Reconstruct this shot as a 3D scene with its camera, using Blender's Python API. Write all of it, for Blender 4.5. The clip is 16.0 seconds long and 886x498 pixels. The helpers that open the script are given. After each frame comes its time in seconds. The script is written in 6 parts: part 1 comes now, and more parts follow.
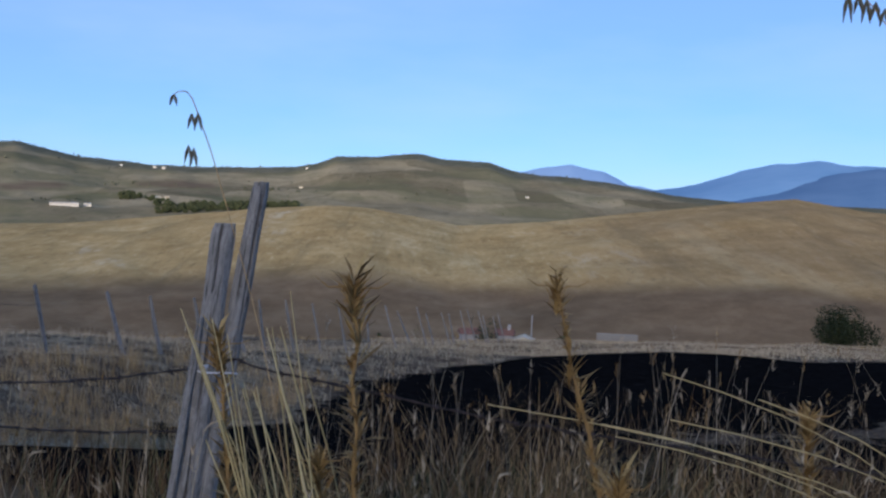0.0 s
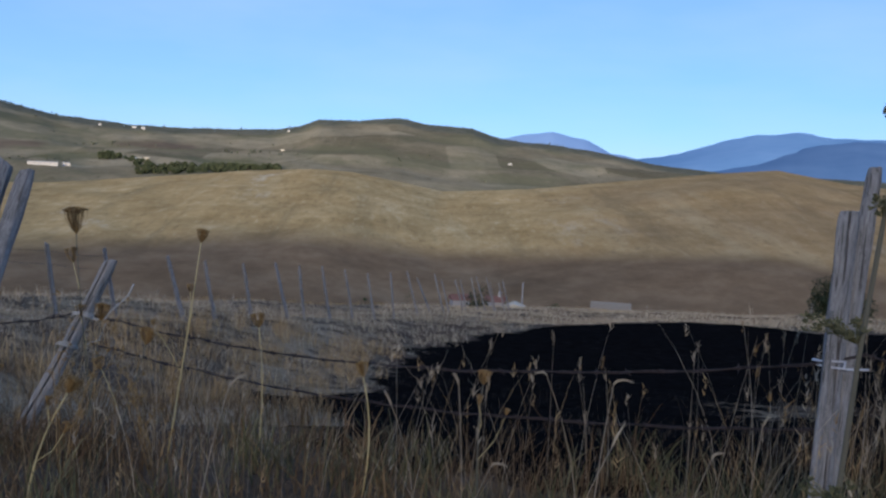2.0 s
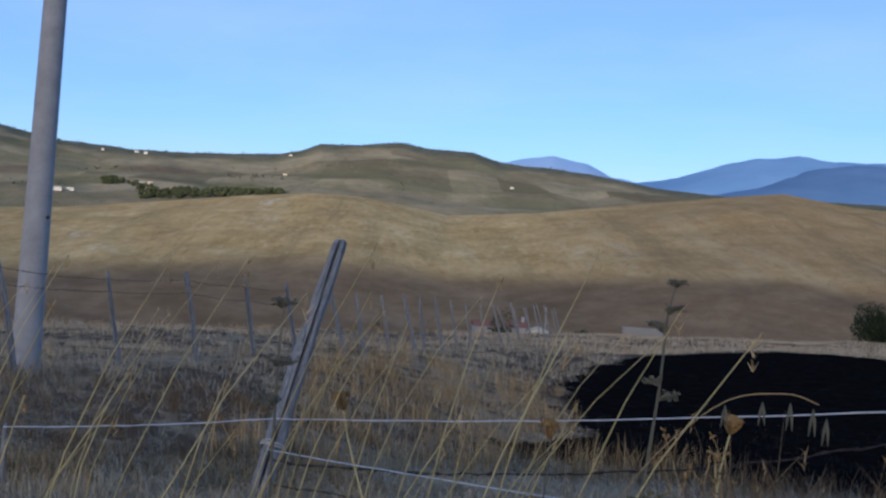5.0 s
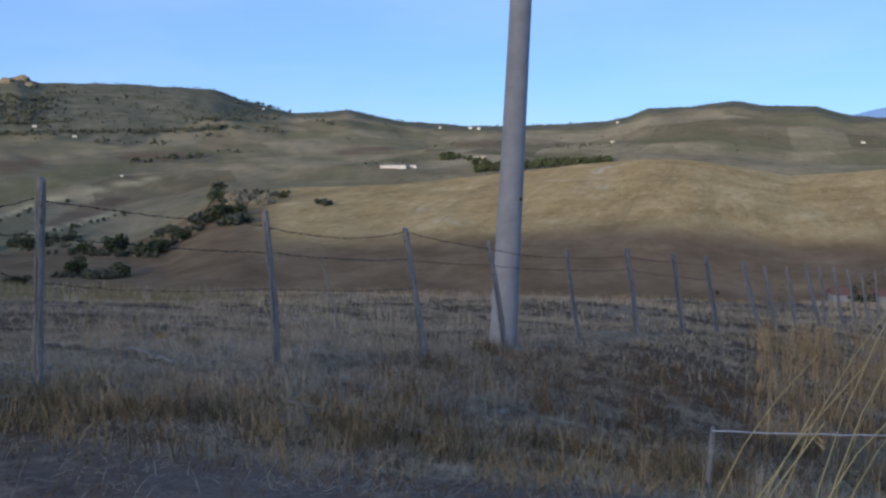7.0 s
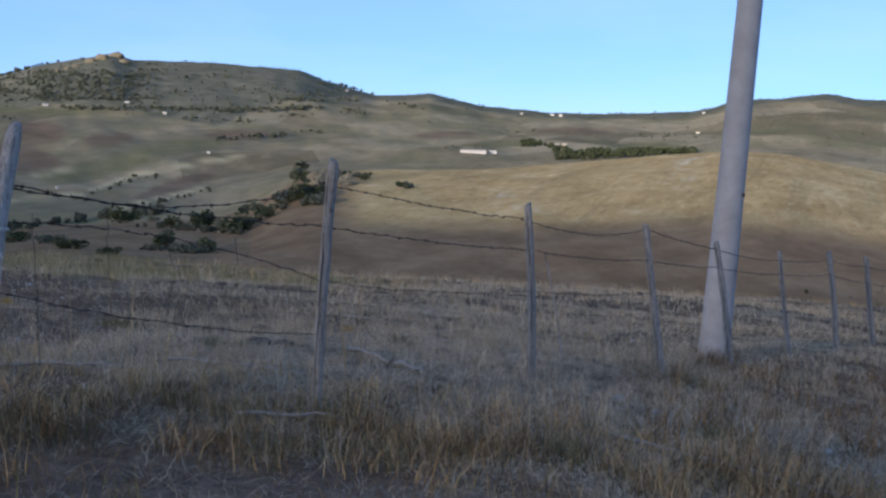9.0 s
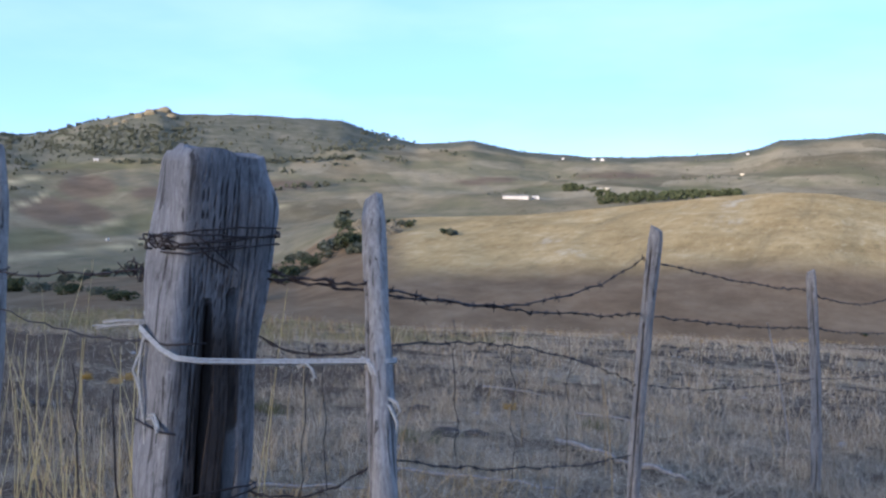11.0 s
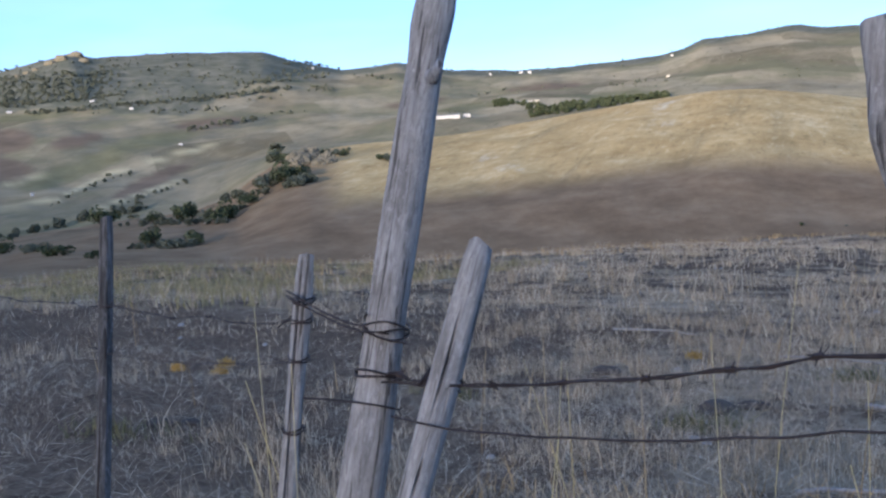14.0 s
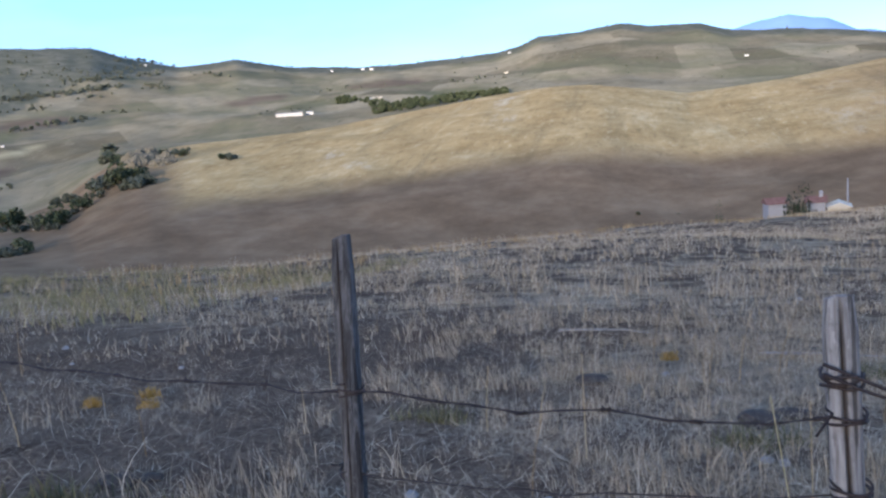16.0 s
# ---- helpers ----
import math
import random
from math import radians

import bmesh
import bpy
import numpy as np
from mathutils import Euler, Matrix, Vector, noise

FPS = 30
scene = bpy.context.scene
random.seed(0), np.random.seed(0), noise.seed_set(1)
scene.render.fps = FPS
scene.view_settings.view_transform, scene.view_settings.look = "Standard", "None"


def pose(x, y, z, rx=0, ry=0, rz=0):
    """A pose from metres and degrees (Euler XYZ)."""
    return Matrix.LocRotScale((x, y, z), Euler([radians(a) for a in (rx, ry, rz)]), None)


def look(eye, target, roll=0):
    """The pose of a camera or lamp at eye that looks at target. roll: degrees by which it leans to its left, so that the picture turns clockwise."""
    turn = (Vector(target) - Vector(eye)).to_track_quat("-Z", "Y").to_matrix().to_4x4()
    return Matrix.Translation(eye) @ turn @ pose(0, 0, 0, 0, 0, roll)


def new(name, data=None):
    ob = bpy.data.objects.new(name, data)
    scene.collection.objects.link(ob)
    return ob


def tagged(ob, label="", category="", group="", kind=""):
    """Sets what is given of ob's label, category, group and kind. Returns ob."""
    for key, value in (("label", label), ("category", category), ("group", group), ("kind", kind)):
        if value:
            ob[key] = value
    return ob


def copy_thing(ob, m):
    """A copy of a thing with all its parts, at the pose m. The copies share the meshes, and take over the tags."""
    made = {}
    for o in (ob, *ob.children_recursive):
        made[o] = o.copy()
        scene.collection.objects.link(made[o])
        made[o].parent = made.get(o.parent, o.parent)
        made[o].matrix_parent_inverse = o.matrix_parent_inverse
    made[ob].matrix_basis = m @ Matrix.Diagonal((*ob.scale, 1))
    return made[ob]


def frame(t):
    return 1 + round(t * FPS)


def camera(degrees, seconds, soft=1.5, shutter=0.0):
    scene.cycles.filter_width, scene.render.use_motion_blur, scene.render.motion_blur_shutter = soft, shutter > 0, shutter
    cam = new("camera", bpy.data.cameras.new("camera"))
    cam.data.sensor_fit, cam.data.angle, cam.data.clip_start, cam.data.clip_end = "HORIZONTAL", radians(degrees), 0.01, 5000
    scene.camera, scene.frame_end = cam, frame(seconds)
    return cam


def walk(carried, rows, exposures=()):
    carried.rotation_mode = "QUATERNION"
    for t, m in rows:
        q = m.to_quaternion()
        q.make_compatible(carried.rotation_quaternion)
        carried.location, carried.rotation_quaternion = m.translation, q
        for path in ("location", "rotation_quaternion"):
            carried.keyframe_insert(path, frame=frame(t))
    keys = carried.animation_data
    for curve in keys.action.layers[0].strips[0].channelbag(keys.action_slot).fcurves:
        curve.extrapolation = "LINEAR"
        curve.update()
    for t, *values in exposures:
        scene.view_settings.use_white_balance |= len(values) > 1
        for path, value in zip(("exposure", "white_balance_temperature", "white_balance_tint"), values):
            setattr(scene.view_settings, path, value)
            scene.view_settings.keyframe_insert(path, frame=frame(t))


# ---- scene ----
cam = camera(51.67, 16.0, soft=2.5)
PATH = [
    (0.0, (-0.000, 0.000, 1.500, 87.00, -1.91, 0.00)),
    (0.5, (-0.446, 0.006, 1.487, 86.30, -1.88, -2.63)),
    (1.0, (-0.905, 0.023, 1.467, 84.48, -3.05, -1.06)),
    (1.5, (-1.373, 0.079, 1.487, 86.37, -3.40, -0.06)),
    (2.0, (-1.824, 0.180, 1.477, 84.90, -2.86, -1.16)),
    (2.2, (-2.056, 0.231, 1.476, 86.17, -2.51, -0.83)),
    (2.5, (-2.403, 0.320, 1.475, 86.89, -2.51, -2.67)),
    (3.0, (-3.005, 0.501, 1.457, 87.42, -3.22, -2.71)),
    (3.5, (-3.542, 0.684, 1.436, 83.34, -1.87, -6.81)),
    (4.0, (-4.104, 0.908, 1.433, 84.76, -1.99, -6.79)),
    (4.5, (-4.748, 1.001, 1.422, 85.29, -1.48, -4.99)),
    (5.0, (-5.381, 1.090, 1.415, 86.39, -2.78, -1.16)),
    (7.5, (-7.323, 1.269, 1.454, 83.52, 1.41, 21.72)),
    (8.0, (-7.743, 1.356, 1.446, 83.07, 0.55, 23.74)),
    (8.2, (-7.896, 1.379, 1.436, 82.90, -0.71, 24.86)),
    (10.3, (-9.456, 1.841, 1.450, 83.41, -1.43, 23.12)),
    (10.5, (-9.606, 1.887, 1.461, 83.88, -0.81, 24.13)),
    (11.0, (-9.964, 1.965, 1.477, 85.84, -0.23, 26.55)),
    (11.5, (-10.325, 2.075, 1.479, 81.88, 0.81, 23.96)),
    (12.0, (-10.699, 2.199, 1.488, 82.89, 1.14, 26.25)),
    (12.5, (-11.094, 2.286, 1.490, 83.10, 3.08, 28.70)),
    (13.0, (-11.442, 2.372, 1.490, 81.82, 3.17, 27.15)),
    (13.5, (-11.793, 2.473, 1.515, 82.91, 2.37, 28.13)),
    (14.0, (-12.108, 2.534, 1.514, 80.89, 4.24, 22.10)),
    (14.5, (-12.426, 2.641, 1.505, 82.17, 5.01, 22.37)),
    (15.0, (-12.708, 2.735, 1.512, 81.08, 5.45, 20.81)),
    (15.5, (-12.940, 2.831, 1.519, 79.33, 4.49, 13.67)),
    (16.0, (-13.084, 2.967, 1.498, 79.96, 4.57, 12.35)),
]
walk(cam, [(t, pose(*p)) for t, p in PATH], exposures=[(0.0, 0.24, 5720, 15), (8.2, 0.24, 5720, 15), (10.3, 1.02, 5680, 18), (16.0, 1.10, 5600, 17)])

# ---------------------------------------------------------------- light
SUN_AZ, SUN_EL = -165.0, 11.0
world = bpy.data.worlds.new("world")
scene.world = world
world.use_nodes = True
wn = world.node_tree
sky = wn.nodes.new("ShaderNodeTexSky")
sky.sky_type, sky.sun_disc = "NISHITA", False
sky.sun_elevation, sky.sun_rotation = radians(SUN_EL), radians(SUN_AZ)
sky.air_density, sky.dust_density, sky.ozone_density, sky.altitude = 1.0, 0.0, 5.0, 2500
veil = wn.nodes.new("ShaderNodeMix")
veil.data_type = "RGBA"
veil.inputs[0].default_value = 0.55
wn.links.new(sky.outputs[0], veil.inputs[6])
veil.inputs[7].default_value = (2.25, 3.36, 5.15, 1)
wisp_place = wn.nodes.new("ShaderNodeMapping")
wisp_place.inputs["Scale"].default_value = (1.6, 1.6, 6.0)
wn.links.new(wn.nodes.new("ShaderNodeTexCoord").outputs["Generated"], wisp_place.inputs["Vector"])
wisp = wn.nodes.new("ShaderNodeTexNoise")
wisp.inputs["Scale"].default_value, wisp.inputs["Detail"].default_value = 2.2, 5.0
wn.links.new(wisp_place.outputs[0], wisp.inputs["Vector"])
wisp_amount = wn.nodes.new("ShaderNodeMapRange")
wisp_amount.inputs[1].default_value, wisp_amount.inputs[2].default_value = 0.42, 0.75
wisp_amount.inputs[3].default_value, wisp_amount.inputs[4].default_value = 0.0, 0.22
wn.links.new(wisp.outputs["Fac"], wisp_amount.inputs[0])
clouded = wn.nodes.new("ShaderNodeMix")
clouded.data_type = "RGBA"
clouded.inputs[7].default_value = (3.9, 4.6, 5.6, 1)
wn.links.new(wisp_amount.outputs[0], clouded.inputs[0])
wn.links.new(veil.outputs[2], clouded.inputs[6])
wn.links.new(clouded.outputs[2], wn.nodes["Background"].inputs[0])
wn.nodes["Background"].inputs[1].default_value = 0.15
sun = new("sun", bpy.data.lights.new("sun", "SUN"))
sun.data.energy, sun.data.angle, sun.data.color = 5.6, radians(10), (1.0, 0.84, 0.62)
SUN_DIR = Vector((math.sin(radians(SUN_AZ)) * math.cos(radians(SUN_EL)), math.cos(radians(SUN_AZ)) * math.cos(radians(SUN_EL)), math.sin(radians(SUN_EL))))
sun.matrix_world = look(SUN_DIR * 50, (0, 0, 0))

# ---------------------------------------------------------------- helpers


def part(name, bm, material, parent=None, label=""):
    me = bpy.data.meshes.new(name)
    bm.to_mesh(me)
    bm.free()
    me.materials.append(material)
    ob = new(name, me)
    ob.parent = parent
    if label:
        ob["label"] = label
    return ob


def mesh(name, verts, faces, material, parent=None, label="", smooth=False):
    me = bpy.data.meshes.new(name)
    me.from_pydata([tuple(v) for v in verts], [], [tuple(f) for f in faces])
    me.materials.append(material)
    if smooth:
        me.polygons.foreach_set("use_smooth", [True] * len(me.polygons))
    ob = new(name, me)
    ob.parent = parent
    if label:
        ob["label"] = label
    return ob


def thing(name, at, label, category, group="", kind=""):
    ob = new(name)
    ob.location = at
    ob.empty_display_size = 0.1
    return tagged(ob, label, category, group, kind)


class Mat:
    """A node material with short ways to chain nodes."""

    def __init__(self, name, rough=0.9, spec=0.2):
        self.m = bpy.data.materials.new(name)
        self.m.use_nodes = True
        self.t = self.m.node_tree
        self.b = self.t.nodes["Principled BSDF"]
        self.b.inputs["Roughness"].default_value = rough
        self.b.inputs["Specular IOR Level"].default_value = spec

    def node(self, kind, **kw):
        n = self.t.nodes.new(kind)
        for k, v in kw.items():
            if k in n.inputs.keys():
                if isinstance(v, bpy.types.NodeSocket):
                    self.t.links.new(v, n.inputs[k])
                else:
                    n.inputs[k].default_value = v
        return n

    def link(self, a, b):
        self.t.links.new(a, b)

    def coord(self, which="Object", scale=(1, 1, 1)):
        c = self.node("ShaderNodeTexCoord").outputs[which]
        mp = self.node("ShaderNodeMapping", Vector=c)
        mp.inputs["Scale"].default_value = scale
        return mp.outputs[0]

    def world_pos(self, scale=(1, 1, 1)):
        mp = self.node("ShaderNodeMapping", Vector=self.node("ShaderNodeNewGeometry").outputs["Position"])
        mp.inputs["Scale"].default_value = scale
        return mp.outputs[0]

    def noise(self, vec, scale, detail=4.0, rough=0.6, dist=0.0):
        return self.node("ShaderNodeTexNoise", Vector=vec, Scale=scale, Detail=detail, Roughness=rough, Distortion=dist).outputs["Fac"]

    def ramp(self, fac, stops):
        n = self.node("ShaderNodeValToRGB", Fac=fac)
        el = n.color_ramp.elements
        while len(el) < len(stops):
            el.new(0.5)
        for e, (p, c) in zip(el, stops):
            e.position = p
            e.color = (*c, 1) if len(c) == 3 else c
        return n.outputs[0]

    def step(self, fac, a, b):
        n = self.node("ShaderNodeMapRange")
        self.link(fac, n.inputs[0])
        n.interpolation_type = "SMOOTHSTEP"
        n.inputs[1].default_value, n.inputs[2].default_value = a, b
        return n.outputs[0]

    def math(self, op, a, b=0.0):
        n = self.t.nodes.new("ShaderNodeMath")
        n.operation = op
        for s, v in zip(n.inputs, (a, b)):
            if isinstance(v, bpy.types.NodeSocket):
                self.link(v, s)
            else:
                s.default_value = v
        return n.outputs[0]

    def mix(self, fac, a, b, mode="MIX"):
        n = self.t.nodes.new("ShaderNodeMix")
        n.data_type, n.blend_type = "RGBA", mode
        for s, v in ((n.inputs[0], fac), (n.inputs[6], a), (n.inputs[7], b)):
            if isinstance(v, bpy.types.NodeSocket):
                self.link(v, s)
            elif isinstance(v, (int, float)):
                s.default_value = v
            else:
                s.default_value = (*v, 1)
        return n.outputs[2]

    def attr(self, name):
        n = self.t.nodes.new("ShaderNodeAttribute")
        n.attribute_name = name
        return n.outputs["Fac"]

    def bump(self, height, strength=0.4, distance=0.01):
        n = self.node("ShaderNodeBump", Height=height, Strength=strength, Distance=distance)
        self.link(n.outputs[0], self.b.inputs["Normal"])

    def colour(self, c):
        if isinstance(c, bpy.types.NodeSocket):
            self.link(c, self.b.inputs["Base Color"])
        else:
            self.b.inputs["Base Color"].default_value = (*c, 1)
        return self


# ---------------------------------------------------------------- lie of the land
HUB = (-7.0, 1.5)
EYE = 1.47
# azimuth (degrees, clockwise from +y), elevation seen from the track (degrees)
GOLD = ((-65, -6.2), (-45, -5.6), (-38, -5.3), (-36, -4.7), (-34.5, -3.7), (-33, -2.9), (-31.8, -2.45), (-30, -2.3), (-28, -2.15), (-25, -2.1), (-22, -2.0), (-20, -1.85), (-17.3, -1.55), (-12, -1.0), (-10.5, -0.8), (-6.5, -0.5), (-3.9, -0.6),
        (-1.1, -1.0), (1.8, -1.5), (7, -1.1), (12, -0.4), (18.8, 0.5), (21.7, 0.8), (25.4, 0.2), (28, 0.0), (40, -0.6))
RIDGE = ((-65, 2.2), (-53.7, 2.6), (-51.4, 2.5), (-49.6, 2.7), (-47.7, 3.4), (-46, 3.8), (-43.7, 4.3), (-42.5, 4.0), (-38.3, 4.05), (-32.9, 3.8), (-30.7, 3.0), (-28.2, 2.4), (-26.6, 2.45), (-24.9, 2.6), (-21.6, 1.9), (-17.5, 1.6),
         (-14.8, 1.55), (-9, 1.8), (-7.6, 2.1), (-6.5, 2.55), (-4.2, 2.6), (-1.6, 2.9), (0.2, 2.6), (3, 2.5), (4.8, 1.9), (8.7, 1.65), (11.5, 1.3), (14.2, 0.8), (18, 0.5), (40, 0.2))
PLAIN = ((-65, -2.5), (-45, -2.2), (-36, -1.9), (-29, -1.6), (-22, -0.95), (-15, -0.9), (-6, -1.2), (2, -1.7), (10, -1.5), (20, -1.2), (40, -1.2))
UPLAND = ((-65, 0.2), (-45, 1.2), (-36, 1.0), (-28, 0.6), (-20, 0.2), (-12, 0.2), (-2, 0.6), (4, 0.4), (10, 0.0), (40, -0.6))


BROW = ((-65, 26), (-45, 30), (-30, 38), (-20, 45), (-7, 62), (5, 88), (12, 125), (26, 112), (40, 100))


def west_edge(y):
    """Western edge of the scorched strip."""
    return np.interp(y, [3.0, 3.4, 4.0, 6.0, 7.5, 9.6, 11.0, 12.8, 13.8, 15.3, 17.0, 20.0, 24.5, 28.0, 31.7, 33.0, 38.0, 60.0], [1.0, -1.4, -2.3, -2.4, -2.6, -2.8, -2.9, -4.2, -4.3, -2.6, -2.45, -2.3, -1.4, -0.3, 0.6, 1.6, 3.0, 8.0])


def track_edge(x):
    """Where the trodden ground beside the track ends."""
    return np.interp(x, [-14.0, -12.0, -11.2, -10.8, -9.4, -7.7, -6.0, -4.5, 0.0], [3.0, 3.0, 3.2, 3.6, 4.2, 4.6, 4.4, 3.2, 3.0])


def far_edge(x):
    return 38.2 + 0.1 * np.maximum(x - 5.0, 0)


def curve(table, az):
    t = np.array(table)
    return np.interp(az, t[:, 0], t[:, 1])


def smooth(a, b, v):
    u = np.clip((v - a) / (b - a), 0, 1)
    return u * u * (3 - 2 * u)


def waves(x, y, size, seed, octaves=4):
    """Cheap smooth noise in about -1..1 from summed sines, as arrays."""
    rng = np.random.RandomState(seed)
    out, amp, total = np.zeros_like(x, dtype=float), 1.0, 0.0
    for o in range(octaves):
        for _ in range(4):
            a, p, q = rng.uniform(0, 2 * np.pi, 3)
            k = 2 * np.pi / (size * rng.uniform(0.7, 1.4))
            out = out + amp * np.sin(k * (x * np.cos(a) + y * np.sin(a)) + p + 1.3 * np.sin(0.6 * k * (x * np.sin(a) - y * np.cos(a)) + q))
        total += amp * 2.2
        size *= 0.45
        amp *= 0.5
    return out / total


def ground_z(x, y):
    x, y = np.asarray(x, float), np.asarray(y, float)
    dx, dy = x - HUB[0], y - HUB[1]
    r = np.hypot(dx, dy) + 1e-6
    az = np.degrees(np.arctan2(dx, dy))
    # verge of the track, then the falling field
    yy = y - 0.04 * x
    brow = curve(BROW, az)
    fall = 0.35 - 0.148 * np.where(yy > 4.9, yy - 3.95, np.where(yy > 3.0, (yy - 3.0) ** 2 / 3.8, 0.0))
    near = fall + 0.012 * np.maximum(x + 4, 0) * smooth(8, 25, y) - 0.0008 * np.maximum(r - 0.75 * brow, 0) ** 2 + 0.05 * waves(x, y, 6, 3, 3) * smooth(2.5, 6, yy) + 0.25 * waves(x, y, 26, 5, 2) * smooth(10, 25, r)
    # the ground dips behind the first stretch of fence
    dip = np.interp(yy, [4.3, 6.0, 9.0, 12.0, 16.0, 25.0, 37.0, 60.0, 85.0], [0.0, 0.25, 0.7, 0.97, 1.0, 0.7, 0.45, 0.2, 0.0])
    near = near - dip * smooth(0.3, 5.2, x + 10.8 - 0.26 * (y - 5.3))
    near = np.maximum(near, -32.0)
    # valley, ploughed and golden hill, plain, upland and skyline ridge
    gold, ridge, plain, up = curve(GOLD, az), curve(RIDGE, az), curve(PLAIN, az), curve(UPLAND, az)
    hollow = 2.4 * smooth(-33, -18, az)
    low = -10.3 + 2.6 * smooth(-30, -48, az)
    steps = [(60.0, low - 0.5), (120.0, low - 1.0), (230.0, low), (560.0, gold), (760.0, gold - hollow - 0.35), (1150.0, np.minimum(plain, gold + 4)), (1600.0, np.maximum(up, plain + 0.2)), (2350.0, ridge), (2700.0, ridge - 1.6), (4600.0, ridge * 0 - 0.6)]
    el = steps[0][1] + 0 * r
    for (r0, e0), (r1, e1) in zip(steps, steps[1:]):
        u = np.clip((np.log(r) - math.log(r0)) / (math.log(r1) - math.log(r0)), 0, 1)
        if r0 in (230.0, 1600.0):
            u = 1 - (1 - u) ** 1.7
        elif r0 not in (760.0, 1150.0):
            u = u * u * (3 - 2 * u)
        el = np.where(r >= r0, e0 + (e1 - e0) * u, el)
    rough = waves(x, y, 120, 11, 4) * 1.5 * smooth(120, 300, r) * (1 - smooth(520, 560, r) * (1 - smooth(600, 800, r))) + waves(x, y, 420, 17, 4) * 5.5 * smooth(800, 1100, r) * (1 - smooth(2000, 2300, r))
    far = EYE + r * np.tan(np.radians(el)) + rough
    z = near + (far - near) * smooth(brow, 1.5 * brow, r)
    # the height behind the track that keeps the evening sun off the valley
    s = dx * SUN_DIR.x / math.cos(radians(SUN_EL)) + dy * SUN_DIR.y / math.cos(radians(SUN_EL))
    back = 318.0 * smooth(60, 1500, s) + 2.0 * waves(x, y, 60, 23, 3) * smooth(30, 80, s)
    behind = smooth(-1, 10, s)
    z = z * (1 - behind) + (0.35 + back) * behind
    return z


# ---------------------------------------------------------------- materials (ground)
def ground_material():
    m = Mat("ground_mixed", 1.0, 0.0)
    p = m.world_pos()
    n_big, n_mid = m.noise(p, 0.012, 6), m.noise(p, 0.35, 5)
    n_fine, n_grain = m.noise(p, 3.0, 6, 0.7), m.noise(p, 22.0, 5, 0.7)
    cells = m.node("ShaderNodeTexVoronoi", Vector=m.world_pos((0.0075, 0.0045, 0.0)), Scale=1.0, Randomness=0.9)
    parcel = m.node("ShaderNodeSeparateColor", Color=cells.outputs["Color"]).outputs[0]
    straw = m.ramp(n_fine, [(0.25, (0.140, 0.104, 0.066)), (0.5, (0.252, 0.194, 0.127)), (0.75, (0.355, 0.288, 0.200))])
    soil = m.ramp(n_grain, [(0.3, (0.048, 0.035, 0.025)), (0.7, (0.132, 0.097, 0.069))])
    field = m.mix(m.step(m.math("ADD", n_mid, m.math("MULTIPLY", m.math("SUBTRACT", m.noise(p, 2.2, 5, 0.7), 0.5), 1.1)), 0.42, 0.66), soil, straw)
    field = m.mix(m.math("MULTIPLY", m.attr("bare"), 0.92), field, soil)
    dung = m.math("MULTIPLY", m.step(m.noise(m.world_pos((1.0, 0.6, 1.0)), 1.1, 4, 0.6), 0.66, 0.70), 0.75)
    field = m.mix(dung, field, (0.05, 0.036, 0.026))
    track = m.mix(m.step(n_fine, 0.5, 0.8), m.ramp(n_grain, [(0.3, (0.094, 0.076, 0.066)), (0.75, (0.19, 0.156, 0.132))]), straw)
    ash = m.ramp(n_fine, [(0.35, (0.004, 0.0035, 0.0035)), (0.62, (0.009, 0.008, 0.008)), (0.78, (0.03, 0.024, 0.02))])
    gold = m.ramp(m.math("ADD", m.math("MULTIPLY", m.noise(p, 0.04, 10, 0.78), 0.8), m.math("MULTIPLY", m.noise(m.world_pos((0.045, 0.00891, 0.0306)), 1.0, 6, 0.7), 0.2)), [(0.28, (0.205, 0.137, 0.058)), (0.42, (0.335, 0.224, 0.096)), (0.54, (0.44, 0.303, 0.135)), (0.68, (0.57, 0.425, 0.23))])
    scar = m.math("MULTIPLY", m.step(m.noise(m.world_pos((0.022, 0.007, 0.03)), 1.0, 9, 0.75), 0.57, 0.70), 0.5)
    gold = m.mix(scar, gold, (0.62, 0.56, 0.44))
    turned = m.node("ShaderNodeMapping", Vector=p)
    turned.inputs["Rotation"].default_value = (0, 0, radians(38))
    turned.inputs["Scale"].default_value = (0.035, 0.004, 0.01)
    rill = m.noise(turned.outputs[0], 1.0, 6, 0.6, 0.5)
    gold = m.mix(m.math("MULTIPLY", m.step(rill, 0.54, 0.66), 0.55), gold, (0.24, 0.175, 0.085))
    gold = m.mix(m.math("MULTIPLY", m.step(rill, 0.44, 0.34), 0.22), gold, (0.62, 0.53, 0.32))
    dots = m.math("MULTIPLY", m.step(m.noise(p, 0.11, 6, 0.8), 0.62, 0.68), 0.5)
    gold = m.mix(dots, gold, (0.15, 0.12, 0.06))
    tuft = m.noise(m.world_pos((0.34, 0.09, 0.45)), 1.0, 7, 0.75)
    gold = m.mix(m.math("MULTIPLY", m.step(tuft, 0.52, 0.66), 0.55), gold, (0.21, 0.155, 0.075))
    gold = m.mix(m.math("MULTIPLY", m.step(tuft, 0.46, 0.34), 0.45), gold, (0.60, 0.47, 0.27))
    plough_shade = m.ramp(m.noise(p, 0.05, 8, 0.7), [(0.3, (0.127, 0.0853, 0.0495)), (0.5, (0.18, 0.124, 0.0735)), (0.7, (0.246, 0.174, 0.105))])
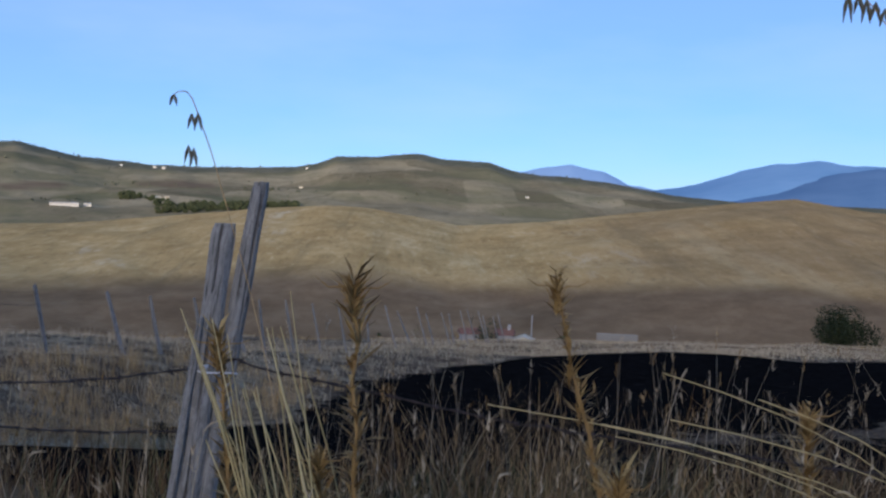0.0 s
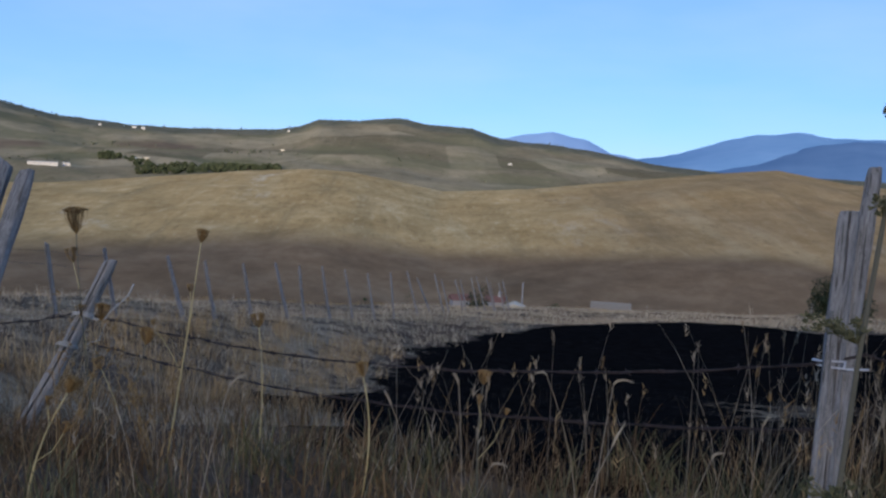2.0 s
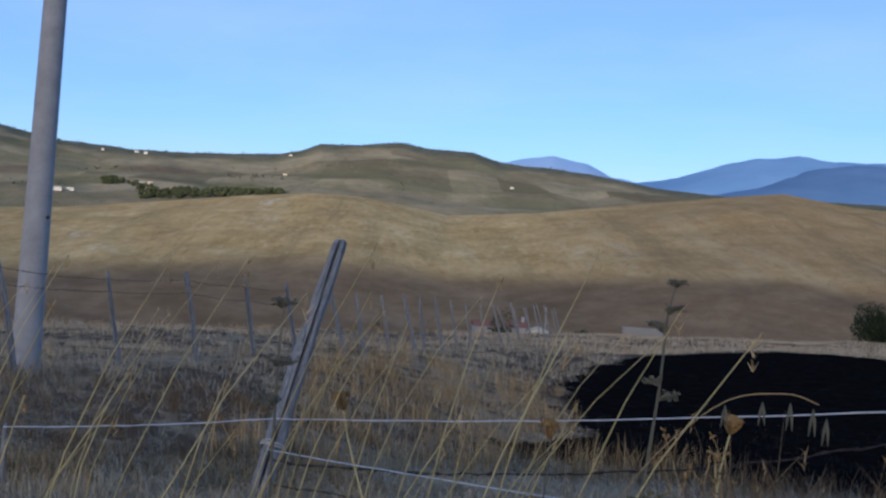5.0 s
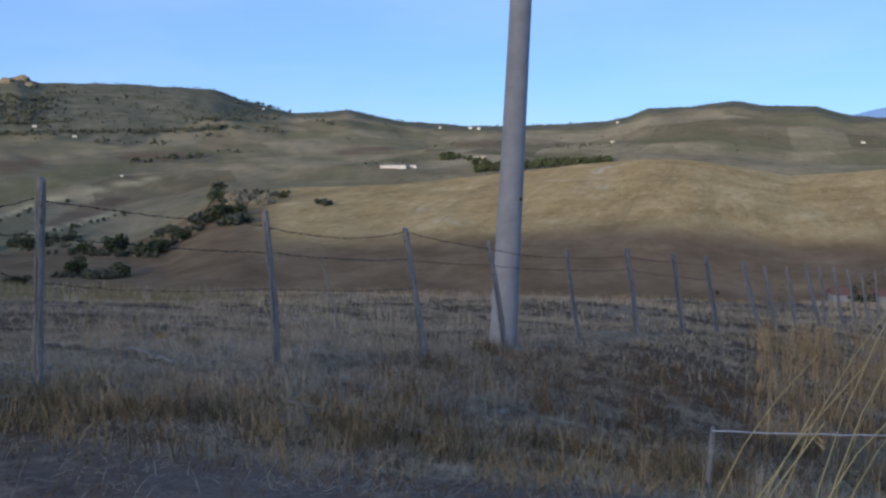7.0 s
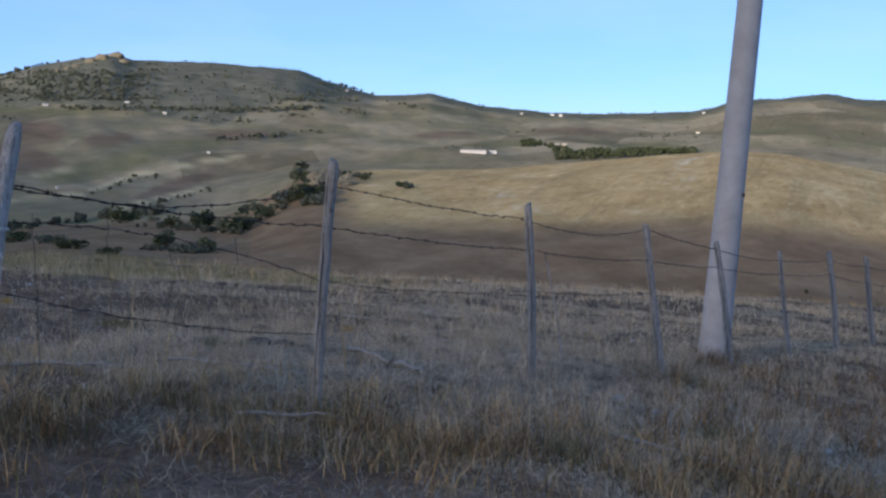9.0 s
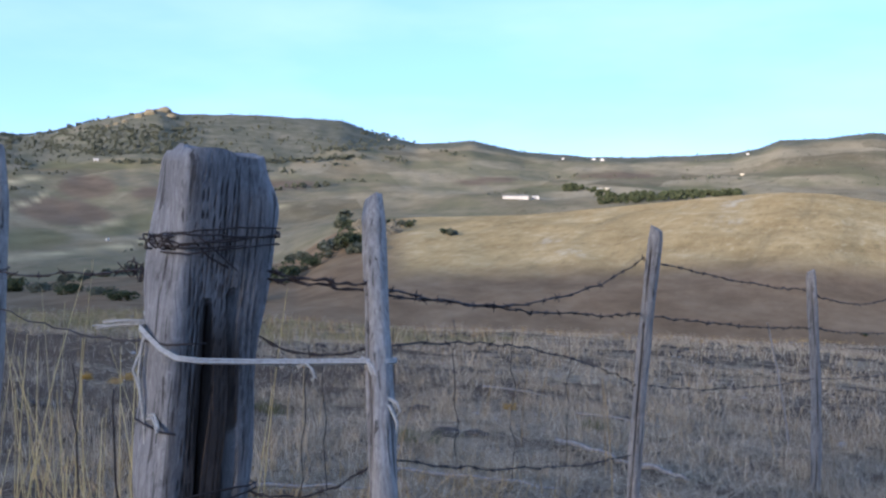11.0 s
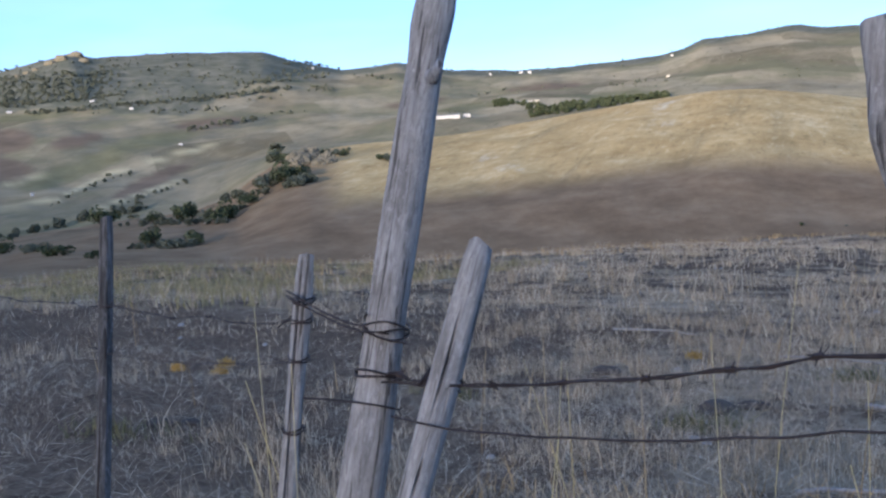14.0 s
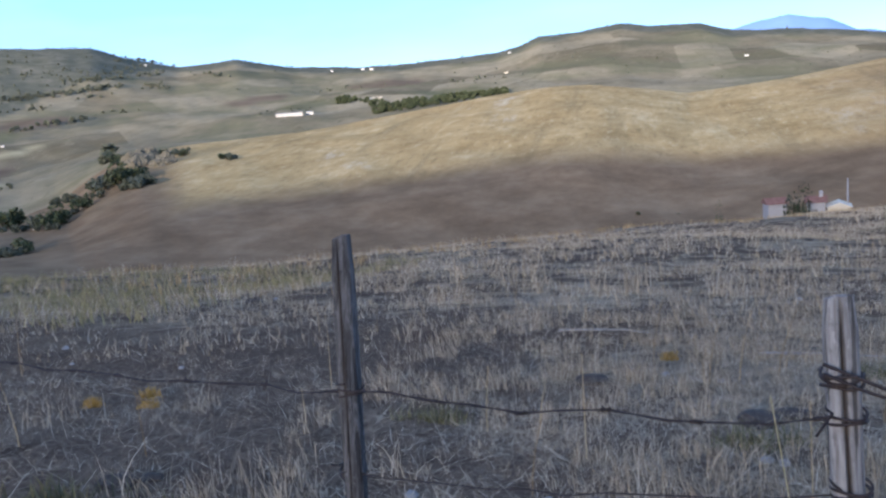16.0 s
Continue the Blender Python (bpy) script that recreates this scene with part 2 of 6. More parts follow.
    pale = m.ramp(m.math("ADD", m.math("MULTIPLY", parcel, 0.26), m.math("MULTIPLY", m.noise(p, 0.009, 10, 0.75), 0.75)), [(0.32, (0.118, 0.098, 0.060)), (0.42, (0.160, 0.133, 0.083)), (0.53, (0.207, 0.172, 0.108)), (0.66, (0.270, 0.225, 0.143))])
    speck = m.noise(m.world_pos((0.10, 0.022, 0.12)), 1.0, 8, 0.78)
    pale = m.mix(m.math("MULTIPLY", m.step(speck, 0.54, 0.66), 0.6), pale, (0.085, 0.080, 0.045))
    pale = m.mix(m.math("MULTIPLY", m.step(speck, 0.45, 0.34), 0.3), pale, (0.33, 0.285, 0.19))
    meadow = m.math("MULTIPLY", m.step(m.noise(p, 0.0042, 7, 0.65), 0.46, 0.58), 0.6)
    pale = m.mix(meadow, pale, (0.124, 0.119, 0.066))
    brush = m.math("MULTIPLY", m.step(m.noise(p, 0.035, 8, 0.8), 0.58, 0.66), 0.5)
    pale = m.mix(brush, pale, (0.10, 0.095, 0.055))
    scrub = m.ramp(m.noise(p, 0.025, 9, 0.8), [(0.36, (0.074, 0.078, 0.052)), (0.5, (0.112, 0.108, 0.076)), (0.64, (0.165, 0.15, 0.112))])
    c = m.mix(m.attr("track"), field, m.mix(m.attr("bare"), track, soil))
    jag = m.math("ADD", m.attr("burnt"), m.math("ADD", m.math("MULTIPLY", m.math("SUBTRACT", m.noise(p, 0.7, 7, 0.75), 0.5), 1.5), m.math("MULTIPLY", m.math("SUBTRACT", m.noise(p, 6.0, 4, 0.7), 0.5), 0.5)))
    c = m.mix(m.step(jag, 0.42, 0.55), c, ash)
    c = m.mix(m.attr("hill"), c, gold)
    ploughed = m.math("ADD", m.attr("plough_shade"), m.math("MULTIPLY", m.math("SUBTRACT", n_big, 0.5), 0.5))
    c = m.mix(m.step(ploughed, 0.05, 0.8), c, plough_shade)
    c = m.mix(m.attr("plain"), c, pale)
    c = m.mix(m.step(m.math("ADD", m.attr("scrub"), m.math("MULTIPLY", m.math("SUBTRACT", m.noise(p, 0.008, 6), 0.5), 0.8)), 0.4, 0.7), c, scrub)
    c = m.mix(m.math("MULTIPLY", m.attr("brown"), 0.85), c, m.ramp(m.noise(p, 0.02, 8, 0.7), [(0.35, (0.098, 0.072, 0.050)), (0.65, (0.150, 0.112, 0.080))]))
    c = m.mix(m.math("MULTIPLY", m.attr("olive"), 0.8), c, m.ramp(m.noise(p, 0.02, 8, 0.7), [(0.35, (0.094, 0.090, 0.046)), (0.65, (0.150, 0.140, 0.078))]))
    c = m.mix(m.math("MULTIPLY", m.attr("lit_bank"), 0.6), c, (0.47, 0.41, 0.24))
    m.colour(c)
    relief = m.math("MULTIPLY", m.math("ADD", m.noise(p, 0.045, 9, 0.72), m.math("MULTIPLY", rill, 0.6)), m.math("MULTIPLY", m.attr("hill"), 34.0))
    m.bump(m.math("ADD", m.math("ADD", n_fine, relief), m.math("MULTIPLY", n_grain, 0.5)), 0.6, 0.05)
    return m.m


def grid_axis():
    fine = np.arange(-66, 42.01, 0.25)
    rest = np.arange(45, 360 - 66 - 2, 3.0)
    return np.concatenate([fine, rest])


FIELDS = {"brown": ((-47.8, -0.35, 1.7, 0.75, 0.0), (-49.2, -1.75, 2.9, 0.8, -0.12), (-44.0, -0.6, 1.6, 0.35, 0.1), (-40.2, -3.3, 2.6, 0.40, 0.33), (-36.5, -0.2, 2.2, 0.3, 0.05), (-16.0, 0.45, 2.6, 0.22, 0.0), (-24.0, 0.1, 2.2, 0.22, 0.05)),
          "olive": ((-44.3, -2.3, 3.4, 0.62, 0.25), (-40.0, -1.0, 3.0, 0.45, 0.1), (-51.5, -3.3, 3.0, 0.6, 0.0), (-47.5, 0.9, 3.0, 0.30, 0.0), (-20.5, -0.4, 2.6, 0.22, 0.05), (-11.5, -0.35, 2.5, 0.2, 0.0))}
# lower edge of the scrub on the massif
SCRUB_FOOT = ((-65, 0.2), (-53, 0.35), (-51, 0.65), (-48.3, 1.0), (-44.7, 1.4), (-42.2, 1.05), (-38, 0.5), (-35.9, 1.2), (-33.5, 1.9), (-30, 2.2), (-26, 2.4))


def build_ground():
    az = np.radians(grid_axis())
    rad = np.concatenate([np.geomspace(0.25, 60, 150), np.geomspace(61.5, 4600, 190)])
    A, R = np.meshgrid(az, rad, indexing="ij")
    x, y = HUB[0] + R * np.sin(A), HUB[1] + R * np.cos(A)
    z = ground_z(x, y)
    na, nr = A.shape
    verts = np.stack([x, y, z], -1).reshape(-1, 3)
    hub = len(verts)
    verts = np.vstack([verts, [HUB[0], HUB[1], float(ground_z(HUB[0], HUB[1]))]])
    i = np.arange(na)[:, None] * nr + np.arange(nr - 1)[None]
    j = (np.arange(na)[:, None] + 1) % na * nr + np.arange(nr - 1)[None]
    faces = np.stack([i, j, j + 1, i + 1], -1).reshape(-1, 4)[:, ::-1].tolist()
    faces += [(hub, (k + 1) % na * nr, k * nr)[::-1] for k in range(na)]
    ob = mesh("ground", verts, faces, ground_material(), smooth=True)
    X, Y, Z = verts.T
    dx, dy = X - HUB[0], Y - HUB[1]
    r, a = np.hypot(dx, dy), np.degrees(np.arctan2(dx, dy))
    el = np.degrees(np.arctan2(Z - EYE, r))
    # scorched strip beyond the first fence: ragged western edge, far edge short of the brow
    edge = np.clip((X - west_edge(Y)) / 2.4 + 0.5, 0, 1)
    burnt = edge * (1 - smooth(-1.5, 1.5, Y - far_edge(X))) * smooth(2.4, 3.2, Y)
    burnt *= 1 - 0.48 * smooth(2.0, 3.2, X) * (1 - smooth(0.9, 2.1, np.abs(Y - 15.0 - 0.1 * (X - 4) + 0.8 * waves(X, Y, 4, 8, 2))))
    # banks that run up the valley side, their sunlit edges painted pale
    lit_bank = np.zeros_like(r)
    for line in (((-46.5, -4.1), (-45.5, -3.8), (-42.5, -2.65), (-39.2, -2.0), (-35.8, -1.4)), ((-44.0, -4.7), (-43.1, -4.5), (-40.8, -4.0), (-38.1, -3.3)), ((-55.0, -2.1), (-52.3, -1.64), (-50.5, -1.1), (-49.3, -0.1)), ((-55.5, -0.4), (-52.1, -0.1), (-49.8, 0.3)), ((-55.0, -4.5), (-49.7, -4.2), (-45.0, -3.75)), ((-48.6, -2.9), (-47.5, -2.62), (-45.5, -2.45))):
        t = np.array(line)
        off = el - np.interp(a, t[:, 0], t[:, 1])
        lit_bank = np.maximum(lit_bank, np.exp(-(off / 0.11) ** 2) * smooth(t[0, 0], t[0, 0] + 1, a) * (1 - smooth(t[-1, 0] - 1, t[-1, 0], a)))
    # brown and olive fields on the far side of the valley: centre, half sizes, tilt
    fields = {}
    for kind, spots in FIELDS.items():
        out = np.zeros_like(r)
        for a0, e0, ra, re, tilt in spots:
            u, v = (a - a0) / ra, (el - e0 - tilt * (a - a0)) / re
            out = np.maximum(out, 1 - smooth(0.75, 1.1, np.sqrt(u * u + v * v)))
        fields[kind] = out * smooth(560, 700, r)
    masks = {
        "brown": fields["brown"],
        "olive": fields["olive"],
        "burnt": burnt,
        "track": 1 - smooth(-0.4, 0.6, Y - track_edge(X)),
        "hill": smooth(1.05, 1.5, r / curve(BROW, a)),
        "plough_shade": smooth(1.0, 1.4, r / curve(BROW, a)) * np.maximum(1 - smooth(-6.8, -3.4, el - 0.55 * (curve(GOLD, a) + 0.8)), np.maximum(np.maximum(smooth(-31, -37, a), 0.75 * smooth(-27, -32, a)), 0.42 * smooth(2, 16, a))) * (1 - smooth(560, 620, r)),
        "plain": smooth(620, 800, r),
        "bare": np.maximum(smooth(-12.8, -14.6, X), np.maximum(0.5 * smooth(-7.8, -10.6, X), 0.85 * smooth(-4.2, -2.6, X) * (1 - smooth(4.0, 4.8, Y)))) * (1 - smooth(10.0, 15.0, Y)) * smooth(1.2, 2.4, Y + 0.4 * waves(X, Y, 3, 19, 3)),
        "lit_bank": lit_bank * smooth(300, 500, r),
        "scrub": np.maximum(0.35 * smooth(1600, 1800, r) + 0.4 * smooth(-0.55, -0.15, el - curve(RIDGE, a)) * smooth(1600, 1800, r), 0.92 * smooth(-0.2, 0.25, el - curve(SCRUB_FOOT, a) + 0.12 * waves(X, Y, 160, 41, 3)) * smooth(1200, 1350, r) * smooth(-25, -30, a)) + (0.45 * smooth(200, 300, r) * (1 - smooth(640, 800, r)) + 0.5 * smooth(700, 900, r) * (1 - smooth(1500, 1700, r))) * smooth(-27, -34, a),
    }
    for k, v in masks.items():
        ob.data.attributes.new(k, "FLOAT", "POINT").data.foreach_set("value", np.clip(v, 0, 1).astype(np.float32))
    return tagged(ob, "dry grass field falling to a valley with golden hills", "ground", kind="structure")


ground = build_ground()


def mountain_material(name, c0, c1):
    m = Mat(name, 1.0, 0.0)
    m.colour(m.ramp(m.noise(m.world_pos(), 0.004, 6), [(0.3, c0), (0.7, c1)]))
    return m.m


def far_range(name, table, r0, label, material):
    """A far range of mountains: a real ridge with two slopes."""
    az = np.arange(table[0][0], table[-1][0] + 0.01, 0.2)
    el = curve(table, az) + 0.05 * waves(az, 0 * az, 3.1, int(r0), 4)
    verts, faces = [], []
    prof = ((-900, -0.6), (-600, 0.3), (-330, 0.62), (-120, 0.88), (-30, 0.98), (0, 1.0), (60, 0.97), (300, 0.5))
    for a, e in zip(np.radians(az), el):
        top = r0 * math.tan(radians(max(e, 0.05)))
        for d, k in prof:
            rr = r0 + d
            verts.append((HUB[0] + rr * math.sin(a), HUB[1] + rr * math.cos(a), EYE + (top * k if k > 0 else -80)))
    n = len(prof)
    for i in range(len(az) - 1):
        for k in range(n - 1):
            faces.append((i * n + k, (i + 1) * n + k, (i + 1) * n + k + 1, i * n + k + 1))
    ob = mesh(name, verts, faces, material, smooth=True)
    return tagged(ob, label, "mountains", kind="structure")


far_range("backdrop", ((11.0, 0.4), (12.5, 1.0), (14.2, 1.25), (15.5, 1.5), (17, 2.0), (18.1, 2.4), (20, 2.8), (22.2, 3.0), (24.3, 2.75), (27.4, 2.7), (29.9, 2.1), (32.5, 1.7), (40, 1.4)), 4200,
          "far mountain range with blue haze painted into its colour", mountain_material("haze_blue_mountain", (0.106, 0.206, 0.362), (0.144, 0.25, 0.413)))
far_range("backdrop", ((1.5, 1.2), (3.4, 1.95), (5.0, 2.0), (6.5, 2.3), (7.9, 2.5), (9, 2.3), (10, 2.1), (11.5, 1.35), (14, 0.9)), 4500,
          "far mountain behind the ridge, painted pale with haze", mountain_material("haze_pale_mountain", (0.21, 0.32, 0.50), (0.24, 0.35, 0.53)))
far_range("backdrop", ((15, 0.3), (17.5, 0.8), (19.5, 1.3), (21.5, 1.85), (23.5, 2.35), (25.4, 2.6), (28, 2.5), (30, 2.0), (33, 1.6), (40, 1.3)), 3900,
          "darker hill before the far range, painted blue with haze", mountain_material("haze_blue_hill", (0.072, 0.135, 0.25), (0.10, 0.17, 0.29)))


# ---------------------------------------------------------------- materials (things)
def wood_material(name, dark, mid, light, scale=1.0):
    m = Mat(name, 0.88, 0.15)
    rnd = m.node("ShaderNodeObjectInfo").outputs["Random"]
    off = m.node("ShaderNodeCombineXYZ", X=m.math("MULTIPLY", rnd, 7.0), Y=m.math("MULTIPLY", rnd, 3.0), Z=m.math("MULTIPLY", rnd, 11.0)).outputs[0]

    def along(sx, sz):
        shift = m.t.nodes.new("ShaderNodeVectorMath")
        m.link(m.coord("Object"), shift.inputs[0])
        m.link(off, shift.inputs[1])
        mp = m.node("ShaderNodeMapping", Vector=shift.outputs[0])
        mp.inputs["Scale"].default_value = (sx, sx, sz)
        return mp.outputs[0]

    grain = m.noise(along(85 * scale, 11.0), 1.0, 7, 0.75, 1.2)
    fibre = m.noise(along(210 * scale, 9), 1.0, 5, 0.7)
    fleck = m.noise(along(120, 60), 1.0, 4, 0.7)
    check = m.noise(along(105 * scale, 4.2), 1.0, 4, 0.55, 0.8)
    blot = m.noise(along(24, 12), 1.0, 7, 0.75, 0.5)
    c = m.ramp(grain, [(0.30, dark), (0.45, mid), (0.68, light)])
    c = m.mix(m.math("MULTIPLY", m.step(fibre, 0.42, 0.72), 0.5), c, dark)
    c = m.mix(m.math("MULTIPLY", m.step(blot, 0.48, 0.66), 0.55), c, tuple(v * 0.5 for v in mid))
    c = m.mix(m.math("MULTIPLY", m.step(blot, 0.44, 0.30), 0.4), c, tuple(v * k for v, k in zip(light, (1.06, 1.02, 0.95))))
    c = m.mix(m.math("MULTIPLY", m.step(fleck, 0.56, 0.68), 0.45), c, tuple(v * 1.15 for v in light))
    c = m.mix(m.math("MULTIPLY", m.step(fleck, 0.42, 0.32), 0.45), c, tuple(v * 0.45 for v in mid))
    split = m.step(check, 0.60, 0.64)
    c = m.mix(m.math("MULTIPLY", split, 0.7), c, (0.022, 0.018, 0.015))
    eye = m.node("ShaderNodeTexVoronoi", Vector=along(17, 6.5), Scale=1.0, Randomness=1.0).outputs["Distance"]
    c = m.mix(m.math("MULTIPLY", m.step(eye, 0.13, 0.06), 0.6), c, (0.03, 0.024, 0.02))
    c = m.mix(m.attr("rot"), c, m.ramp(grain, [(0.35, (0.012, 0.009, 0.008)), (0.65, (0.055, 0.035, 0.022))]))
    m.colour(c)
    m.bump(m.math("SUBTRACT", m.math("ADD", grain, m.math("MULTIPLY", fibre, 0.5)), split), 0.9, 0.003)
    return m.m


def plain_material(name, c0, c1, scale, rough=0.85, spec=0.2, metal=0.0, bump=0.3):
    m = Mat(name, rough, spec)
    n = m.noise(m.coord("Object"), scale, 6, 0.65)
    m.colour(m.ramp(n, [(0.3, c0), (0.7, c1)]))
    m.b.inputs["Metallic"].default_value = metal
    if bump:
        m.bump(n, bump, 0.004)
    return m.m


def grass_material(name, c0, c1, c2):
    """Colour varies from blade to blade and a little along the ground."""
    m = Mat(name, 0.8, 0.15)
    rnd = m.node("ShaderNodeNewGeometry").outputs["Random Per Island"]
    patch = m.noise(m.world_pos(), 0.6, 4)
    f = m.math("ADD", m.math("MULTIPLY", rnd, 0.65), m.math("MULTIPLY", patch, 0.4))
    m.colour(m.ramp(f, [(0.15, c0), (0.5, c1), (0.85, c2)]))
    return m.m


WOOD = wood_material("weathered_wood", (0.072, 0.0684, 0.0666), (0.198, 0.193, 0.190), (0.305, 0.300, 0.298))
WOOD_DARK = wood_material("dark_weathered_wood", (0.022, 0.02, 0.018), (0.072, 0.067, 0.062), (0.19, 0.18, 0.17))
WOOD_PALE = wood_material("pale_peeled_wood", (0.099, 0.085, 0.0724), (0.232, 0.214, 0.193), (0.352, 0.331, 0.306))
CONCRETE = plain_material("pole_concrete", (0.24, 0.232, 0.23), (0.336, 0.328, 0.328), 5.0)
WIRE = plain_material("rusty_wire", (0.02, 0.016, 0.015), (0.06, 0.045, 0.04), 60.0, 0.7, 0.3, 0.4)
STEEL = plain_material("galvanised_wire", (0.42, 0.43, 0.46), (0.62, 0.63, 0.66), 80.0, 0.5, 0.4, 0.3, 0.0)
ROPE = plain_material("white_twine", (0.26, 0.25, 0.225), (0.42, 0.41, 0.385), 140.0)
STRAW = grass_material("dry_straw", (0.161, 0.104, 0.0459), (0.316, 0.215, 0.103), (0.455, 0.336, 0.178))
FIELD_GRASS = grass_material("dry_field_grass", (0.160, 0.128, 0.086), (0.325, 0.263, 0.181), (0.475, 0.402, 0.295))
BROWN_GRASS = grass_material("brown_weeds", (0.0554, 0.0349, 0.0186), (0.133, 0.0834, 0.0412), (0.21, 0.141, 0.0741))
GREEN_GRASS = grass_material("olive_weeds", (0.045, 0.0488, 0.0225), (0.0975, 0.0938, 0.045), (0.18, 0.158, 0.0825))
OLIVE_GRASS = grass_material("olive_straw", (0.10, 0.09, 0.045), (0.20, 0.175, 0.085), (0.30, 0.26, 0.13))
PALE_STALK = grass_material("pale_stalks", (0.34, 0.267, 0.116), (0.476, 0.379, 0.174), (0.578, 0.484, 0.257))
SEED = grass_material("brown_seed_heads", (0.096, 0.06, 0.024), (0.208, 0.128, 0.048), (0.304, 0.208, 0.096))
DARK_STEM = grass_material("dark_stems", (0.05, 0.05, 0.04), (0.10, 0.095, 0.07), (0.16, 0.15, 0.11))
CHAR = grass_material("charred_stems", (0.006, 0.006, 0.006), (0.016, 0.014, 0.013), (0.05, 0.042, 0.034))
LEAF = grass_material("dark_leaves", (0.010, 0.0145, 0.007), (0.022, 0.030, 0.013), (0.044, 0.052, 0.025))
LEAF_FAR = grass_material("haze_grey_leaves", (0.062, 0.070, 0.046), (0.092, 0.098, 0.066), (0.125, 0.126, 0.088))
LEAF_DRY = grass_material("olive_leaves", (0.024, 0.032, 0.0144), (0.048, 0.06, 0.028), (0.088, 0.092, 0.044))
BARK = plain_material("bark", (0.04, 0.032, 0.025), (0.09, 0.075, 0.06), 20.0)
PLASTER = plain_material("pale_plaster", (0.40, 0.37, 0.32), (0.53, 0.50, 0.45), 0.6)
CREAM = plain_material("cream_plaster", (0.44, 0.38, 0.28), (0.56, 0.49, 0.37), 0.6)
TILE = plain_material("red_roof_tiles", (0.13, 0.065, 0.05), (0.22, 0.115, 0.085), 2.0)
ROCK = plain_material("pale_rock", (0.07, 0.06, 0.038), (0.235, 0.20, 0.135), 1.2, 0.95, 0.1, 0.0, 0.6)
STONE = plain_material("grey_stone", (0.154, 0.146, 0.135), (0.275, 0.265, 0.25), 14.0)
DARK_GLASS = plain_material("dark_window", (0.02, 0.02, 0.025), (0.04, 0.04, 0.045), 3.0, 0.3, 0.5, 0.0, 0.0)


# ---------------------------------------------------------------- builders
def fast_mesh(name, verts, quads, material, smooth=False):
    """One mesh from arrays of vertices and of faces that all have the same number of corners."""
    me = bpy.data.meshes.new(name)
    nf, k = quads.shape
    me.vertices.add(len(verts))
    me.vertices.foreach_set("co", np.ascontiguousarray(verts, np.float32).ravel())
    me.loops.add(nf * k)
    me.loops.foreach_set("vertex_index", np.ascontiguousarray(quads, np.int32).ravel())
    me.polygons.add(nf)
    me.polygons.foreach_set("loop_start", np.arange(0, nf * k, k, dtype=np.int32))
    me.materials.append(material)
    me.update(calc_edges=True)
    if smooth:
        me.polygons.foreach_set("use_smooth", [True] * nf)
    return me


def blade_mesh(name, x, y, z, h, w, lean, way, material, rng, segs=3, bend=1.8):
    """Curved ribbons, one a blade: root, height, width, how far the tip leans (share of the height) and to which side."""
    n = len(x)
    u = np.linspace(0, 1, segs + 1)[None]
    rise = h[:, None] * (u - 0.3 * np.clip(lean, 0, 1.5)[:, None] * u ** 2)
    out = h[:, None] * lean[:, None] * u ** bend
    cx, cy, cz = x[:, None] + np.cos(way)[:, None] * out, y[:, None] + np.sin(way)[:, None] * out, z[:, None] + rise
    face = rng.uniform(0, np.pi, n)
    half = 0.5 * w[:, None] * (1 - 0.85 * u ** 1.5)
    a = np.stack([cx - np.cos(face)[:, None] * half, cy - np.sin(face)[:, None] * half, cz], -1)
    b = np.stack([cx + np.cos(face)[:, None] * half, cy + np.sin(face)[:, None] * half, cz], -1)
    verts = np.stack([a, b], 2).reshape(n, -1, 3)
    k = 2 * (segs + 1)
    base = (np.arange(n) * k)[:, None, None]
    q = np.array([[2 * s, 2 * s + 1, 2 * s + 3, 2 * s + 2] for s in range(segs)])[None]
    return fast_mesh(name, verts.reshape(-1, 3), (base + q).reshape(-1, 4), material)


def stalk_mesh(name, x, y, z, h, r, lean, way, material, segs=4, bend=1.6):
    """Three-sided stems that taper to the tip."""
    n = len(x)
    u = np.linspace(0, 1, segs + 1)[None]
    rise = h[:, None] * (u - 0.25 * np.clip(lean, 0, 1.5)[:, None] * u ** 2)
    out = h[:, None] * lean[:, None] * u ** bend
    c = np.stack([x[:, None] + np.cos(way)[:, None] * out, y[:, None] + np.sin(way)[:, None] * out, z[:, None] + rise], -1)
    rad = r[:, None] * (1 - 0.6 * u)
    rings = []
    for k in range(3):
        t = 2 * math.pi * k / 3
        rings.append(c + np.stack([rad * math.cos(t), rad * math.sin(t), 0 * rad], -1))
    verts = np.stack(rings, 2).reshape(n, -1, 3)
    k = 3 * (segs + 1)
    q = np.array([[3 * s + a, 3 * s + (a + 1) % 3, 3 * s + 3 + (a + 1) % 3, 3 * s + 3 + a] for s in range(segs) for a in range(3)])[None]
    return fast_mesh(name, verts.reshape(-1, 3), ((np.arange(n) * k)[:, None, None] + q).reshape(-1, 4), material), c[:, -1]


def tube(points, radius, sides=5):
    """Vertices and faces of a tube along points."""
    p = [Vector(q) for q in points]
    verts, faces = [], []
    up = Vector((0.13, 0.31, 0.94))
    for i, q in enumerate(p):
        d = (p[min(i + 1, len(p) - 1)] - p[max(i - 1, 0)]).normalized()
        a = d.cross(up if abs(d.dot(up)) < 0.95 else Vector((1, 0, 0))).normalized()
        b = d.cross(a)
        r = radius[i] if isinstance(radius, (list, tuple)) else radius
        verts += [q + (a * math.cos(2 * math.pi * k / sides) + b * math.sin(2 * math.pi * k / sides)) * r for k in range(sides)]
    for i in range(len(p) - 1):
        for k in range(sides):
            faces.append((i * sides + k, i * sides + (k + 1) % sides, (i + 1) * sides + (k + 1) % sides, (i + 1) * sides + k))
    faces.append(tuple(range(sides))[::-1])
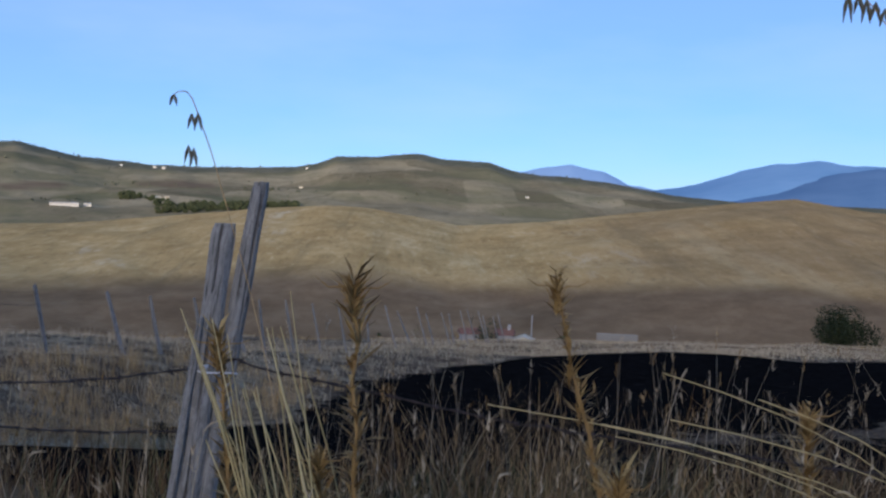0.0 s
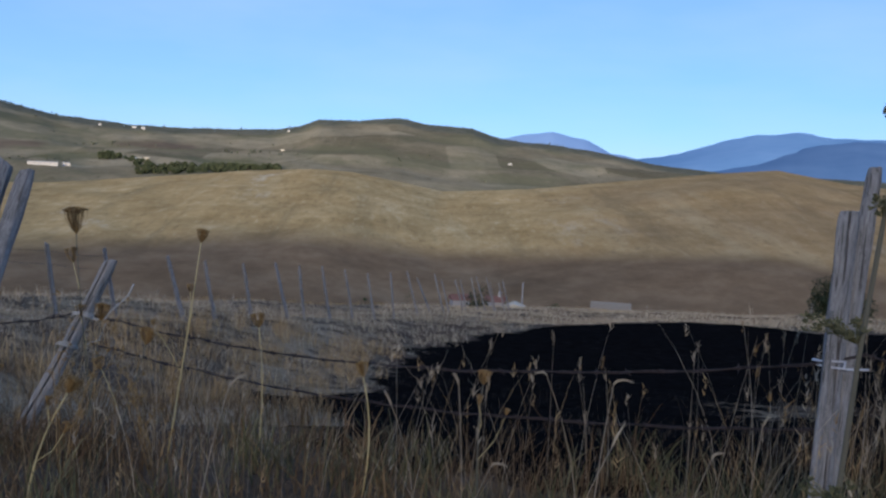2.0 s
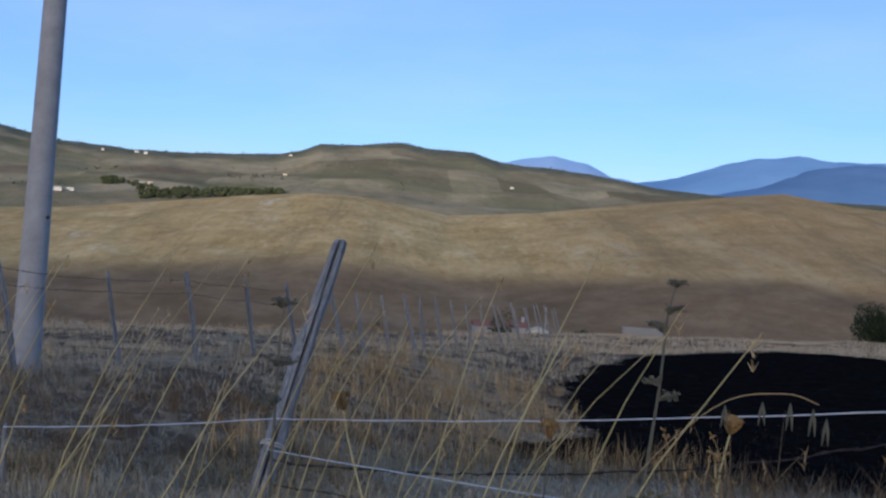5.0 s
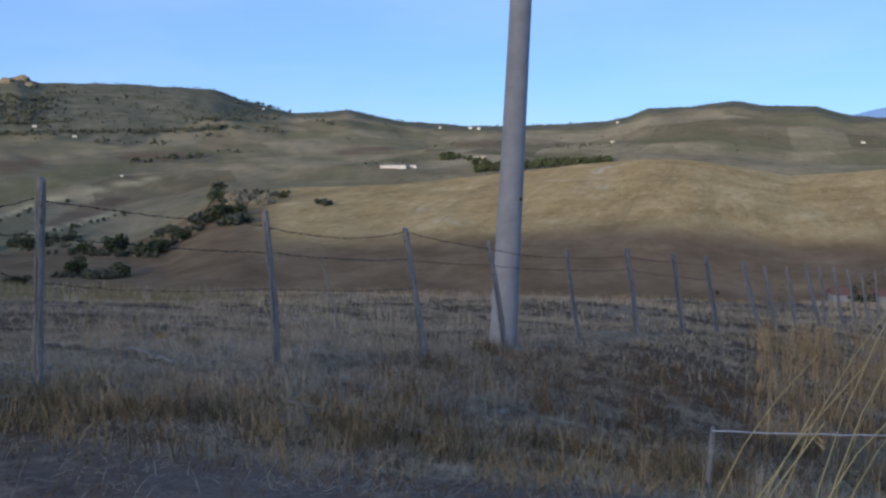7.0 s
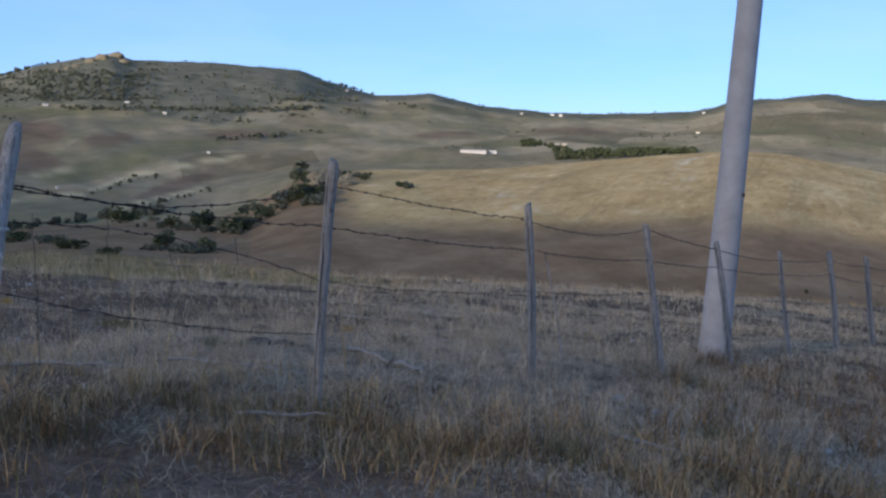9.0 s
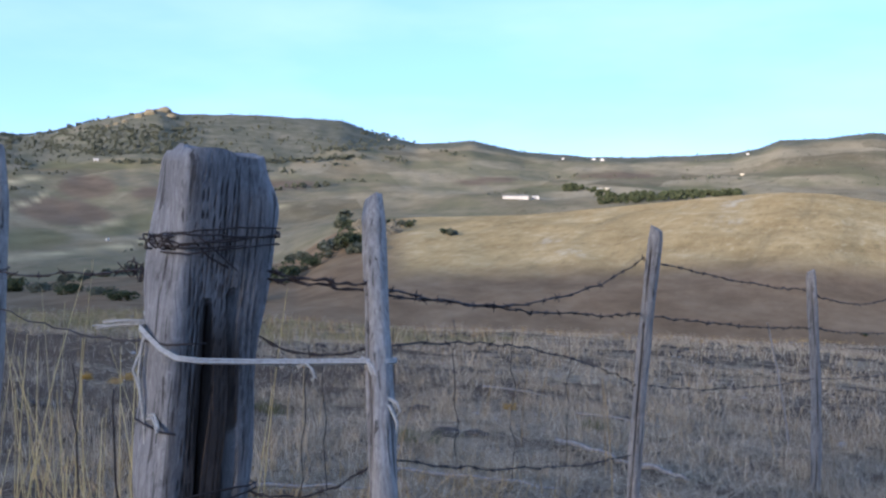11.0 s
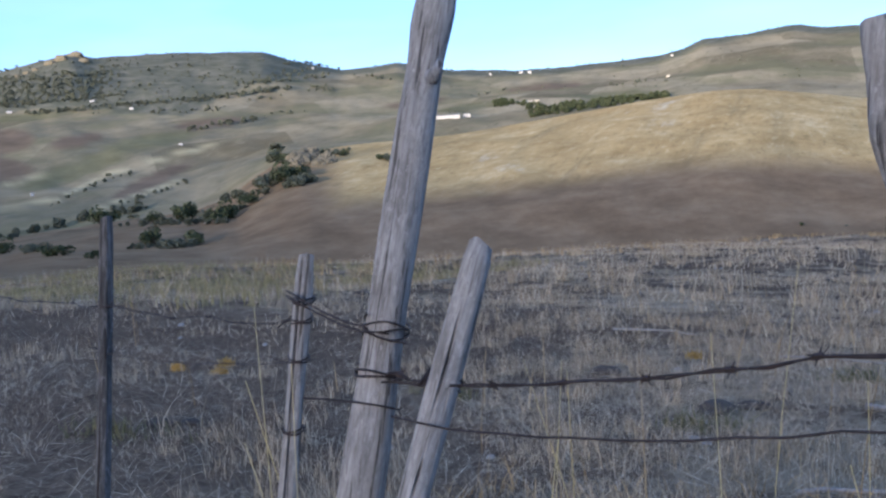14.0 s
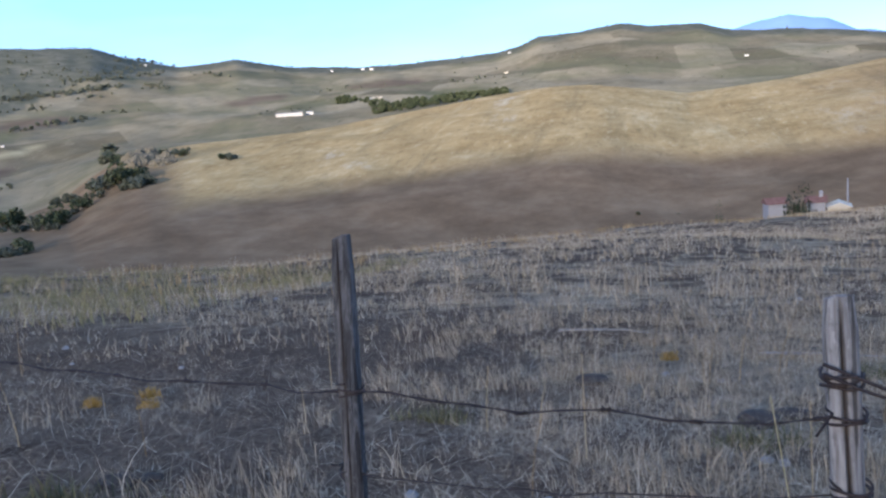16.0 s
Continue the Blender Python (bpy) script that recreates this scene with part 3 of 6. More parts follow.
    faces.append(tuple((len(p) - 1) * sides + k for k in range(sides)))
    return verts, faces


def merge(pieces):
    verts, faces = [], []
    for v, f in pieces:
        o = len(verts)
        verts += list(v)
        faces += [tuple(i + o for i in g) for g in f]
    return verts, faces


def post(name, base, top, r0, r1, seed, label, material, group="", sides=56, rings=40, cracks=(), knots=(), flat=1.0, turn=0.0, bow=(0, 0), slant=0.3, chips=0.12, rot=(), swell=0.0, fine=0.5, dome=0.0, square=0, kink=0.0):
    """A weathered stake: tapered, a little crooked, with drying cracks, knots and a rough sawn top."""
    rng = random.Random(seed)
    base, top = Vector(base), Vector(top)
    axis = top - base
    d = axis.normalized()
    a = Vector((0, 1, 0)).cross(d).normalized()
    b = d.cross(a)
    ph = [rng.uniform(0, 6.28) for _ in range(8)]
    base = base - d * 0.12
    axis = top - base
    verts, faces, stain = [], [], []
    for i in range(rings):
        u = i / (rings - 1)
        mid = axis * u + (a * bow[0] + b * bow[1]) * math.sin(math.pi * u)
        mid += a * kink * min(1.0, (1 - u) / 0.10) ** 1.5
        mid += (a * math.sin(5 * u + ph[0]) + b * math.sin(4 * u + ph[1])) * r0 * 0.12
        for k in range(sides):
            t = 2 * math.pi * k / sides
            r = r0 + (r1 - r0) * u + swell * r0 * math.exp(-((u - 0.84) / 0.13) ** 2)
            r *= 1 + chips * (0.5 * math.sin(2 * t + ph[2] + u) + 0.35 * math.sin(3 * t + ph[3] - 2 * u) + 0.25 * math.sin(7 * t + ph[4] + 5 * u))
            r *= 1 - 0.16 * max(0.0, (u - 0.972) / 0.028) ** 2
            r *= 1 + 0.05 * math.sin(23 * u + ph[5] + 2 * t) + 0.03 * rng.uniform(-1, 1) * (24 / sides) ** 1.5
            if square:
                r /= (abs(math.cos(t)) ** square + abs(math.sin(t)) ** square) ** (1 / square)
            s = 0.0
            for t0, w, depth, u0, u1 in cracks:
                gap = abs((t - t0 - 0.15 * math.sin(6 * u + t0) + math.pi) % (2 * math.pi) - math.pi)
                w = w * fine * (0.75 + 0.35 * math.sin(17 * u + 5 * t0))
                if u0 <= u <= u1 and gap < w:
                    f = (1 - gap / w) ** 0.7 * min(1, (u - u0) * 12 + 0.15, (u1 - u) * (60 if w > 0.1 else 12) + 0.25)
                    r *= 1 - depth * f
                    s = max(s, min(1, 1.1 * f))
            for t0, w, u0, u1, stronger in rot:
                gap = abs((t - t0 + 0.1 * math.sin(9 * u + t0) + math.pi) % (2 * math.pi) - math.pi)
                if u0 <= u <= u1 and gap < w:
                    s = max(s, stronger * min(1, 6 * (1 - gap / w), (u1 - u) * 10 + (0.0 if u1 < 1 else 1.0)))
            for t0, u0, size in knots:
                gap = abs((t - t0 + math.pi) % (2 * math.pi) - math.pi)
                q = (gap / 0.7) ** 2 + ((u - u0) / 0.035) ** 2
                r *= 1 + size * math.exp(-q)
            x, y = math.cos(t) * r, math.sin(t) * r * flat
            x, y = x * math.cos(turn) - y * math.sin(turn), x * math.sin(turn) + y * math.cos(turn)
            v = mid + a * x + b * y
            if i == rings - 1:
                v += d * (slant * x - dome * (x * x) / r1 + 0.05 * r1 * (rng.uniform(-1, 1) * 24 / sides + math.sin(5 * t + ph[6])))
            verts.append(v)
            stain.append(s)
    for i in range(rings - 1):
        for k in range(sides):
            faces.append((i * sides + k, i * sides + (k + 1) % sides, (i + 1) * sides + (k + 1) % sides, (i + 1) * sides + k))
    o = (rings - 1) * sides
    verts += [sum((verts[o + k] for k in range(sides)), Vector()) / sides + d * 0.003]
    stain.append(0.25)
    faces += [(o + k, o + (k + 1) % sides, len(verts) - 1) for k in range(sides)]
    # lay the mesh along its own z, so that the grain follows the stake
    q = d.to_track_quat("Z", "Y")
    inv = q.inverted()
    ob = mesh(name, [inv @ v for v in verts], faces, material)
    ob.data.attributes.new("rot", "FLOAT", "POINT").data.foreach_set("value", np.array(stain, np.float32))
    ob.rotation_mode = "QUATERNION"
    ob.location, ob.rotation_quaternion = base, q
    return tagged(ob, label, "fence post", group) if label else ob


def sag(p, q, drop, n=14, wob=0.006, seed=0):
    rng = random.Random(seed)
    p, q = Vector(p), Vector(q)
    out = []
    for i in range(n + 1):
        u = i / n
        v = p.lerp(q, u)
        v.z -= drop * 4 * u * (1 - u)
        if 0 < i < n:
            v += Vector((rng.uniform(-wob, wob), rng.uniform(-wob, wob), rng.uniform(-wob, wob)))
        out.append(v)
    return out


def barbed_wire(name, spans, label, seed=0, radius=0.0022, barb=0.016, gap=0.11, group="fence wires"):
    """Two strands twisted together with a four-point barb every hand's width. spans: (from, to, sag)."""
    rng = random.Random(seed)
    line = []
    for i, (p, q, drop) in enumerate(spans):
        n = max(10, int((Vector(q) - Vector(p)).length / 0.06))
        pts = sag(p, q, drop, min(n, 40), 0.005, seed + i)
        line += pts if not line else pts[1:]
    ob = thing(name, line[0], label, "wire", group)
    org = Vector(line[0])
    for s in (0, math.pi):
        pts, run = [], 0.0
        for i, v in enumerate(line):
            if i:
                run += (v - line[i - 1]).length
            pts.append(v - org + Vector((math.cos(run * 60 + s), math.sin(run * 60 + s) * 0.6, math.sin(run * 60 + s))) * radius * 1.1)
        v, f = tube(pts, radius, 4)
        mesh("strand", v, f, WIRE, ob)
    pieces, run, nxt = [], 0.0, 0.03
    for i in range(1, len(line)):
        seg = line[i] - line[i - 1]
        while seg.length > 0 and run + seg.length > nxt:
            c = line[i - 1] + seg * ((nxt - run) / seg.length) - org
            for _ in range(2):
                e = Vector((rng.uniform(-1, 1), rng.uniform(-1, 1), rng.uniform(-1, 1))).normalized() * barb
                pieces.append(tube([c - e, c, c + e], [radius * 0.4, radius * 1.1, radius * 0.4], 4))
            d = seg.normalized() * 0.006
            pieces.append(tube([c - d, c + d], radius * 2.6, 5))
            nxt += gap * rng.uniform(0.8, 1.2)
        run += seg.length
    v, f = merge(pieces)
    tagged(mesh("barb", v, f, WIRE, ob), kind="stuff")
    return ob


def coil(centre, r, turns, height, wire, axis=(0, 0, 1), seed=0, tail=0.05, flat=1.0, turn=0.0):
    """Points of a wire wound round a post."""
    rng = random.Random(seed)
    q = Vector(axis).normalized().to_track_quat("Z", "Y")
    pts = []
    n = int(turns * 22)
    for i in range(n + 1):
        t = 2 * math.pi * turns * i / n
        x, y = r * math.cos(t), r * math.sin(t) * flat
        x, y = x * math.cos(turn) - y * math.sin(turn), x * math.sin(turn) + y * math.cos(turn)
        pts.append(Vector(centre) + q @ Vector((x, y, height * (i / n - 0.5) + 0.15 * height * math.sin(2.3 * t + seed))))
    pts.append(pts[-1] + Vector((rng.uniform(-1, 1), -0.6, rng.uniform(-0.6, 0.4))).normalized() * tail)
    return pts


def tie(name, lines, radius, material, label, category="wire", group="", sides=5):
    """Wire or twine wound and knotted: each line is a part."""
    org = Vector(lines[0][0])
    ob = thing(name, org, label, category, group)
    for ln in lines:
        v, f = tube([Vector(p) - org for p in ln], radius, sides)
        mesh("strand", v, f, material, ob, smooth=True)
    return ob


# ---------------------------------------------------------------- fence beside the track, first stretch
A1, A2 = "fence beside the scorched strip", "fence round the field"
post("fence_post", (-0.700, 2.57, 0.34), (-0.545, 2.76, 1.536), 0.033, 0.027, 1, "tall slim weathered stake leaning over a shorter plank", WOOD, A1, flat=0.75, turn=0.5, cracks=((4.9, 0.25, 0.35, 0.3, 1.0),), slant=0.2)
post("fence_post", (-0.738, 2.53, 0.34), (-0.634, 2.70, 1.41), 0.035, 0.032, 2, "short broad grey split stake beside a taller one", WOOD, A1, flat=0.6, turn=0.3, cracks=((4.4, 0.2, 0.4, 0.2, 1.0), (5.6, 0.2, 0.35, 0.0, 0.8)), slant=0.15)
post("fence_post", (-0.772, 2.50, 0.34), (-0.690, 2.63, 1.14), 0.012, 0.010, 3, "thin split slat tied against the stakes", WOOD, A1, sides=12, rings=14, flat=0.6)
post("fence_post", (-3.80, 3.79, 0.24), (-3.688, 4.305, 1.405), 0.060, 0.045, 4, "thick grey post split in two from the top", WOOD, A1, sides=72, rings=44, flat=0.8, cracks=((4.5, 0.16, 0.3, 0.1, 1.0), (4.05, 0.14, 0.3, 0.3, 1.0), (5.2, 0.14, 0.25, 0.0, 0.9), (0.1, 0.4, 0.35, 0.6, 1.0)), slant=-0.5, chips=0.16)
post("fence_post", (-3.748, 3.80, 0.24), (-3.578, 4.27, 1.37), 0.052, 0.036, 5, "outer half of a split grey post", WOOD, A1, flat=0.85, cracks=((4.2, 0.2, 0.3, 0.2, 1.0),), slant=0.35)
post("fence_post", (-3.43, 3.80, 0.25), (-3.172, 4.19, 0.995), 0.036, 0.028, 6, "short leaning stake tied with white twine", WOOD_PALE, A1, cracks=((4.6, 0.3, 0.35, 0.1, 1.0),), slant=0.5)
post("fence_post", (-6.04, 5.10, 0.10), (-5.81, 5.88, 1.12), 0.052, 0.040, 7, "leaning dark grey post with one long crack", WOOD, A1, cracks=((4.75, 0.35, 0.6, 0.0, 1.0),), slant=0.2)
post("fence_post", (1.35, 2.25, 0.34), (1.50, 2.25, 1.22), 0.05, 0.04, 8, "grey stake half hidden in dry grass", WOOD, A1, cracks=((4.4, 0.3, 0.4, 0.2, 1.0),))

post("fence_post", (-7.11, 4.93, 0.1), (-7.10, 4.93, 0.35), 0.013, 0.010, 9, "low broken stub of a stake in the grass", WOOD, A1, sides=14, rings=10)

# ---------------------------------------------------------------- corner and the fence round the field
F_POSTS = (
    ((-10.70, 3.27, 0.30), (-11.014, 3.722, 1.44), 0.031, 0.024, WOOD_PALE, "pale peeled stake tied to the corner post with twine"),
    ((-10.84, 5.32, 0.06), (-10.77, 5.35, 1.31), 0.024, 0.027, WOOD_PALE, "slender pale stake carrying two barbed wires"),
    ((-10.32, 7.13, -0.20), (-10.37, 7.12, 1.02), 0.027, 0.024, WOOD_PALE, ""),
    ((-9.77, 8.89, -0.48), (-9.96, 8.88, 0.77), 0.030, 0.026, WOOD_PALE, ""),
    ((-9.38, 10.22, -0.68), (-9.58, 10.22, 0.53), 0.030, 0.026, WOOD, ""),
    ((-8.94, 12.14, -0.99), (-9.14, 12.11, 0.27), 0.026, 0.022, WOOD, ""),
    ((-8.48, 13.97, -1.27), (-8.67, 13.96, 0.11), 0.034, 0.030, WOOD, ""),
    ((-8.00, 15.87, -1.45), (-8.20, 15.85, -0.14), 0.038, 0.034, WOOD_PALE, ""),
    ((-7.58, 17.55, -1.70), (-7.79, 17.52, -0.36), 0.040, 0.035, WOOD, ""),
)
for i, (b, t, r0, r1, mat, label) in enumerate(F_POSTS):
    post("fence_post", b, t, r0, r1, 20 + i, label or "slender grey stake leaning in the field fence", mat, A2, sides=36, rings=30, cracks=((4.3 + 0.3 * (i % 3), 0.3, 0.3, 0.1, 0.95),), knots=((4.8, 0.72, 0.25), (3.9, 0.4, 0.2)), bow=(0.012 * (-1) ** i, 0.008) if i else (0.045, -0.075), slant=0.5 * (-1) ** i, chips=0.08)
rng = random.Random(77)
# the fence runs on down the field: distance along y, height of the top
STAKES = [(19.75, -0.70), (21.4, -0.96), (23.4, -1.20), (25.4, -1.37), (27.1, -1.60), (29.0, -1.82), (31.2, -2.15), (33.7, -2.55), (36.7, -2.84)]
STAKES += [(36.7 + 2.4 * k, -2.84 - 0.30 * k) for k in range(1, 13)]
for n, (y, top_z) in enumerate(STAKES):
    x = -8.67 + 0.25 * (y - 13.96) + (rng.uniform(-0.15, 0.15) if n > 8 else 0.0)
    lean = rng.uniform(0.20, 0.44) * (1.7 if n > 8 else 1.0)
    post("fence_post", (x + lean, y, float(ground_z(x + lean, y))), (x, y, top_z + (rng.uniform(-0.2, 0.15) if n > 8 else 0.0)), 0.048, 0.036, 40 + n, "slender grey stake leaning in the field fence", WOOD_PALE if n % 3 or n > 4 else WOOD, A2, sides=12, rings=10, slant=0.4)
post("fence_post", (-10.63, 8.92, -0.47), (-10.79, 8.85, 0.48), 0.010, 0.006, 91, "thin dry stick leaning in the field", WOOD_PALE, sides=8, rings=12, bow=(0.02, 0))

# the great corner post: broad weathered baulk with rotted slots
post("fence_post", (-11.222, 3.290, 0.30), (-11.160, 3.390, 1.538), 0.088, 0.110, 100, "broad weathered corner post with deep rotted slots", WOOD, A2, sides=280, rings=130, flat=0.62, turn=1.257, chips=0.012, slant=0.0, fine=1.0, dome=0.30, square=8,
     cracks=((4.31, 0.15, 0.55, 0.0, 0.79), (4.96, 0.16, 0.60, 0.0, 0.80), (3.99, 0.014, 0.08, 0.0, 0.80), (4.05, 0.016, 0.10, 0.0, 0.86), (4.12, 0.016, 0.12, 0.1, 0.84), (4.18, 0.014, 0.10, 0.3, 0.98), (4.26, 0.014, 0.08, 0.82, 1.0), (4.38, 0.016, 0.09, 0.80, 0.97), (4.50, 0.014, 0.08, 0.55, 1.0), (4.60, 0.018, 0.10, 0.80, 1.0), (4.68, 0.016, 0.10, 0.2, 0.93), (4.77, 0.014, 0.08, 0.45, 1.0), (4.87, 0.018, 0.12, 0.80, 1.0), (5.10, 0.016, 0.10, 0.78, 1.0), (5.20, 0.02, 0.12, 0.5, 0.97), (5.32, 0.02, 0.12, 0.62, 1.0), (5.42, 0.016, 0.08, 0.3, 0.9), (3.55, 0.010, 0.02, 0.35, 0.6), (3.3, 0.010, 0.02, 0.8, 0.97)),
     rot=((4.31, 0.16, 0.0, 0.84, 0.85), (4.60, 0.40, 0.0, 0.83, 0.9), (4.96, 0.14, 0.0, 0.81, 0.9), (4.10, 0.20, 0.0, 0.88, 0.45), (4.70, 0.74, 0.0, 1.0, 0.38)), knots=((5.5, 0.985, -0.22), (5.5, 0.925, 0.07), (3.45, 0.9, 0.02)))
SHOOT = (-12.022, 3.468, 1.172)
H_TOP, H_BASE = (-12.052, 3.568, 1.565), (-12.12, 3.42, 0.30)
post("fence_post", H_BASE, H_TOP, 0.036, 0.024, 101, "tall crooked peeled stake with knots", WOOD_PALE, A2, rings=70, bow=(0.075, -0.012), kink=0.012, slant=0.25, chips=0.05, knots=((3.3, 0.908, 0.5), (5.9, 0.918, 0.28), (4.7, 0.885, 0.16), (4.9, 0.55, 0.15), (4.2, 0.35, 0.18)), fine=1.0, cracks=((4.75, 0.035, 0.08, 0.90, 0.985), (4.55, 0.035, 0.10, 0.72, 0.86), (5.3, 0.03, 0.06, 0.5, 0.8)), sides=120)
post("fence_post", (-12.045, 3.365, 0.30), SHOOT, 0.021, 0.0135, 111, "pale broken side shoot against the crooked stake", WOOD_PALE, A2, sides=28, rings=40, chips=0.10, slant=-0.3, dome=0.6, bow=(0.05, 0.0), knots=((3.2, 0.955, 0.55), (1.0, 0.6, 0.2)))
post("fence_post", (-12.845, 3.51, 0.28), (-12.665, 3.985, 1.80), 0.040, 0.027, 102, "very tall leaning peeled pole with knots", WOOD_PALE, A2, rings=70, slant=0.3, chips=0.05, knots=((3.0, 0.905, 0.38), (0.0, 0.915, 0.30), (4.4, 0.81, 0.2), (4.6, 0.5, 0.15), (4.4, 0.25, 0.2)), cracks=((4.9, 0.06, 0.18, 0.1, 0.4),))
v, f = tube([(-12.698, 3.905, 1.548), (-12.672, 3.892, 1.556), (-12.662, 3.886, 1.566), (-12.655, 3.884, 1.580)], [0.016, 0.013, 0.009, 0.005], 9)
tagged(mesh("branch_stub", v, f, WOOD, smooth=True), "short stub of a lopped branch on the tall pole", "branch stub")
post("fence_post", (-12.79, 3.32, 0.28), (-12.584, 3.83, 1.30), 0.026, 0.023, 103, "short leaning stake leant against the tall pole", WOOD_PALE, A2, rings=40, chips=0.06, cracks=((4.9, 0.10, 0.3, 0.5, 1.0),), slant=-0.2, dome=0.5)
post("fence_post", (-12.935, 3.52, 0.26), (-12.915, 3.86, 1.275), 0.0165, 0.0155, 104, "thin split stake with a dark crack", WOOD_PALE, A2, rings=36, cracks=((4.75, 0.35, 0.6, 0.0, 1.0),), flat=0.8, slant=0.1, chips=0.06)
post("fence_post", (-13.425, 3.70, 0.24), (-13.437, 3.969, 1.335), 0.015, 0.0125, 105, "thin dark stake wound with wire", WOOD_DARK, A2, rings=36, bow=(0.012, 0), cracks=((4.6, 0.3, 0.3, 0.4, 1.0),))
post("fence_post", (-14.15, 3.88, 0.22), (-14.11, 4.15, 1.31), 0.014, 0.011, 106, "thin dark stake wound with wire", WOOD_DARK, A2, rings=26, bow=(-0.01, 0))
post("fence_post", (-15.1, 4.25, 0.2), (-15.0, 4.3, 1.3), 0.016, 0.013, 107, "thin dark stake wound with wire", WOOD_DARK, A2, rings=20)

# ---------------------------------------------------------------- utility pole
pole = thing("utility_pole", (-9.643, 11.05, float(ground_z(-9.643, 11.05))), "tall round pale concrete utility pole leaning slightly", "pole")
prof = [(-0.3, 0.160), (0.0, 0.158), (0.25, 0.152), (1.0, 0.143), (2.5, 0.130), (4.5, 0.117), (7.0, 0.102), (9.2, 0.088)]
v, f = tube([(0.033 * h, 0.0695 * h, h) for h, r in prof], [r for h, r in prof], 36)
mesh("shaft", v, f, CONCRETE, pole, smooth=True)
v, f = tube([(0.033 * 1.70 + 0.130, 0.06, 1.70), (0.033 * 1.70 + 0.142, 0.055, 1.70)], 0.02, 10)
mesh("plug", v, f, BARK, pole, "dark plugged hole")
v, f = tube([(0.033 * h, 0.0695 * h, h) for h in (9.2, 9.26)], [0.088, 0.05], 24)
mesh("cap", v, f, CONCRETE, pole)

# ---------------------------------------------------------------- wires of the field fence
G0, GM, GL = (-11.095, 3.43, 1.30), (-11.10, 3.42, 1.17), (-11.12, 3.40, 0.86)
F1U, F2U, F3U, F4U, F5U, F6U, F7U = (-10.955, 3.59, 1.267), (-10.81, 5.32, 1.20), (-10.40, 7.10, 0.92), (-9.96, 8.87, 0.73), (-9.57, 10.2, 0.46), (-9.13, 12.1, 0.17), (-8.66, 13.95, 0.0)
barbed_wire("barbed_wire", [(G0, F1U, 0.005), (F1U, F2U, 0.10), (F2U, F3U, 0.02), (F3U, F4U, 0.07), (F4U, F5U, 0.01), (F5U, F6U, 0.03), (F6U, F7U, 0.02), (F7U, (-8.19, 15.85, -0.27), 0.03), ((-8.19, 15.85, -0.27), (-7.77, 17.5, -0.50), 0.03)], "rusty barbed wire sagging between the stakes", 1, 0.0018, 0.015)
F2L, F3L, F4L, F5L, F6L, F7L = (-10.82, 5.32, 0.99), (-10.36, 7.11, 0.72), (-9.93, 8.87, 0.48), (-9.54, 10.2, 0.29), (-9.10, 12.1, 0.02), (-8.63, 13.95, -0.18)
barbed_wire("barbed_wire", [((-11.095, 3.435, 1.285), (-10.955, 3.60, 1.250), 0.0), ((-10.955, 3.60, 1.250), F2L, 0.02), (F2L, F3L, 0.015), (F3L, F4L, 0.02), (F4L, F5L, 0.015), (F5L, F6L, 0.02), (F6L, F7L, 0.02), (F7L, (-8.13, 15.85, -0.5), 0.03), ((-8.13, 15.85, -0.5), (-7.72, 17.5, -0.75), 0.03)], "rusty barbed wire strained along the stakes", 2, 0.0018, 0.015)
barbed_wire("barbed_wire", [(GM, (-10.92, 3.57, 1.14), 0.03), ((-10.92, 3.57, 1.14), (-10.83, 5.32, 0.72), -0.06), ((-10.83, 5.32, 0.72), (-10.34, 7.11, 0.45), 0.03), ((-10.34, 7.11, 0.45), (-9.88, 8.87, 0.22), 0.02)], "slack lower barbed wire near the grass", 3, 0.0014, 0.011)
barbed_wire("barbed_wire", [(GL, (-10.87, 3.49, 0.93), 0.04), ((-10.87, 3.49, 0.93), (-10.84, 5.32, 0.45), 0.03)], "slack lowest barbed wire near the grass", 4, 0.0014, 0.011)
for i, (p, q) in enumerate((((-11.08, 3.56, 1.13), (-11.10, 3.55, 0.80)), ((-11.07, 3.6, 1.13), (-11.06, 3.6, 0.70)), ((-11.0, 4.1, 1.12), (-11.0, 4.12, 0.75)), ((-10.98, 3.75, 1.15), (-10.98, 3.76, 0.62)), ((-10.95, 4.4, 1.05), (-10.96, 4.42, 0.6)), ((-10.9, 4.75, 0.98), (-10.91, 4.77, 0.55)))):
    tie("dropper_wire", [sag(p, q, 0, 8, 0.008, i)], 0.0012, WIRE, "thin rusty upright wire linking two strands", group="fence wires")
HU, HL = (-11.994, 3.486, 1.255), (-11.992, 3.464, 1.185)
barbed_wire("barbed_wire", [((-12.72, 3.73, 1.115), (-12.62, 3.72, 1.105), 0.0), ((-12.62, 3.72, 1.105), HU, 0.012), (HU, (-11.250, 3.293, 1.31), 0.012)], "rusty barbed wire tied to a leaning stake", 5, 0.0016, 0.013)
tie("plain_wire", [sag((-12.70, 3.70, 1.06), HL, 0.03, 14, 0.004, 3), sag(HL, (-11.250, 3.275, 1.165), 0.02, 14, 0.004, 4), sag((-12.85, 3.70, 1.08), (-12.70, 3.73, 1.06), 0.0, 4, 0.003, 5)], 0.0017, WIRE, "slack rusty plain wire below the barbed strand", group="fence wires")
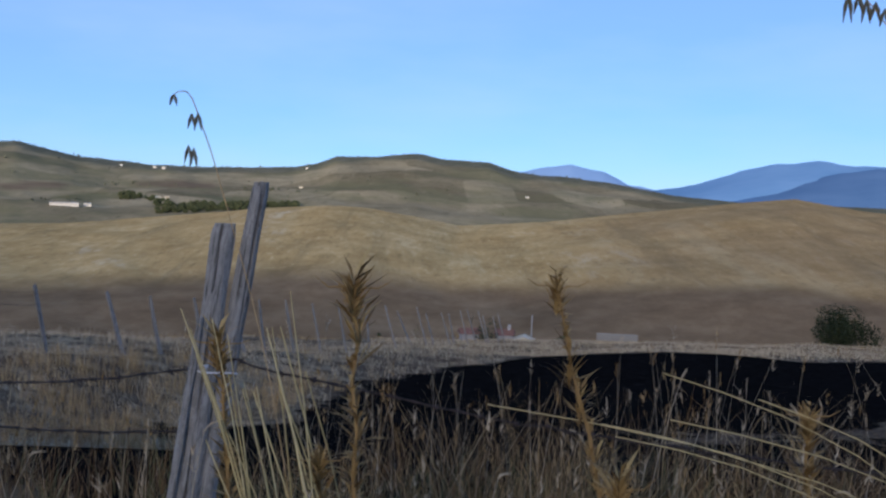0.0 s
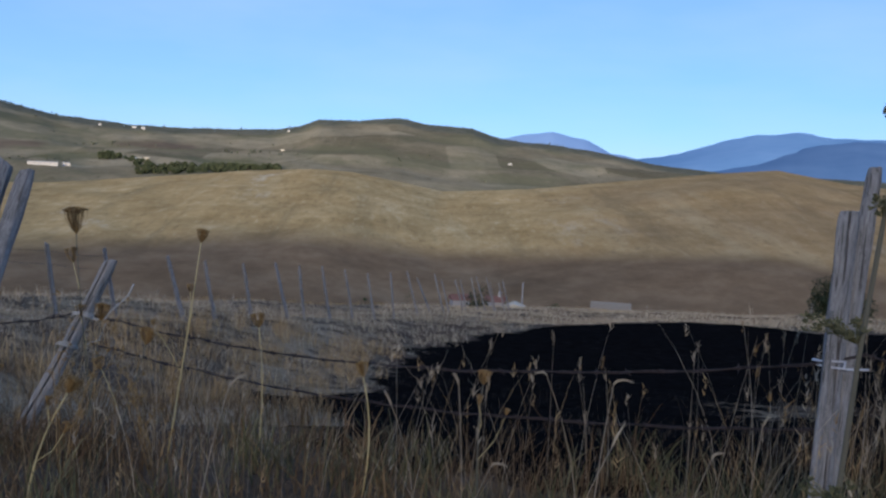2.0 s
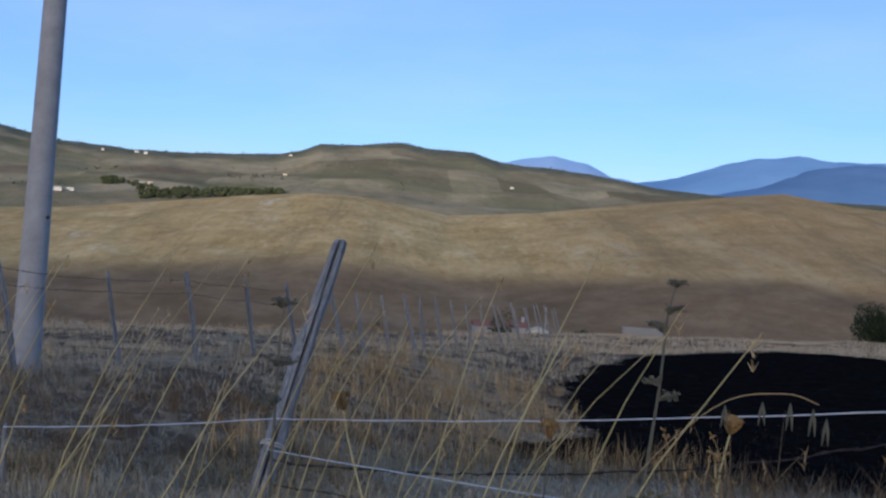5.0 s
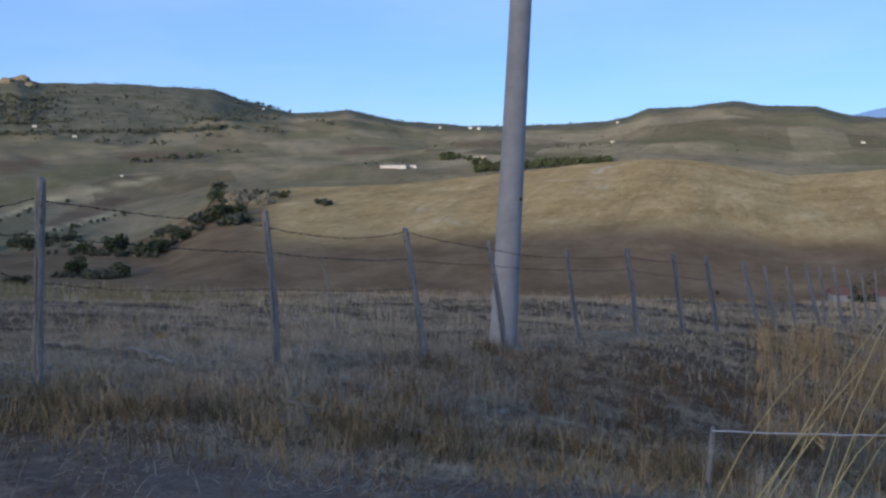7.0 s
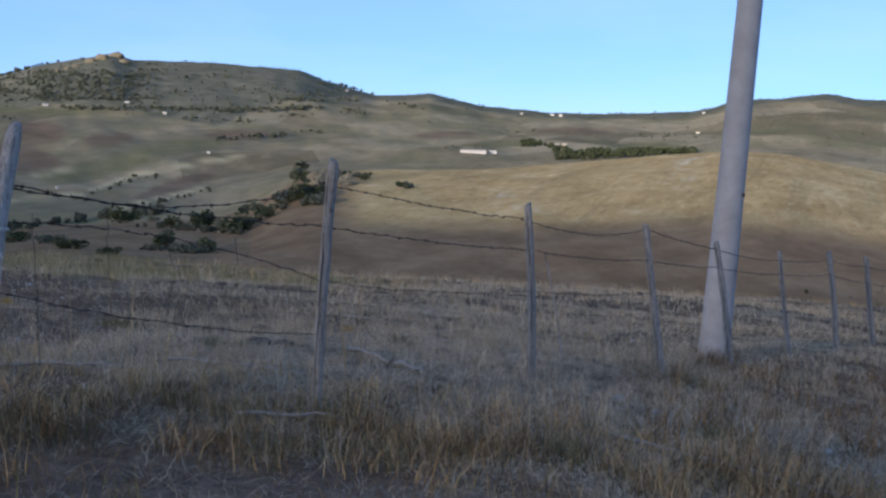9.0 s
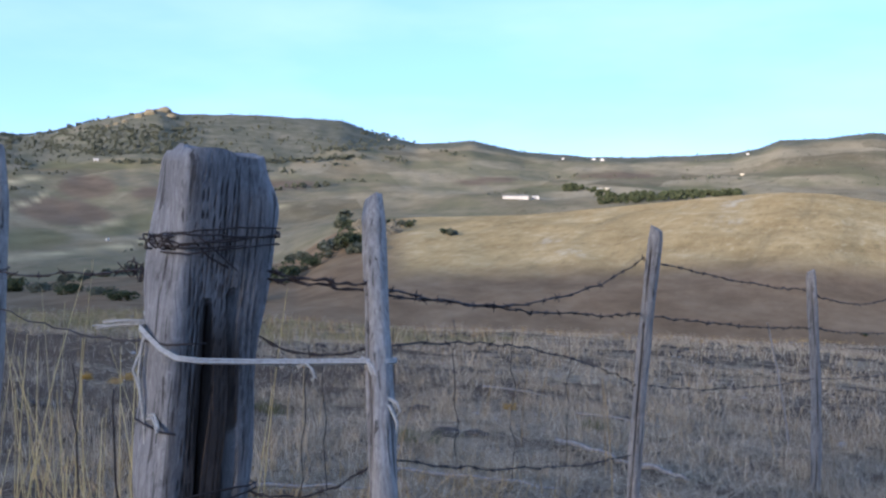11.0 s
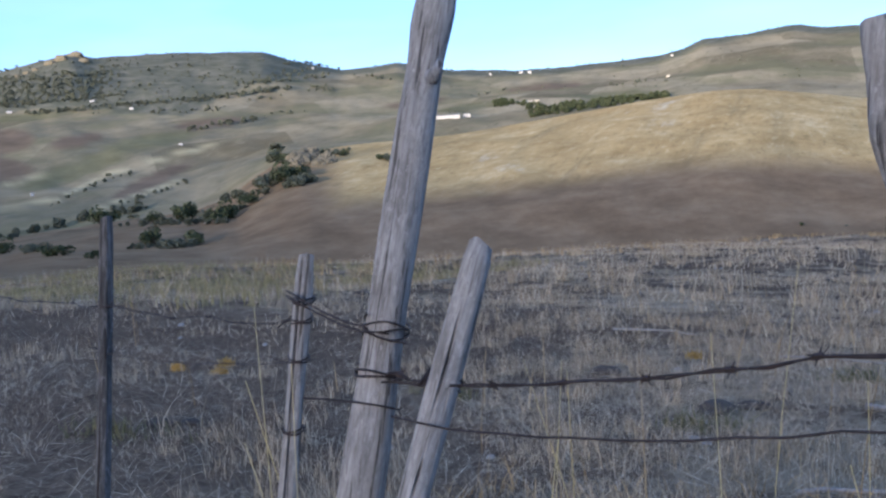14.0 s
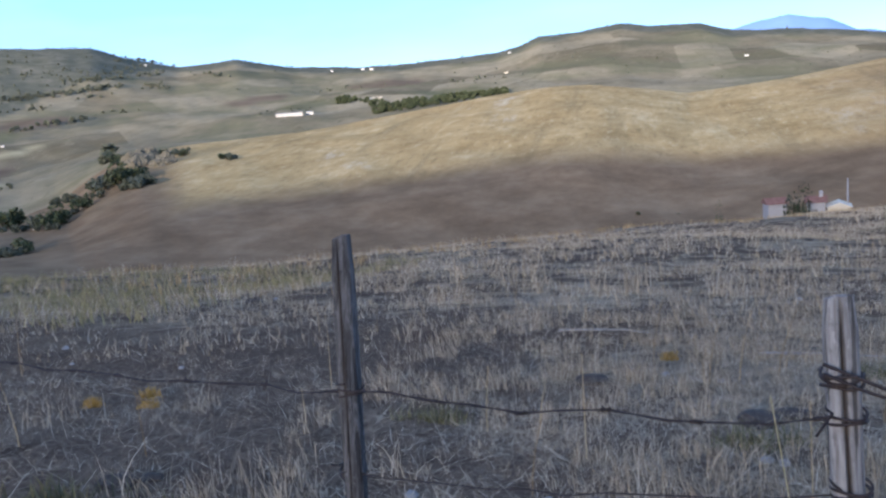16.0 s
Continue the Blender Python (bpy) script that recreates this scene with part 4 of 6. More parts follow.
tie("plain_wire", [sag((-11.66, 3.45, 1.055), (-11.66, 3.46, 0.62), 0, 8, 0.006, 6), sag((-11.5, 3.42, 1.02), (-11.5, 3.43, 0.6), 0, 8, 0.006, 7), sag((-11.82, 3.48, 0.75), (-11.36, 3.40, 0.62), 0.03, 10, 0.005, 8)], 0.0022, WIRE, "torn rusty mesh hanging below the strand", group="fence wires")
tie("tie_wire", [coil((-11.994, 3.518, 1.257), 0.0275, 1.3, 0.008, WIRE, seed=4, tail=0.0)], 0.0017, WIRE, "rusty wire wound round the crooked stake", group="tie wires")
tie("tie_wire", [coil((-12.741, 3.788, 1.17), 0.0365, 3.2, 0.03, WIRE, (0.12, 0.3, 1), 5, 0.02), sag((-12.938, 3.822, 1.222), (-12.72, 3.752, 1.172), 0.010, 8, 0.002, 1), sag((-12.938, 3.818, 1.214), (-12.69, 3.748, 1.160), 0.012, 8, 0.002, 2), coil((-12.918, 3.84, 1.203), 0.019, 2.2, 0.012, WIRE, seed=6, tail=0.02)], 0.0017, WIRE, "doubled wire lashing a thin stake to the tall pole", group="tie wires")
tie("tie_wire", [coil((-12.749, 3.766, 1.105), 0.0370, 2.2, 0.015, WIRE, (0.12, 0.3, 1), 8, 0.0), sag((-12.73, 3.735, 1.10), (-12.64, 3.715, 1.105), 0.0, 5, 0.002, 5), coil((-12.630, 3.742, 1.105), 0.028, 4.2, 0.02, WIRE, (0.2, 0.5, 1), 9, 0.04)], 0.0019, WIRE, "wire lashing the short stake to the tall pole", group="tie wires")
for zz, tl in ((1.172, 0.03), (1.11, 0.0), (1.0, 0.0)):
    tie("tie_wire", [coil((-12.917, 3.86 - 0.335 * (1.275 - zz), zz), 0.0175, 2.1, 0.01, WIRE, seed=int(zz * 100), tail=max(tl, 0.005))], 0.0015, WIRE, "wire wound round a thin stake", group="tie wires")
for cx, cy, zs in ((-13.431, 3.928, (1.165, 1.075)), (-14.125, 4.14, (1.19, 1.11))):
    for zz in zs:
        tie("tie_wire", [coil((cx, cy - 0.2 * (1.17 - zz), zz), 0.0155, 2.1, 0.012, WIRE, seed=int(zz * 90), tail=0.015)], 0.0013, WIRE, "wire wound round a thin stake", group="tie wires")
barbed_wire("barbed_wire", [((-15.02, 4.28, 1.17), (-14.12, 4.14, 1.15), 0.01), ((-14.12, 4.12, 1.15), (-13.43, 3.92, 1.165), 0.008), ((-13.43, 3.92, 1.165), (-12.93, 3.82, 1.172), 0.012)], "thin rusty barbed wire between thin stakes", 9, 0.0008, 0.008)
tie("plain_wire", [sag((-13.43, 3.90, 1.075), (-12.935, 3.80, 1.105), 0.012, 12, 0.003, 9)], 0.0009, WIRE, "slack rusty plain wire between thin stakes", group="fence wires")

# wire and twine on the corner post: along its broad face, out from it, height
def on_corner(along, out, z):
    k = (1.552 - z) / 1.252
    return (-11.157 - 0.060 * k + 0.31 * along + 0.951 * out, 3.390 - 0.10 * k + 0.951 * along - 0.31 * out, z)


def path_on_corner(*pts):
    return [on_corner(*p) for p in pts]


def round_corner(z, turns, height, seed, slack=0.006):
    """Wire wound round the squared post."""
    rng = random.Random(seed)
    pts = []
    n = int(turns * 40)
    for i in range(n + 1):
        t = 2 * math.pi * turns * i / n + 3.0
        k = 1 / (abs(math.cos(t)) ** 8 + abs(math.sin(t)) ** 8) ** 0.125
        w = 0.110 - 0.016 * (1.552 - z)
        pts.append(on_corner((w * k + slack) * math.cos(t), -(w * 0.62 * k + slack) * math.sin(t), z + height * (i / n - 0.5) + 0.3 * height * math.sin(1.7 * t + seed) + rng.uniform(-0.0015, 0.0015)))
    return pts


tie("tie_wire", [round_corner(1.372, 3.4, 0.022, 12), round_corner(1.352, 1.3, 0.012, 5), coil(on_corner(-0.112, -0.045, 1.362), 0.014, 4, 0.03, WIRE, (0.9, 0.3, 0), 13, 0.05), coil(on_corner(-0.112, 0.015, 1.362), 0.012, 3, 0.03, WIRE, (0.9, 0.3, 0), 14, 0.04), path_on_corner((-0.09, 0.064, 1.37), (-0.055, 0.066, 1.335), (-0.01, 0.066, 1.312)), path_on_corner((-0.08, 0.066, 1.375), (-0.04, 0.067, 1.345), (0.01, 0.066, 1.305))], 0.0017, WIRE, "rusty wire wound many times round the corner post", group="tie wires")
tie("tie_wire", [path_on_corner((-0.118, -0.06, 1.172), (-0.118, 0.05, 1.176), (-0.10, 0.076, 1.178), (-0.055, 0.078, 1.175)), path_on_corner((-0.116, -0.058, 1.02), (-0.116, 0.04, 1.012), (-0.10, 0.072, 1.01)), round_corner(0.87, 1.4, 0.02, 3)], 0.002, WIRE, "loose rusty wire stapled to the corner post", group="tie wires")
loop = [(-11.257, 3.278, 1.203), (-11.250, 3.252, 1.202), (-11.214, 3.242, 1.184), (-11.178, 3.231, 1.170), (-11.136, 3.224, 1.158), (-11.106, 3.256, 1.150), (-11.060, 3.330, 1.140), (-11.000, 3.395, 1.134), (-10.95, 3.455, 1.129), (-10.90, 3.500, 1.126), (-10.865, 3.52, 1.125), (-10.86, 3.55, 1.122), (-10.89, 3.572, 1.12), (-10.922, 3.545, 1.12), (-10.905, 3.508, 1.115)]
tail_a = [(-10.90, 3.50, 1.126), (-10.884, 3.495, 1.118), (-10.864, 3.49, 1.083), (-10.845, 3.49, 1.056), (-10.824, 3.49, 1.051), (-10.818, 3.49, 1.035), (-10.831, 3.49, 1.015), (-10.847, 3.49, 1.02), (-10.854, 3.485, 1.04), (-10.835, 3.48, 1.046), (-10.819, 3.48, 1.015), (-10.822, 3.48, 0.965)]
tail_b = [(-11.257, 3.273, 1.204), (-11.247, 3.261, 1.182), (-11.255, 3.257, 1.153), (-11.270, 3.251, 1.116), (-11.250, 3.247, 1.082), (-11.240, 3.247, 1.010), (-11.238, 3.244, 0.907)]
tail_c = [(-11.257, 3.273, 1.204), (-11.251, 3.257, 1.167), (-11.258, 3.253, 1.109), (-11.245, 3.249, 1.052), (-11.239, 3.247, 0.989), (-11.235, 3.241, 0.887)]
bun = [(-11.234, 3.250, 1.031), (-11.212, 3.245, 1.037), (-11.189, 3.227, 1.031), (-11.174, 3.215, 1.022)]
knot = [(-11.032, 3.388, 1.128), (-11.024, 3.390, 1.118), (-11.009, 3.400, 1.131), (-10.994, 3.405, 1.119), (-10.982, 3.410, 1.128), (-10.970, 3.415, 1.116), (-10.965, 3.416, 1.100), (-10.971, 3.415, 1.094)]
tie("white_twine", [loop, [(x + 0.001, y - 0.003, z - 0.0045) for x, y, z in loop], tail_a, [(x - 0.010, y, z + 0.005) for x, y, z in tail_a[:8]], tail_b, tail_c, bun, [(x, y - 0.004, z - 0.006) for x, y, z in bun], knot, [(x - 0.012, y, z + 0.003) for x, y, z in knot[:6]]], 0.0031, ROPE, "frayed white twine tying a stake to the corner post", "twine")
post("fence_post", (-11.315, 3.33, 0.30), (-11.292, 3.362, 1.252), 0.019, 0.015, 112, "thin dark brown stake behind the corner post", WOOD_DARK, A2, sides=24, rings=30, cracks=((4.6, 0.3, 0.3, 0.2, 1.0),))
tangle_rng = random.Random(6)
TANGLE = [[(-11.262, 3.30, 1.385), (-11.296, 3.325, 1.376), (-11.304, 3.33, 1.33), (-11.308, 3.33, 1.273), (-11.308, 3.33, 1.181), (-11.312, 3.33, 1.05), (-11.31, 3.33, 0.85)]]
for k in range(9):
    w = [Vector((-11.356, 3.33, 1.307)).lerp(Vector((-11.276, 3.325, 1.278)), u) + Vector((tangle_rng.gauss(0, 0.008), tangle_rng.gauss(0, 0.008), tangle_rng.gauss(0, 0.011))) for u in (0.0, 0.15, 0.3, 0.42, 0.55, 0.68, 0.8, 0.92, 1.0)]
    TANGLE.append([tuple(q) for q in (w if k < 4 else w[k - 4:k])])
tie("tie_wire", TANGLE, 0.0014, WIRE, "rusty barbed wire tangled beside the corner post", group="tie wires")
fray_rng = random.Random(4)
FRAY = []
for _ in range(16):
    d, e, ln = fray_rng.uniform(-0.003, 0.017), fray_rng.uniform(-0.005, 0.005), fray_rng.uniform(0.7, 1.08)
    FRAY.append([(-11.253 - 0.087 * ln * u, 3.278 - 0.048 * ln * u + e * u, 1.208 + 0.003 * math.sin(3 * u + 400 * d) - d * u ** 0.7) for u in (0, 0.25, 0.5, 0.75, 1.0)])
tie("white_twine", FRAY + [[(-11.253, 3.279, 1.197), (-11.256, 3.275, 1.212), (-11.263, 3.274, 1.227)]], 0.0016, ROPE, "thick frayed end of white twine", "twine")

# wires of the first stretch
PW = (-0.65, 2.64, 1.03)
barbed_wire("barbed_wire", [((-3.72, 3.95, 0.74), (-3.26, 4.12, 0.78), 0.02), ((-3.26, 4.12, 0.78), (-0.68, 2.63, 1.00), 0.12), (PW, (1.42, 2.22, 0.85), 0.05)], "dark barbed wire sagging between leaning stakes", 21)
barbed_wire("barbed_wire", [((-3.26, 4.10, 0.66), (-0.70, 2.60, 0.82), 0.10)], "slack second barbed wire broken at one end", 22)
barbed_wire("barbed_wire", [((-6.03, 5.12, 0.18), (-4.9, 4.5, 0.36), 0.02), ((-4.9, 4.5, 0.36), (-3.80, 3.97, 0.68), 0.03)], "dark barbed wire rising to the split post", 23)
barbed_wire("barbed_wire", [((-6.03, 5.05, 0.10), (-4.5, 4.3, 0.26), 0.03), ((-4.5, 4.3, 0.26), (-3.76, 3.93, 0.30), 0.02)], "slack dark barbed wire low in the grass", 24)
tie("steel_wire", [sag((-7.10, 4.91, 0.34), (-6.0, 5.16, 0.36), 0.01, 16, 0.002, 1), sag((-6.0, 5.16, 0.36), (-3.78, 3.99, 0.775), 0.02, 20, 0.002, 2)], 0.0024, STEEL, "bright plain steel wire strung past the leaning post", group="fence wires")
tie("steel_wire", [sag((-6.02, 5.10, 0.235), (-4.04, 3.937, 0.36), 0.01, 16, 0.002, 3), sag((-4.04, 3.937, 0.36), (-3.93, 3.92, 0.40), 0.0, 6, 0.006, 4), sag((-4.04, 3.937, 0.36), (-3.88, 3.92, 0.335), 0.0, 6, 0.006, 5)], 0.0024, STEEL, "bright steel wire with a loose end", group="fence wires")
AX = (0.10, 0.44, 1)
tie("tie_wire", [coil((-3.712, 4.012, 0.745), 0.098, 5.2, 0.05, STEEL, AX, 2, 0.06, 0.85), coil((-3.82, 3.95, 0.735), 0.025, 4, 0.03, STEEL, (1, -0.5, 0), 3, 0.05)], 0.0026, STEEL, "bright wire wound round the split post", group="tie wires")
tie("white_twine", [coil((-3.249, 4.073, 0.77), 0.041, 2.6, 0.015, ROPE, AX, 4, 0.03), sag((-3.20, 4.06, 0.765), (-3.14, 4.04, 0.78), 0.01, 5, 0.003, 4), [(-3.14, 4.04, 0.78), (-3.10, 4.04, 0.82), (-3.05, 4.05, 0.87), (-3.03, 4.05, 0.92)], coil((-3.291, 4.009, 0.65), 0.042, 2.4, 0.015, ROPE, AX, 5, 0.04), [(-3.21, 4.02, 0.66), (-3.16, 4.02, 0.68), (-3.14, 4.03, 0.74), (-3.14, 4.04, 0.78)]], 0.004, ROPE, "white twine knotted round a short stake", "twine")
tie("white_twine", [coil((-6.015, 5.20, 0.22), 0.056, 2.2, 0.02, ROPE, (0.2, 0.7, 1), 6, 0.06)], 0.004, ROPE, "white twine wound round the leaning post", "twine")
tie("steel_wire", [coil((-0.648, 2.652, 0.985), 0.072, 1.3, 0.02, STEEL, (0.12, 0.16, 1), 7, 0.03, 0.75)], 0.003, STEEL, "pale wire holding two stakes together", group="tie wires")


# ---------------------------------------------------------------- grass
TRACK_X = (-14.0, -13.0, -11.4, -9.4, -7.3, -5.4, -4.1, -3.0, -1.8, 0.0, 3.0)
TRACK_Y = (3.05, 2.95, 2.36, 1.83, 1.27, 1.09, 0.91, 0.50, 0.18, 0.0, -0.2)


def clear_of_track(x, y, room):
    return y > np.interp(x, TRACK_X, TRACK_Y) + room


def scorched(x, y):
    return (x > west_edge(y)) & (y > 3.2) & (y < far_edge(x))


def sow(rng, n, x0, x1, y0, y1, clump=0.0, size=1.0, room=0.75, burnt=False):
    """Places on the ground, in patches when clump is above 0."""
    x, y = rng.uniform(x0, x1, n), rng.uniform(y0, y1, n)
    keep = clear_of_track(x, y, room)
    if not burnt:
        keep &= ~scorched(x, y)
        if y0 >= 4.2:
            keep &= y > track_edge(x) - 0.1 + rng.uniform(-0.3, 0.3, n)
    if x0 < -16 and y0 < 12:
        keep &= (x > -13.6 + rng.uniform(-0.9, 0.9, n)) | (y > 13 + rng.uniform(-2, 2, n)) | (rng.uniform(0, 1, n) < 0.33)
    if clump > 0:
        keep &= waves(x, y, size, 31, 3) + rng.uniform(-0.3, 0.3, n) > clump - 0.5
    return x[keep], y[keep]


def tufts(rng, x, y, each, spread):
    """Several blades round each root."""
    k = len(x)
    xx = np.repeat(x, each) + rng.normal(0, spread, k * each)
    yy = np.repeat(y, each) + rng.normal(0, spread, k * each)
    return xx, yy


def grass(name, label, x, y, h, w, lean, material, rng, way=None, segs=3, bend=1.8):
    n = len(x)
    hh = rng.uniform(h[0], h[1], n)
    way = rng.uniform(0, 2 * np.pi, n) if way is None else rng.normal(way[0], way[1], n)
    me = blade_mesh(name, x, y, ground_z(x, y) - 0.01, hh, rng.uniform(w[0], w[1], n), rng.uniform(lean[0], lean[1], n), way, material, rng, segs, bend)
    return tagged(new(name, me), label, "grass", kind="stuff")


rg = np.random.RandomState(5)
# stubble and straw of the field, finer near the fence
x, y = sow(rg, 60000, -24, 3, 4.6, 10.5, 0.42, 1.3)
grass("dry_grass", "short dry grass of the grazed field", *tufts(rg, x, y, 3, 0.02), (0.03, 0.09), (0.0016, 0.0034), (0.2, 1.1), FIELD_GRASS, rg, segs=2)
x, y = sow(rg, 42000, -32, 5, 10, 20, 0.40, 2.4)
grass("dry_grass", "short dry grass of the grazed field", *tufts(rg, x, y, 2, 0.04), (0.05, 0.15), (0.006, 0.011), (0.2, 1.0), FIELD_GRASS, rg, segs=2)
x, y = sow(rg, 40000, -50, 14, 20, 52, 0.40, 4.0)
grass("dry_grass", "short dry grass on the far side of the field", *tufts(rg, x, y, 2, 0.08), (0.06, 0.2), (0.014, 0.026), (0.2, 0.9), FIELD_GRASS, rg, segs=2)
# flattened straw
x, y = sow(rg, 105000, -18.5, -8, 4.2, 9.0, 0.2, 0.9)
grass("straw_litter", "flattened straw lying on bare soil", x, y, (0.03, 0.09), (0.0014, 0.003), (1.2, 3.2), FIELD_GRASS, rg, segs=2, bend=1.05)
x, y = sow(rg, 60000, -24, 3, 5.0, 15.0, 0.25, 1.1)
grass("straw_litter", "flattened straw lying on bare soil", x, y, (0.05, 0.14), (0.003, 0.005), (1.5, 4.0), FIELD_GRASS, rg, segs=2, bend=1.05)
spots = ((-15.46, 6.01, 0.13), (-12.67, 6.97, 0.10), (-9.59, 8.50, 0.22), (-9.01, 6.34, 0.10), (-14.3, 7.6, 0.10), (-11.9, 8.4, 0.09))
x = np.concatenate([rg.normal(a, r, 46) for a, b, r in spots])
y = np.concatenate([rg.normal(b, 0.6 * r, 46) for a, b, r in spots])
grass("olive_tuft", "dark olive tufts of low weeds in the field", *tufts(rg, x, y, 5, 0.02), (0.03, 0.14), (0.004, 0.008), (0.1, 0.9), GREEN_GRASS, rg)
x, y = sow(rg, 7000, -42, -19, 11.5, 27, 0.45, 4.0)
grass("dry_grass", "yellowish olive grass at the far corner of the field", *tufts(rg, x, y, 5, 0.10), (0.10, 0.34), (0.008, 0.016), (0.1, 0.7), OLIVE_GRASS, rg, segs=2)
# taller clumps in the field
x, y = sow(rg, 2600, -15.0, -8.5, 5.0, 12.0, 0.55, 2.0)
grass("grass_clump", "small pale tufts of dead grass in the field", *tufts(rg, x, y, 14, 0.04), (0.05, 0.20), (0.002, 0.0038), (0.1, 0.8), FIELD_GRASS, rg)
x, y = sow(rg, 900, -24, 2, 6, 14, 0.62, 3.5)
grass("grass_clump", "taller pale tufts of dead grass in the field", *tufts(rg, x, y, 20, 0.06), (0.08, 0.26), (0.003, 0.006), (0.1, 0.7), FIELD_GRASS, rg)
x, y = sow(rg, 1300, -40, 8, 14, 45, 0.6, 6.0)
grass("grass_clump", "taller pale tufts of dead grass in the field", *tufts(rg, x, y, 20, 0.10), (0.15, 0.42), (0.008, 0.016), (0.1, 0.6), FIELD_GRASS, rg)
# pale fringe along the brow of the field
x, y = sow(rg, 9000, -50, 50, 18, 125, 0.42, 9.0, burnt=True)
aa = np.degrees(np.arctan2(x - HUB[0], y - HUB[1]))
rr = np.hypot(x - HUB[0], y - HUB[1]) / curve(BROW, aa)
x, y = x[(rr > 0.72) & (rr < 1.04)], y[(rr > 0.72) & (rr < 1.04)]
grass("grass_fringe", "pale tall grass along the brow of the field", *tufts(rg, x, y, 7, 0.15), (0.12, 0.34), (0.02, 0.035), (0.05, 0.4), STRAW, rg, segs=2)
# verge below the field fence
for n, h, w, mat, label in ((2300, (0.05, 0.17), (0.002, 0.005), BROWN_GRASS, "rank brown grass along the fence foot"), (700, (0.05, 0.18), (0.002, 0.004), FIELD_GRASS, "faded dry grass along the fence foot"), (900, (0.05, 0.17), (0.003, 0.006), GREEN_GRASS, "olive weeds along the fence foot"), (500, (0.08, 0.24), (0.002, 0.004), STRAW, "golden tufts along the fence foot")):
    x = rg.uniform(-11.6, -5.6, n)
    y = 5.0 + 0.32 * (x + 9.4) + rg.normal(0.0, 0.38, n)
    patchy = waves(x, y, 1.1, 41, 3) + rg.uniform(-0.3, 0.3, n) > 0.08
    x, y = x[patchy], y[patchy]
    grass("verge_grass", label, *tufts(rg, x, y, 9, 0.05), h, w, (0.1, 0.9), mat, rg)
x, y = sow(rg, 1200, -13.5, -5.5, 4.2, 6.0, 0.45, 1.3)
grass("verge_grass", "faded straw tufts along the fence foot", *tufts(rg, x, y, 7, 0.04), (0.05, 0.17), (0.003, 0.005), (0.2, 1.0), STRAW, rg)
x, y = sow(rg, 700, -9.8, -5.8, 5.6, 11.5, 0.5, 1.6)
grass("verge_grass", "brown tufts round the foot of the pole", *tufts(rg, x, y, 16, 0.06), (0.06, 0.24), (0.004, 0.007), (0.1, 0.7), BROWN_GRASS, rg)
x, y = sow(rg, 800, -6.9, -2.0, 7.5, 22.0, 0.5, 2.0)
grass("verge_grass", "warm brown dry weeds behind the fence", *tufts(rg, x, y, 18, 0.09), (0.16, 0.50), (0.004, 0.009), (0.05, 0.5), STRAW, rg)
x, y = sow(rg, 26000, -13.5, -4.5, 2.4, 4.9, 0.25, 0.7, 0.8)
grass("straw_litter", "trodden straw lying beside the track", x, y, (0.02, 0.08), (0.0014, 0.003), (0.8, 3.2), FIELD_GRASS, rg, segs=2, bend=1.05)
x, y = sow(rg, 5500, -13.5, -5.5, 2.2, 4.6, 0.35, 0.8, 0.9)
grass("trodden_grass", "short trodden grass beside the track", *tufts(rg, x, y, 3, 0.02), (0.02, 0.09), (0.0025, 0.005), (0.4, 1.6), BROWN_GRASS, rg, segs=2)
# rank growth in front of the first stretch of fence
x, y = sow(rg, 1100, -4.4, -2.6, 1.3, 3.9, 0.35, 1.2, 1.2)
grass("tall_grass", "faded low grass before the leaning fence", *tufts(rg, x, y, 9, 0.05), (0.05, 0.20), (0.003, 0.006), (0.1, 0.9), BROWN_GRASS, rg)
x, y = sow(rg, 420, -2.6, -1.2, 1.3, 3.9, 0.35, 1.2, 1.2)
grass("tall_grass", "thin brown grass before the scorched strip", *tufts(rg, x, y, 8, 0.05), (0.05, 0.18), (0.002, 0.005), (0.1, 0.9), BROWN_GRASS, rg)
x, y = sow(rg, 150, -3.6, -0.9, 1.6, 4.0, 0.3, 1.0, 1.4, True)
grass("tall_grass", "pale tangled dry grass before the leaning fence", *tufts(rg, x, y, 8, 0.05), (0.06, 0.24), (0.0012, 0.0026), (0.1, 0.9), STRAW, rg)
x, y = sow(rg, 560, -0.9, 4.5, 1.3, 3.6, 0.35, 1.2, 1.2, True)
grass("tall_grass", "rank dry grass before the leaning fence", *tufts(rg, x, y, 9, 0.05), (0.10, 0.34), (0.0018, 0.004), (0.1, 0.9), STRAW, rg)
x, y = sow(rg, 560, -1.6, 4.5, 1.3, 3.5, 0.35, 1.0, 1.2, True)
grass("tall_grass", "brown withered weeds before the leaning fence", *tufts(rg, x, y, 10, 0.05), (0.10, 0.38), (0.002, 0.0045), (0.1, 0.9), BROWN_GRASS, rg)
x, y = sow(rg, 560, -0.4, 5.0, 1.5, 3.9, 0.25, 0.8, 1.35, True)
grass("tall_grass", "tangled brown weeds before the scorched strip", *tufts(rg, x, y, 12, 0.06), (0.15, 0.50), (0.0015, 0.004), (0.2, 1.2), BROWN_GRASS, rg)
x, y = sow(rg, 160, -0.4, 5.0, 1.6, 3.9, 0.1, 0.8, 1.35, True)
grass("tall_grass", "golden dry blades among brown weeds", *tufts(rg, x, y, 8, 0.05), (0.22, 0.58), (0.0015, 0.0035), (0.1, 0.8), STRAW, rg)
x, y = sow(rg, 800, -6.0, 1.0, 1.8, 3.6, 0.5, 0.9, 1.3, True)
